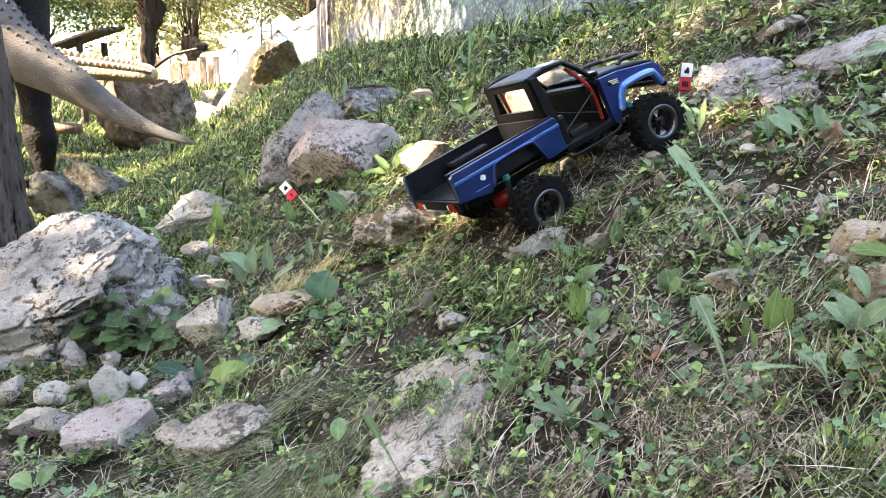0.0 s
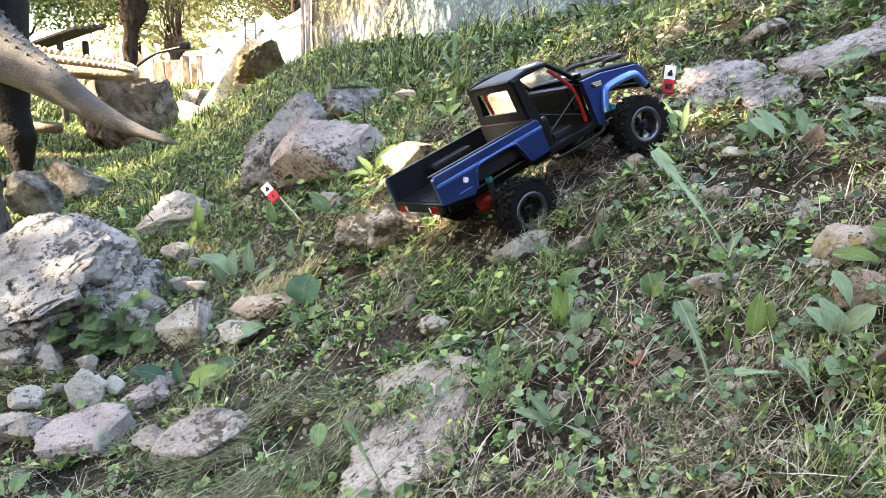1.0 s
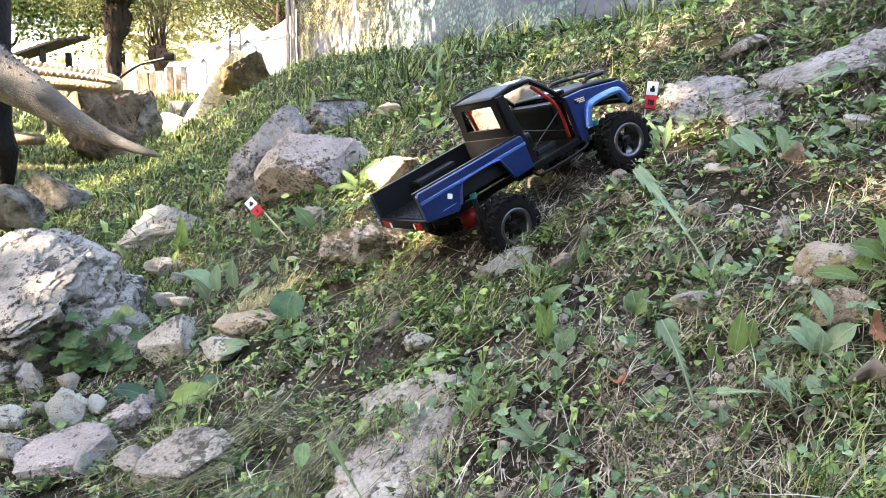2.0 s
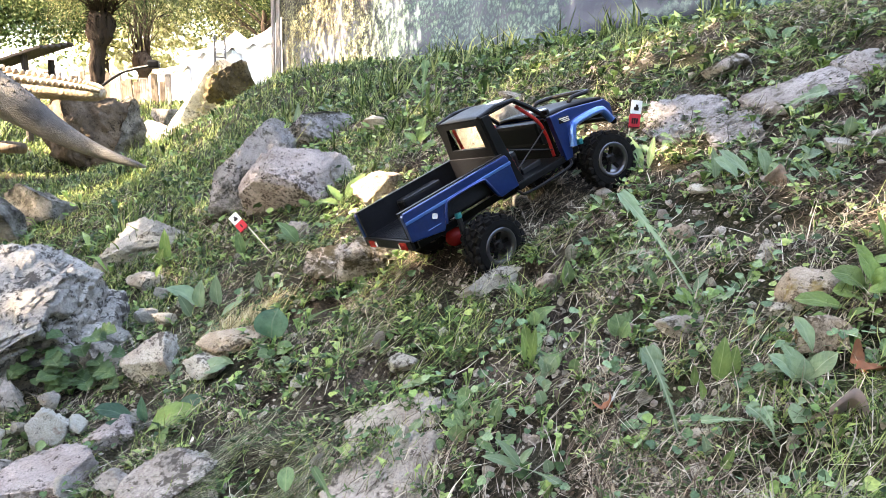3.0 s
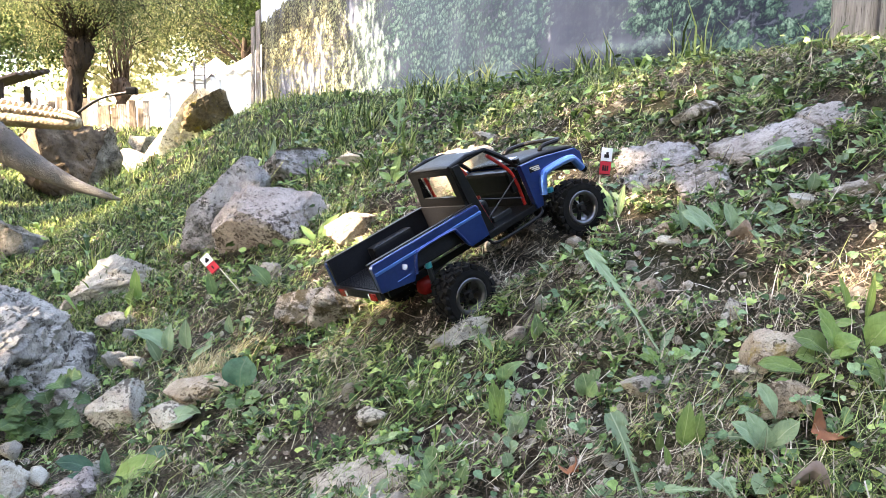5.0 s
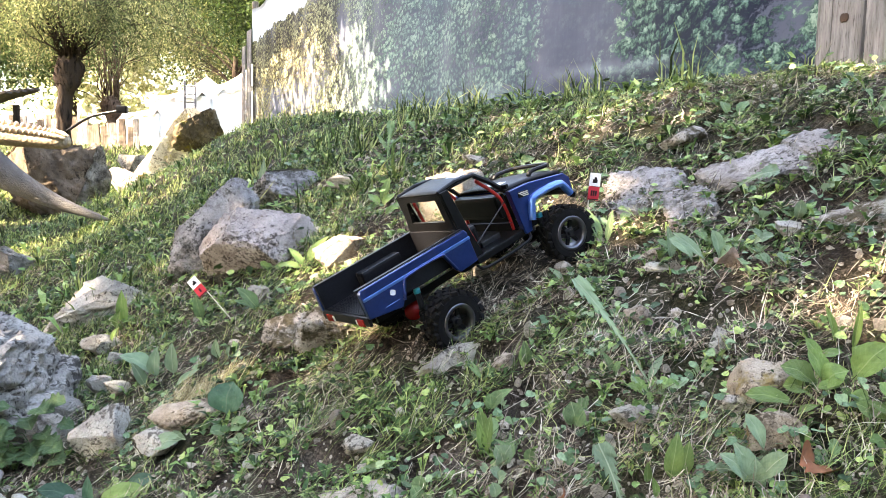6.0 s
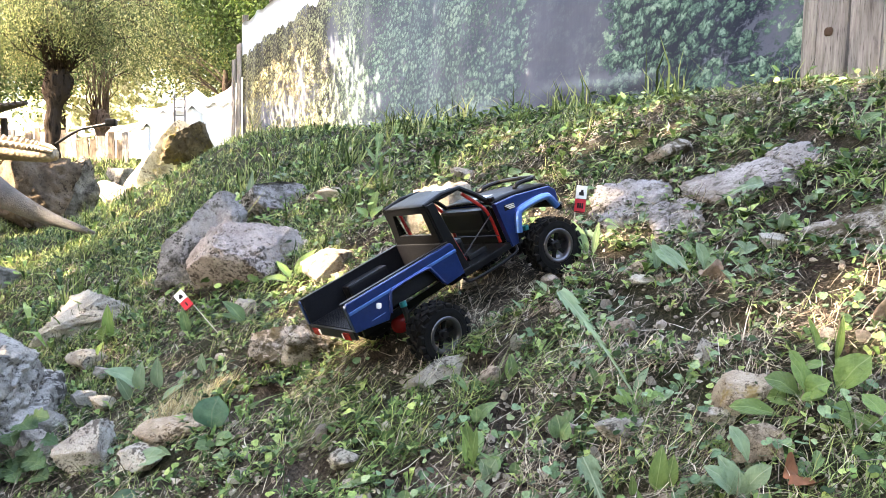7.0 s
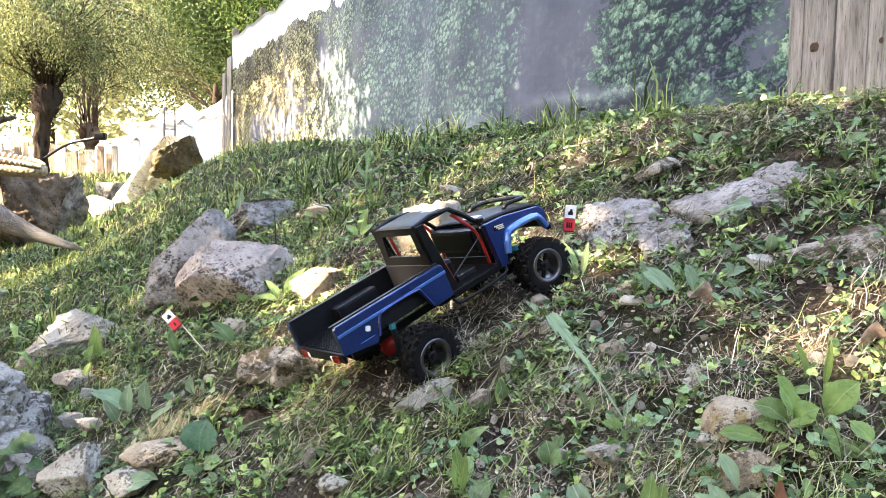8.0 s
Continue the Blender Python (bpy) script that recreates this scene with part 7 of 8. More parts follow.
CLUMPS += [(0.4, 1.59), (0.64, 1.14), (1.02, 2.06), (0.97, 2.06), (1.13, 1.58), (1.09, 1.47), (1.05, 1.4), (-1, 3.72), (-1.45, 4.78),
          (-0.78, 3.47), (-1.3, 4.63), (-0.86, 2.75), (-0.88, 2.89), (-0.44, 2.44), (-0.32, 2.37), (-0.64, 2.54), (0.12, 3.73), (0.08, 3.45),
          (0.02, 2.72), (-0.17, 3.06), (-0.28, 2.54), (-0.19, 2.26), (-0.98, 5.89), (-0.35, 4.05)]


def clump(x, y, rng):
    """A low weed of several leaves spreading from one root."""
    form = rng.choice(("lobe", "lobe", "lobe", "oval", "tooth"))
    said = {"lobe": "low weed with rounded lobed green leaves", "oval": "young weed with narrow oval green leaves", "tooth": "young dandelion with jagged green leaves"}[form]
    p = weed(said)
    mat = rng.choice((WEED, WEED, WEEDPALE, WEEDPALE, WEEDYELLOW))
    size = (0.014 + 0.0095 * y) * rng.uniform(0.7, 1.3)
    z = gz(x, y)
    turn = rng.uniform(0, 6.28)
    for k in range(rng.randint(5, 9)):
        a = turn + k * 2.4 + rng.uniform(-0.4, 0.4)
        d = size * rng.uniform(0.5, 1.1)
        bx, by = x + 0.25 * d * math.cos(a) * rng.uniform(0, 1.6), y + 0.25 * d * math.sin(a) * rng.uniform(0, 1.6)
        tx, ty = bx + d * math.cos(a), by + d * math.sin(a)
        tz = max(gz(tx, ty) + 0.006, z + d * rng.uniform(0.15, 0.9))
        leaf(p, form, (bx, by, gz(bx, by)), (tx, ty, tz), d * {"lobe": 0.62, "oval": 0.36, "tooth": 0.34}[form] * rng.uniform(0.8, 1.2), mat)
    return p


clump_rng = random.Random(31)
for x, y in CLUMPS:
    clump(x, y, clump_rng)


IVY = weed_material("ivy_leaf", (0.045, 0.092, 0.036), (0.085, 0.150, 0.058), (0.15, 0.21, 0.10))


def ivy(x, y, high, wide, rng):
    """A mound of ground ivy at the boulder's foot: lobed leaves on thin stems."""
    p = weed("dark ground ivy with broad lobed leaves at a boulder's foot")
    z = gz(x, y)
    for k in range(13):
        a, r = rng.uniform(0, 6.28), wide * rng.uniform(0.1, 1.0)
        top = Vector((x + r * math.cos(a), y + 0.6 * r * math.sin(a) - 0.02, z + high * rng.uniform(0.35, 1.0) * (1.1 - r / wide * 0.5)))
        d = Vector((math.cos(a) * 0.8, math.sin(a) * 0.5 - 0.5, rng.uniform(-0.5, 0.25))).normalized() * rng.uniform(0.050, 0.080)
        leaf(p, "lobe", tuple(top), tuple(top + d), d.length * 0.85, IVY)
        if k % 3 == 0:
            part("stem", tube(curve_points([(x, y, z - 0.01), ((x + top.x) / 2, (y + top.y) / 2, top.z - 0.01), tuple(top)], 4), 0.0011, 6), IVY, p)


for x, y, high, wide in ((-0.80, 1.98, 0.15, 0.085), (-0.865, 1.93, 0.11, 0.075), (-0.765, 1.90, 0.08, 0.07)):
    ivy(x, y, high, wide, clump_rng)


REDLEAF = plain("reddish_dead_leaf", (0.24, 0.095, 0.045), 0.6, 0.0, 0.35, 60.0)
GREYLEAF = plain("greyish_dead_leaf", (0.20, 0.165, 0.16), 0.75, 0.0, 0.3, 60.0)


def curled_leaf(x, y, z, size, seed, label, material):
    """A curled brown dead leaf."""
    vs, fs = [], []
    n = 12
    for i in range(n + 1):
        for k in range(7):
            t, s = i / n, k / 3 - 1
            w = math.sin(math.pi * (0.06 + 0.9 * t)) ** 0.7
            a = s * 1.5 * w
            vs.append((t - 0.5 + 0.06 * math.sin(a * 3), 0.42 * math.sin(a), 0.36 * (1 - math.cos(a)) + 0.25 * math.sin(math.pi * t) + 0.05 * math.sin(9 * t + seed) + 0.07 * math.sin(7 * s + 5 * t + seed)))
    for i in range(n):
        for k in range(6):
            a = i * 7 + k
            fs.append((a, a + 7, a + 8, a + 1))
    me = mesh_of("dead_leaf", np.array(vs) * size, np.array(fs), True)
    me.materials.append(material)
    ob = new("dead_leaf", me)
    ob.matrix_world = pose(x, y, z, 35, 20 * math.sin(seed), 47 * seed)
    return tagged(ob, label, "leaf", "dead leaves")


curled_leaf(0.546, 0.836, 0.330, 0.052, 1.0, "curled reddish-brown dead leaf on the soil", REDLEAF)
curled_leaf(0.770, 0.990, 0.490, 0.040, 2.6, "curled pinkish dead leaf in dry grass", DEADLEAF)
curled_leaf(0.664, 1.305, 0.505, 0.044, 4.1, "pale folded dead leaf standing in weeds", DEADLEAF)
curled_leaf(0.300, 0.985, 0.225, 0.030, 5.2, "small curled brown dead leaf", REDLEAF)
curled_leaf(0.512, 0.785, 0.292, 0.042, 3.3, "greyish dead leaf lying among stalks", GREYLEAF)


def pale_root():
    b = tube(curve_points([(0.368, 0.872, 0.235), (0.382, 0.868, 0.240), (0.396, 0.866, 0.240), (0.414, 0.868, 0.242)], 4), list(np.interp(np.linspace(0, 1, 13), (0, 0.2, 0.5, 0.6, 1), (0.005, 0.0062, 0.0045, 0.006, 0.0035))), 10)
    for v in b.verts:
        v.co += Vector((noise.noise(v.co * 160), noise.noise(v.co * 160 + Vector((5, 5, 5))), noise.noise(v.co * 120))) * 0.0018
    return tagged(part("root_stub", b, plain("pale_root", (0.36, 0.32, 0.26), 0.8, 0, 0.25, 200.0), None, "", True), "short pale broken root lying on the soil", "root")


pale_root()


# ---- loose stones that can be counted ----
def small_stones(count):
    rng = np.random.RandomState(55)
    meshes = []
    for k in range(7):
        bm = bmesh.new()
        bmesh.ops.create_icosphere(bm, subdivisions=2, radius=1)
        cuts = [(Vector(rng.normal(size=3)).normalized(), rng.uniform(0.5, 0.9)) for _ in range(7)]
        for v in bm.verts:
            for n, d in cuts:
                over = v.co.dot(n) - d
                if over > 0:
                    v.co -= n * over
            v.co *= 1 + 0.15 * noise.noise(v.co * 2 + Vector((k * 5, 0, 0)))
        me = bpy.data.meshes.new("small_stone")
        bm.to_mesh(me)
        bm.free()
        me.materials.append(PEBBLE if k % 3 else ROCK["white"])
        meshes.append(me)
    xs, ys = scatter(count, rng, 0.8, 3.6)
    for k, (x, y) in enumerate(zip(xs, ys)):
        s = 0.0065 * math.exp(rng.normal() * 0.38) * (0.75 + 0.35 * y)
        ob = new("small_stone", meshes[k % 7])
        ob.matrix_world = pose(x, y, gz(x, y) + s * 0.25, *rng.uniform(0, 360, 3)) @ Matrix.Diagonal((s * rng.uniform(0.9, 1.5), s, s * rng.uniform(0.5, 0.9), 1))
        tagged(ob, "small pale limestone stone lying on the soil", "stone", "small stones")


def scatter(n, rng, near, far, left=-0.62, right=0.78, under_truck=False):
    """Places on the bank, thinner with distance; plants grow none under the truck."""
    d = near * (far / near) ** rng.uniform(0, 1, n)
    a = rng.uniform(left, right, n)
    x, y = np.sin(a) * d + 0.03, np.cos(a) * d
    u, v = (x - 0.17) * 0.89 + (y - 1.65) * 0.44, (y - 1.65) * 0.89 - (x - 0.17) * 0.44
    under = (u > -0.12) & (u < 0.36) & (np.abs(v) < 0.11)
    keep = ~under | under_truck
    return x[keep], y[keep]


def heights(x, y):
    z = ground(x, y)
    near = y < 5
    z[near] += np.array([lumps(a, b) for a, b in zip(x[near], y[near])])
    return z


def patch(x, y, scale, seed):
    return np.array([noise.noise(Vector((a * scale, b * scale, seed))) for a, b in zip(x, y)])


def tops(x, y, rng, bare=0.0):
    """Where tufts stand: on the small humps of the soil, seldom in the hollows between them."""
    return patch(x, y, 2.3 * 5.2, 4.0 * 5.2) + rng.normal(0, 0.06, len(x)) > -0.06 - 0.16 * np.clip(y - 1.35, 0, 1.4) + bare


small_stones(260)


# ---- grass, litter and small leaves that nobody could count ----
def strands(name, label, x, y, length, width, rise, material, rng, category="grass", bend=0.6, comb=0.0, heading=None, lift=0.0):
    """Thin blades in two bent lengths. rise: 1 stands up, 0 lies flat."""
    n = len(x)
    z = heights(x, y)
    a = rng.uniform(0, 2 * math.pi, n)
    if comb:
        a = 9.0 * patch(x, y, 3.0, 91.0) + rng.normal(0, comb, n) + math.pi * (rng.uniform(0, 1, n) < 0.5)
    if heading is not None:
        a = heading + rng.normal(0, 0.35, n)
    tilt = np.clip(rise + rng.normal(0, 0.18, n), 0.02, 1)
    h = np.sqrt(np.clip(1 - tilt ** 2, 0, 1))
    d = np.stack([np.cos(a) * h, np.sin(a) * h, tilt], 1)
    gxs = (ground(x + 0.01, y) - ground(x - 0.01, y)) / 0.02
    gys = (ground(x, y + 0.01) - ground(x, y - 0.01)) / 0.02
    d[:, 2] += d[:, 0] * gxs + d[:, 1] * gys
    side = np.stack([-np.sin(a), np.cos(a), rng.normal(0, 0.25, n)], 1)
    p0 = np.stack([x, y, z + 0.001 + lift * rng.uniform(0, 1, n) ** 2], 1)
    L = length[:, None]
    p1 = p0 + d * L * 0.5
    d2 = d + np.stack([rng.normal(0, 0.35, n), rng.normal(0, 0.35, n), -bend * tilt * rng.uniform(0.2, 1.2, n)], 1)
    p2 = p1 + d2 * L * 0.5
    floor = ground(p2[:, 0], p2[:, 1]) + 0.002
    p2[:, 2] = np.maximum(p2[:, 2], floor)
    w = width[:, None]
    v = np.stack([p0 - side * w * 0.5, p0 + side * w * 0.5, p1 + side * w * 0.45, p1 - side * w * 0.45, p2], 1).reshape(-1, 3)
    k = np.arange(n)[:, None] * 5
    f = np.concatenate([k + np.array([[0, 1, 2]]), k + np.array([[0, 2, 3]]), k + np.array([[3, 2, 4]])])
    me = mesh_of(name, v, f)
    me.materials.append(material)
    return tagged(new(name, me), label, category, kind="stuff")


def small_leaves(name, label, x, y, size, lift, material, rng, slim=0.8, flat=0.55, lobed=False):
    """Small cupped leaves, plain or lobed, on the ground or just over it."""
    n = len(x)
    z = heights(x, y) + lift
    nrm = np.stack([rng.normal(0, flat, n) - 0.25, rng.normal(0, flat, n) - 0.35, np.ones(n)], 1)
    nrm /= np.linalg.norm(nrm, axis=1)[:, None]
    e = np.cross(nrm, rng.normal(size=(n, 3)))
    e /= np.linalg.norm(e, axis=1)[:, None]
    f = np.cross(nrm, e)
    c = np.stack([x, y, z], 1)
    s = size[:, None]
    ring = []
    outline = tuple(0.72 + 0.34 * abs(math.cos(1.5 * 2 * math.pi * q / 15)) for q in range(15)) if lobed else (1.2, 0.85, 0.8, 0.72, 0.8, 0.85)
    cup = rng.uniform(-0.1, 0.4, (n, 1))
    m = len(outline)
    for k, r in enumerate(outline):
        t = 2 * math.pi / m * k
        ring.append(c + (e * math.cos(t) * r + f * math.sin(t) * r * slim) * s + nrm * s * (cup + rng.uniform(-0.15, 0.15, (n, 1))))
    v = np.stack([c] + ring, 1).reshape(-1, 3)
    k = np.arange(n)[:, None] * (m + 1)
    faces = np.concatenate([k + np.array([[0, i, i % m + 1]]) for i in range(1, m + 1)])
    me = mesh_of(name, v, faces, True)
    me.materials.append(material)
    return tagged(new(name, me), label, "plants", kind="stuff")


def rosettes(name, label, x, y, size, count, material, rng, slim=0.34):
    """Small plants: leaves that arch outwards from one root, each folded on its rib."""
    z = heights(x, y)
    n = len(x) * count
    turn = rng.uniform(0, 2 * math.pi, len(x))
    a = (np.repeat(turn, count) + np.tile(np.arange(count), len(x)) * 2 * math.pi / count + rng.normal(0, 0.3, n))
    rise = rng.uniform(0.25, 1.0, n)
    L = np.repeat(size, count) * rng.uniform(0.55, 1.25, n)
    root = np.stack([np.repeat(x, count), np.repeat(y, count), np.repeat(z, count)], 1)
    out = np.stack([np.cos(a), np.sin(a), np.zeros(n)], 1)
    side = np.stack([-np.sin(a), np.cos(a), np.zeros(n)], 1)
    up = np.array((0, 0, 1.0))
    l1 = L[:, None]
    mid = root + out * l1 * 0.55 * (1.1 - 0.5 * rise[:, None]) + up * l1 * 0.55 * rise[:, None]
    tip = mid + out * l1 * 0.45 + up * l1 * (0.45 * rise[:, None] - 0.30)
    tip[:, 2] = np.maximum(tip[:, 2], ground(tip[:, 0], tip[:, 1]) + 0.003)
    mid[:, 2] = np.maximum(mid[:, 2], ground(mid[:, 0], mid[:, 1]) + 0.004)
    w = l1 * slim * 0.5 * rng.uniform(0.6, 1.3, (n, 1))
    fold = up * w * 0.35
    v = np.stack([root, mid - side * w + fold, mid, mid + side * w + fold, tip], 1).reshape(-1, 3)
    k = np.arange(n)[:, None] * 5
    f = np.concatenate([k + np.array([[0, 2, 1]]), k + np.array([[0, 3, 2]]), k + np.array([[1, 2, 4]]), k + np.array([[2, 3, 4]])])
    me = mesh_of(name, v, f)
    me.materials.append(material)
    return tagged(new(name, me), label, "plants", kind="stuff")


def ground_cover():
    rng = np.random.RandomState(12)
    # small leafy plants
    x, y = scatter(9000, rng, 0.6, 4.5)
    keep = patch(x, y, 2.5, 61.0) + 0.5 * patch(x, y, 7.0, 63.0) + rng.normal(0, 0.2, len(x)) > -0.05
    keep &= tops(x, y, rng)
    x, y = x[keep], y[keep]
    rosettes("small_herbs", "small leafy herbs and seedlings on the bank", x, y, rng.uniform(0.012, 0.034, len(x)) * (0.8 + 0.2 * y), 6, HERB, rng)
    x, y = scatter(1000, rng, 0.6, 4.0)
    rosettes("broad_herbs", "broad-leaved low herbs on the bank", x, y, rng.uniform(0.010, 0.022, len(x)) * (0.8 + 0.2 * y), 4, HERB, rng, 0.6)
    x, y = scatter(3600, rng, 1.45, 4.6)
    keep = (patch(x, y, 2.2, 65.0) + rng.normal(0, 0.25, len(x)) > -0.1) & tops(x, y, rng, -0.1)
    x, y = x[keep], y[keep]
    rosettes("upper_herbs", "leafy green herbs on the upper bank", x, y, rng.uniform(0.018, 0.048, len(x)) * (0.75 + 0.12 * y), 6, HERB, rng, 0.42)
    x, y = scatter(1400, rng, 3.0, 9.0)
    rosettes("crest_plants", "leafy plants along the crest", x, y, rng.uniform(0.04, 0.12, len(x)), 6, HERB, rng, 0.2)
    # taller weeds standing in clumps on the crest
    x, y = scatter(60, rng, 3.0, 8.5, -0.35, 0.75)
    x, y = np.repeat(x, 6) + rng.normal(0, 0.07, 6 * len(x)), np.repeat(y, 6) + rng.normal(0, 0.07, 6 * len(y))
    strands("tall_weeds", "tall bright weeds standing in clumps on the crest", np.repeat(x, 7) + rng.normal(0, 0.02, 7 * len(x)), np.repeat(y, 7) + rng.normal(0, 0.02, 7 * len(y)), rng.uniform(0.08, 0.26, 7 * len(x)), rng.uniform(0.004, 0.010, 7 * len(x)), np.full(7 * len(x), 0.82), GREEN, rng, "weeds")
    # the bank to the sides and behind
    x, y = rng.uniform(-9, 9, 56000), rng.uniform(-6, 10, 56000)
    a = np.arctan2(x, y)
    out = ((a < -0.58) | (a > 0.74) | (np.hypot(x, y) < 0.62)) & (np.hypot(x, y - 0.03) > 0.3) & (np.hypot(x + 1.8, y - 3) > 0.35)
    x, y = x[out], y[out]
    k = len(x) // 2
    strands("side_grass", "grass on the rest of the bank", x[:k], y[:k], rng.uniform(0.04, 0.12, k), np.full(k, 0.008), np.full(k, 0.6), GREEN, rng)
    strands("side_straw", "dry grass on the rest of the bank", x[k:], y[k:], rng.uniform(0.04, 0.14, len(x) - k), np.full(len(x) - k, 0.007), np.full(len(x) - k, 0.15), STRAW, rng, "dry grass", 0.2)
    # grass of the far flat
    x, y = scatter(26000, rng, 9.0, 22.0, -0.62, 0.05)
    strands("far_grass", "sunlit grass of the far flat", x, y, rng.uniform(0.08, 0.2, len(x)), 0.012 + 0.0006 * y, np.full(len(x), 0.7), GREEN, rng)
    # dry cut grass lying on the soil
    x, y = scatter(170000, rng, 0.55, 4.5, under_truck=True)
    keep = patch(x, y, 2.6, 3.0) + 0.5 * patch(x, y, 9.0, 5.0) + rng.normal(0, 0.15, len(x)) + 0.25 * np.exp(-((x - 0.45) ** 2 / 0.15 + (y - 1.9) ** 2 / 0.6)) > -0.12 - 0.12 * np.clip(y - 1.4, 0, 1)
    keep &= tops(x, y, rng)
    x, y = x[keep], y[keep]
    strands("dry_grass", "dry cut grass stalks lying on the soil", x, y, rng.uniform(0.010, 0.06, len(x)), 0.0004 + 0.0006 * y, np.full(len(x), 0.14), STRAW, rng, "dry grass", 0.2, 0.7, None, 0.022)
    # hay lying combed down the slope beside the slab
    n = 4200
    x, y = rng.normal(-0.245, 0.085, n), rng.normal(1.225, 0.09, n)
    keep = tops(x, y, rng, -0.1)
    x, y = x[keep], y[keep]
    n = len(x)
    strands("hay", "matted grey-green hay combed down the slope", x, y, rng.uniform(0.03, 0.10, n), 0.0005 + 0.0006 * rng.uniform(0.6, 1.3, n), np.full(n, 0.14), HAY, rng, "hay", 0.2, 0.0, 3.75 + 1.6 * patch(x, y, 5.0, 17.0), 0.025)
    # a blond tuft standing behind the flat warm stone
    n = 900
    x, y = rng.normal(-0.385, 0.045, n), rng.normal(1.90, 0.035, n)
    strands("blond_tuft", "tuft of fine blond grass behind a stone", x, y, rng.uniform(0.03, 0.085, n), np.full(n, 0.0014), np.full(n, 0.55), BLOND, rng, "dry grass", 0.5)
    # stiff bleached stalks lying criss-cross over the soil
    x, y = scatter(9000, rng, 0.6, 3.4, under_truck=True)
    keep = patch(x, y, 2.0, 27.0) + 0.4 * (x > 0.15) + rng.normal(0, 0.15, len(x)) > 0.12
    x, y = x[keep], y[keep]
    strands("dry_stalks", "stiff bleached stalks lying criss-cross on the soil", x, y, rng.uniform(0.02, 0.075, len(x)), (0.0009 + 0.0004 * y) * rng.uniform(0.7, 1.4, len(x)), np.full(len(x), 0.16), STALK, rng, "dry grass", 0.1, 0.0, None, 0.02)
    # dry tufts that stand
    x, y = scatter(14000, rng, 0.7, 3.5)
    keep = (patch(x, y, 4.0, 8.0) > 0.22) & tops(x, y, rng)
    x, y = x[keep], y[keep]
    strands("dry_tufts", "standing tufts of bleached dry grass", x, y, rng.uniform(0.03, 0.08, len(x)), 0.0010 + 0.0006 * y, np.full(len(x), 0.55), STRAW, rng, "dry grass")
    # green grass
    x, y = scatter(80000, rng, 0.6, 5.0)
    keep = patch(x, y, 3.1, 14.0) + 0.10 * (y - 2) - 0.45 * np.clip(x + 0.1, 0, 0.6) + rng.normal(0, 0.20, len(x)) > 0.02
    keep &= tops(x, y, rng)
    x, y = x[keep], y[keep]
    strands("grass", "short green grass growing on the bank", x, y, rng.uniform(0.02, 0.075, len(x)) * (0.8 + 0.12 * y), 0.0006 + 0.0006 * y, np.full(len(x), 0.62), GREEN, rng)
    # fine green clippings
    x, y = scatter(60000, rng, 0.6, 3.2)
    keep = (patch(x, y, 2.2, 21.0) + rng.normal(0, 0.12, len(x)) > 0.06) & tops(x, y, rng)
    x, y = x[keep], y[keep]
    strands("grass_clippings", "fine green cut grass lying flat", x, y, rng.uniform(0.025, 0.09, len(x)), 0.0006 + 0.0005 * y, np.full(len(x), 0.14), GREEN, rng, "grass", 0.2, 0.45, None, 0.02)
    # grass of the crest and the far flat
    x, y = scatter(110000, rng, 2.4, 12.0, -0.60, 0.70)
    keep = patch(x, y, 1.6, 71.0) + 0.7 * patch(x, y, 5.0, 73.0) + rng.normal(0, 0.15, len(x)) - 0.25 * np.clip(x + 0.4, 0, 1.4) > 0.08 - 0.35 * (x < -0.75)
    x, y = x[keep], y[keep]
    w = 0.0016 + 0.0007 * y
    strands("crest_grass", "green grass of the crest and the flat below", x, y, rng.uniform(0.03, 0.10, len(x)) * (0.7 + 0.04 * y), w, np.full(len(x), 0.68), GREEN, rng)
    # bleached stalks among it
    x, y = scatter(26000, rng, 2.2, 9.0, -0.50, 0.70)
    keep = (patch(x, y, 2.4, 75.0) + rng.normal(0, 0.25, len(x)) > 0.0)
    x, y = x[keep], y[keep]
    strands("crest_straw", "bleached dry stalks in the grass of the crest", x, y, rng.uniform(0.03, 0.08, len(x)), 0.0010 + 0.0005 * y, np.full(len(x), 0.35), STRAW, rng, "dry grass")
    # low leaves
    x, y = scatter(20000, rng, 0.6, 4.2)
    keep = (patch(x, y, 2.8, 31.0) + 0.6 * patch(x, y, 8.0, 41.0) + rng.normal(0, 0.18, len(x)) > 0.06) & tops(x, y, rng)
    x, y = x[keep], y[keep]
    n = len(x)
    small_leaves("low_herbs", "carpet of small round green leaves", x, y, np.exp(rng.normal(-5.5, 0.4, n)) * (0.8 + 0.22 * y), rng.uniform(0.002, 0.04, n), HERB, rng, 0.5, 0.9)
    x, y = scatter(2000, rng, 2.6, 8.0)
    n = len(x)
    small_leaves("crest_herbs", "green herbs on the upper bank", x, y, rng.uniform(0.008, 0.024, n), rng.uniform(0.005, 0.07, n), HERB, rng, 0.6)
    # larger three-lobed leaves in patches
    x, y = scatter(1700, rng, 0.6, 3.6)
    keep = patch(x, y, 2.4, 51.0) + rng.normal(0, 0.2, len(x)) > 0.08
    x, y = np.repeat(x[keep], 3), np.repeat(y[keep], 3)
    n = len(x)
    r = 0.007 * (0.8 + 0.22 * y)
    x, y = x + rng.normal(0, 1, n) * r, y + rng.normal(0, 1, n) * r
    small_leaves("clover", "low clover and ivy leaves in patches", x, y, rng.uniform(0.0035, 0.0085, n) * (0.8 + 0.2 * y), rng.uniform(0.006, 0.028, n), HERB, rng, 0.95, 0.4, True)
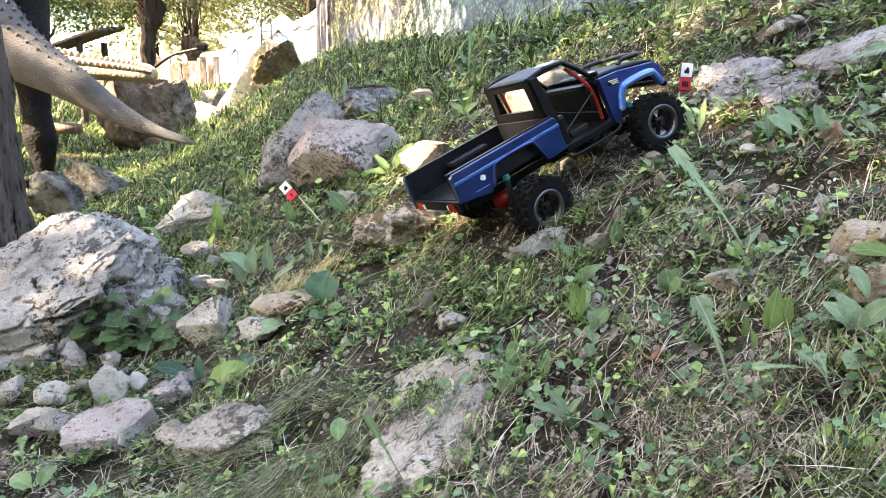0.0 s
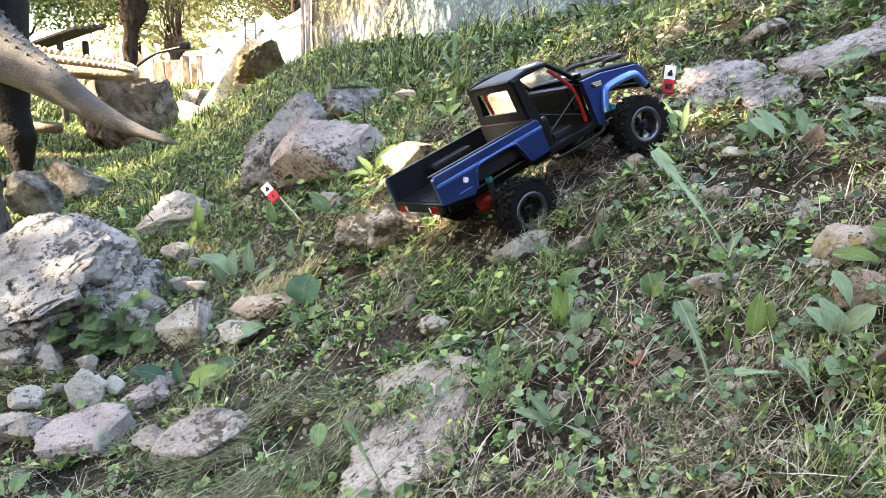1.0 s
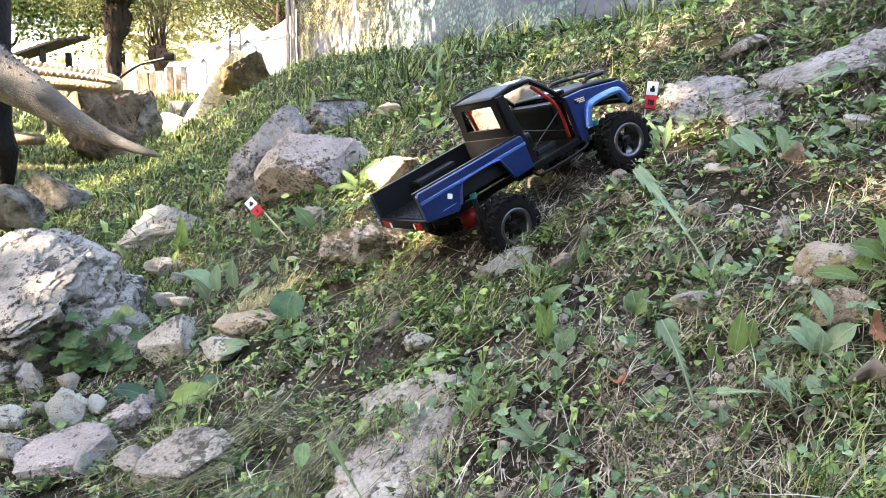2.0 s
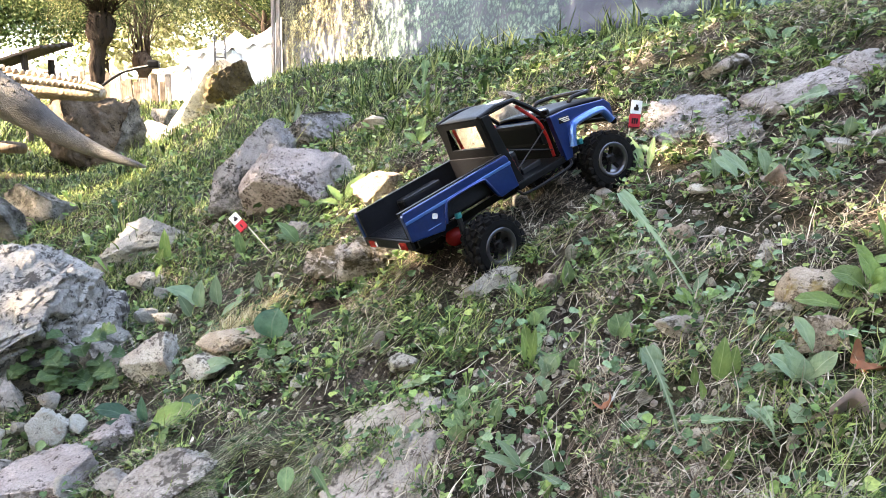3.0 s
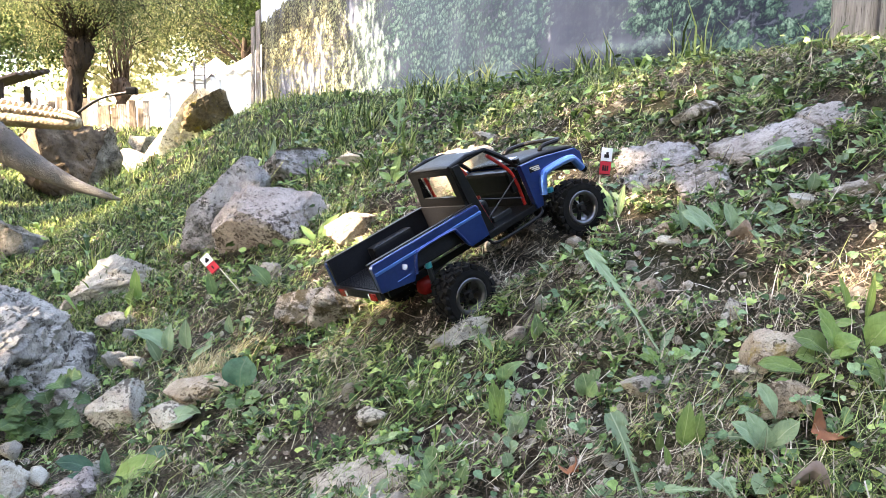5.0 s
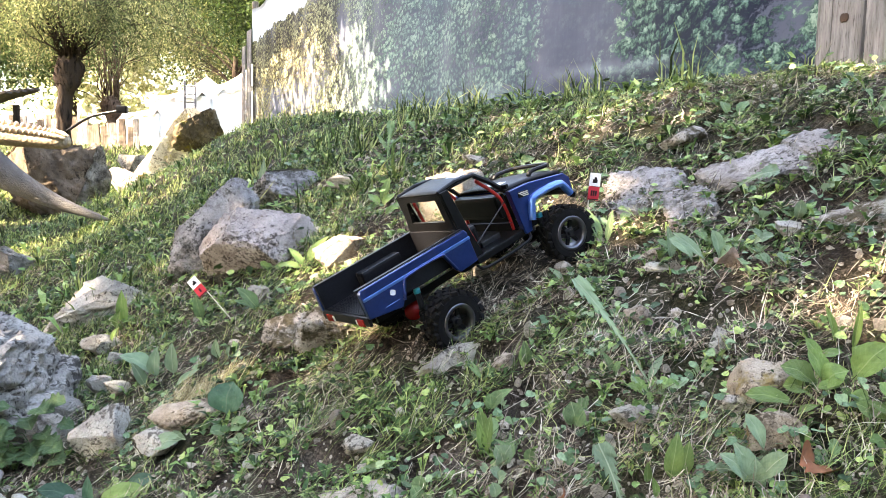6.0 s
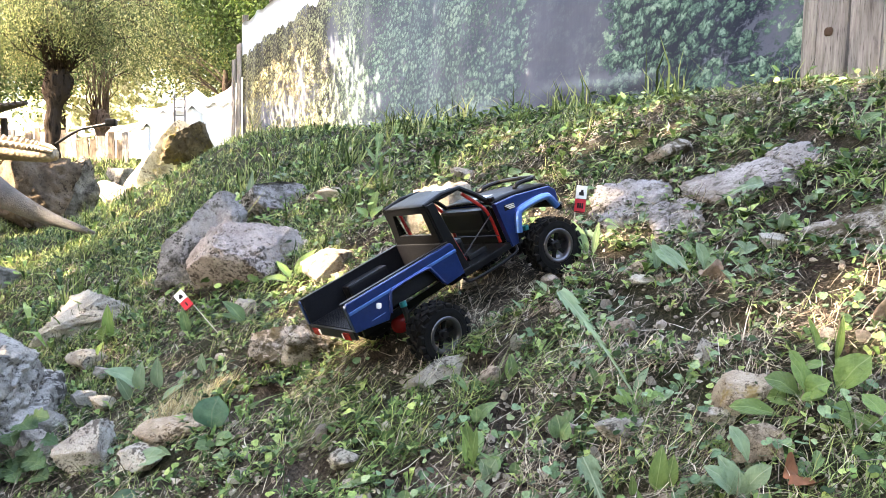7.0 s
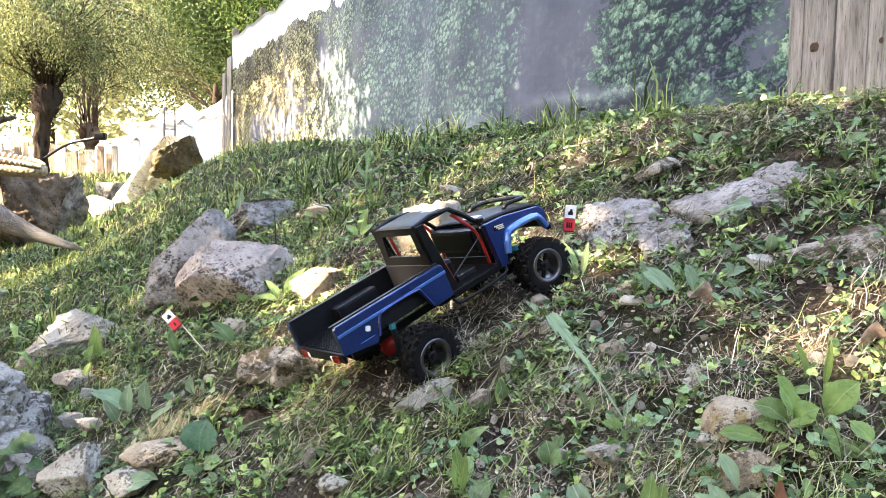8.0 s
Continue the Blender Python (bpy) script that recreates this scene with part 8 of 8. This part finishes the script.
    # ground ivy: scalloped leaves on short stalks, in clumps
    x, y = scatter(480, rng, 0.62, 3.4)
    keep = patch(x, y, 2.0, 81.0) + 0.3 * (x > 0.1) + rng.normal(0, 0.15, len(x)) > 0.05
    x, y = np.repeat(x[keep], 6), np.repeat(y[keep], 6)
    n = len(x)
    r = 0.015 * (0.7 + 0.3 * y)
    x, y = x + rng.normal(0, 1, n) * r, y + rng.normal(0, 1, n) * r
    small_leaves("ground_ivy", "clumps of ground ivy with scalloped blue-green leaves", x, y, rng.uniform(0.0035, 0.0085, n) * (0.75 + 0.3 * y), rng.uniform(0.008, 0.036, n), IVYLEAF, rng, 0.92, 0.35, True)
    # dead leaf scraps
    x, y = scatter(27000, rng, 0.6, 4.5, under_truck=True)
    keep = tops(x, y, rng, -0.12) | (rng.uniform(0, 1, len(x)) < 0.5)
    x, y = x[keep], y[keep]
    n = len(x)
    small_leaves("leaf_litter", "scraps of pale brown dead leaves on the soil", x, y, np.exp(rng.normal(-5.7, 0.5, n)) * (0.8 + 0.2 * y), rng.uniform(0.001, 0.010, n), LITTER, rng, 0.55, 0.5)
    # pebbles
    x, y = scatter(8500, rng, 0.6, 4.2, under_truck=True)
    n = len(x)
    z = heights(x, y)
    ico = bmesh.new()
    bmesh.ops.create_icosphere(ico, subdivisions=1, radius=1)
    base = np.array([v.co[:] for v in ico.verts])
    tri = np.array([[v.index for v in f.verts] for f in ico.faces])
    ico.free()
    s = 0.0023 * np.exp(rng.normal(0, 0.55, n)) * (0.8 + 0.35 * y)
    jit = base[None] * (1 + rng.uniform(-0.3, 0.3, (n, len(base), 1))) * (s[:, None] * rng.uniform(0.6, 1.3, (n, 3)))[:, None]
    v = (jit + np.stack([x, y, z + s * 0.2], 1)[:, None]).reshape(-1, 3)
    f = (np.arange(n)[:, None, None] * len(base) + tri[None]).reshape(-1, 3)
    me = mesh_of("gravel", v, f)
    me.materials.append(PEBBLE)
    tagged(new("gravel", me), "fine pale limestone gravel in the soil", "gravel", kind="stuff")


LITTER = leaf_material("leaf_litter", ((0.0, (0.03, 0.020, 0.014)), (0.45, (0.10, 0.073, 0.054)), (0.75, (0.25, 0.205, 0.16)), (0.93, (0.45, 0.40, 0.33)), (1.0, (0.58, 0.54, 0.47))), 0.8, 0.08, 250.0)
ground_cover()
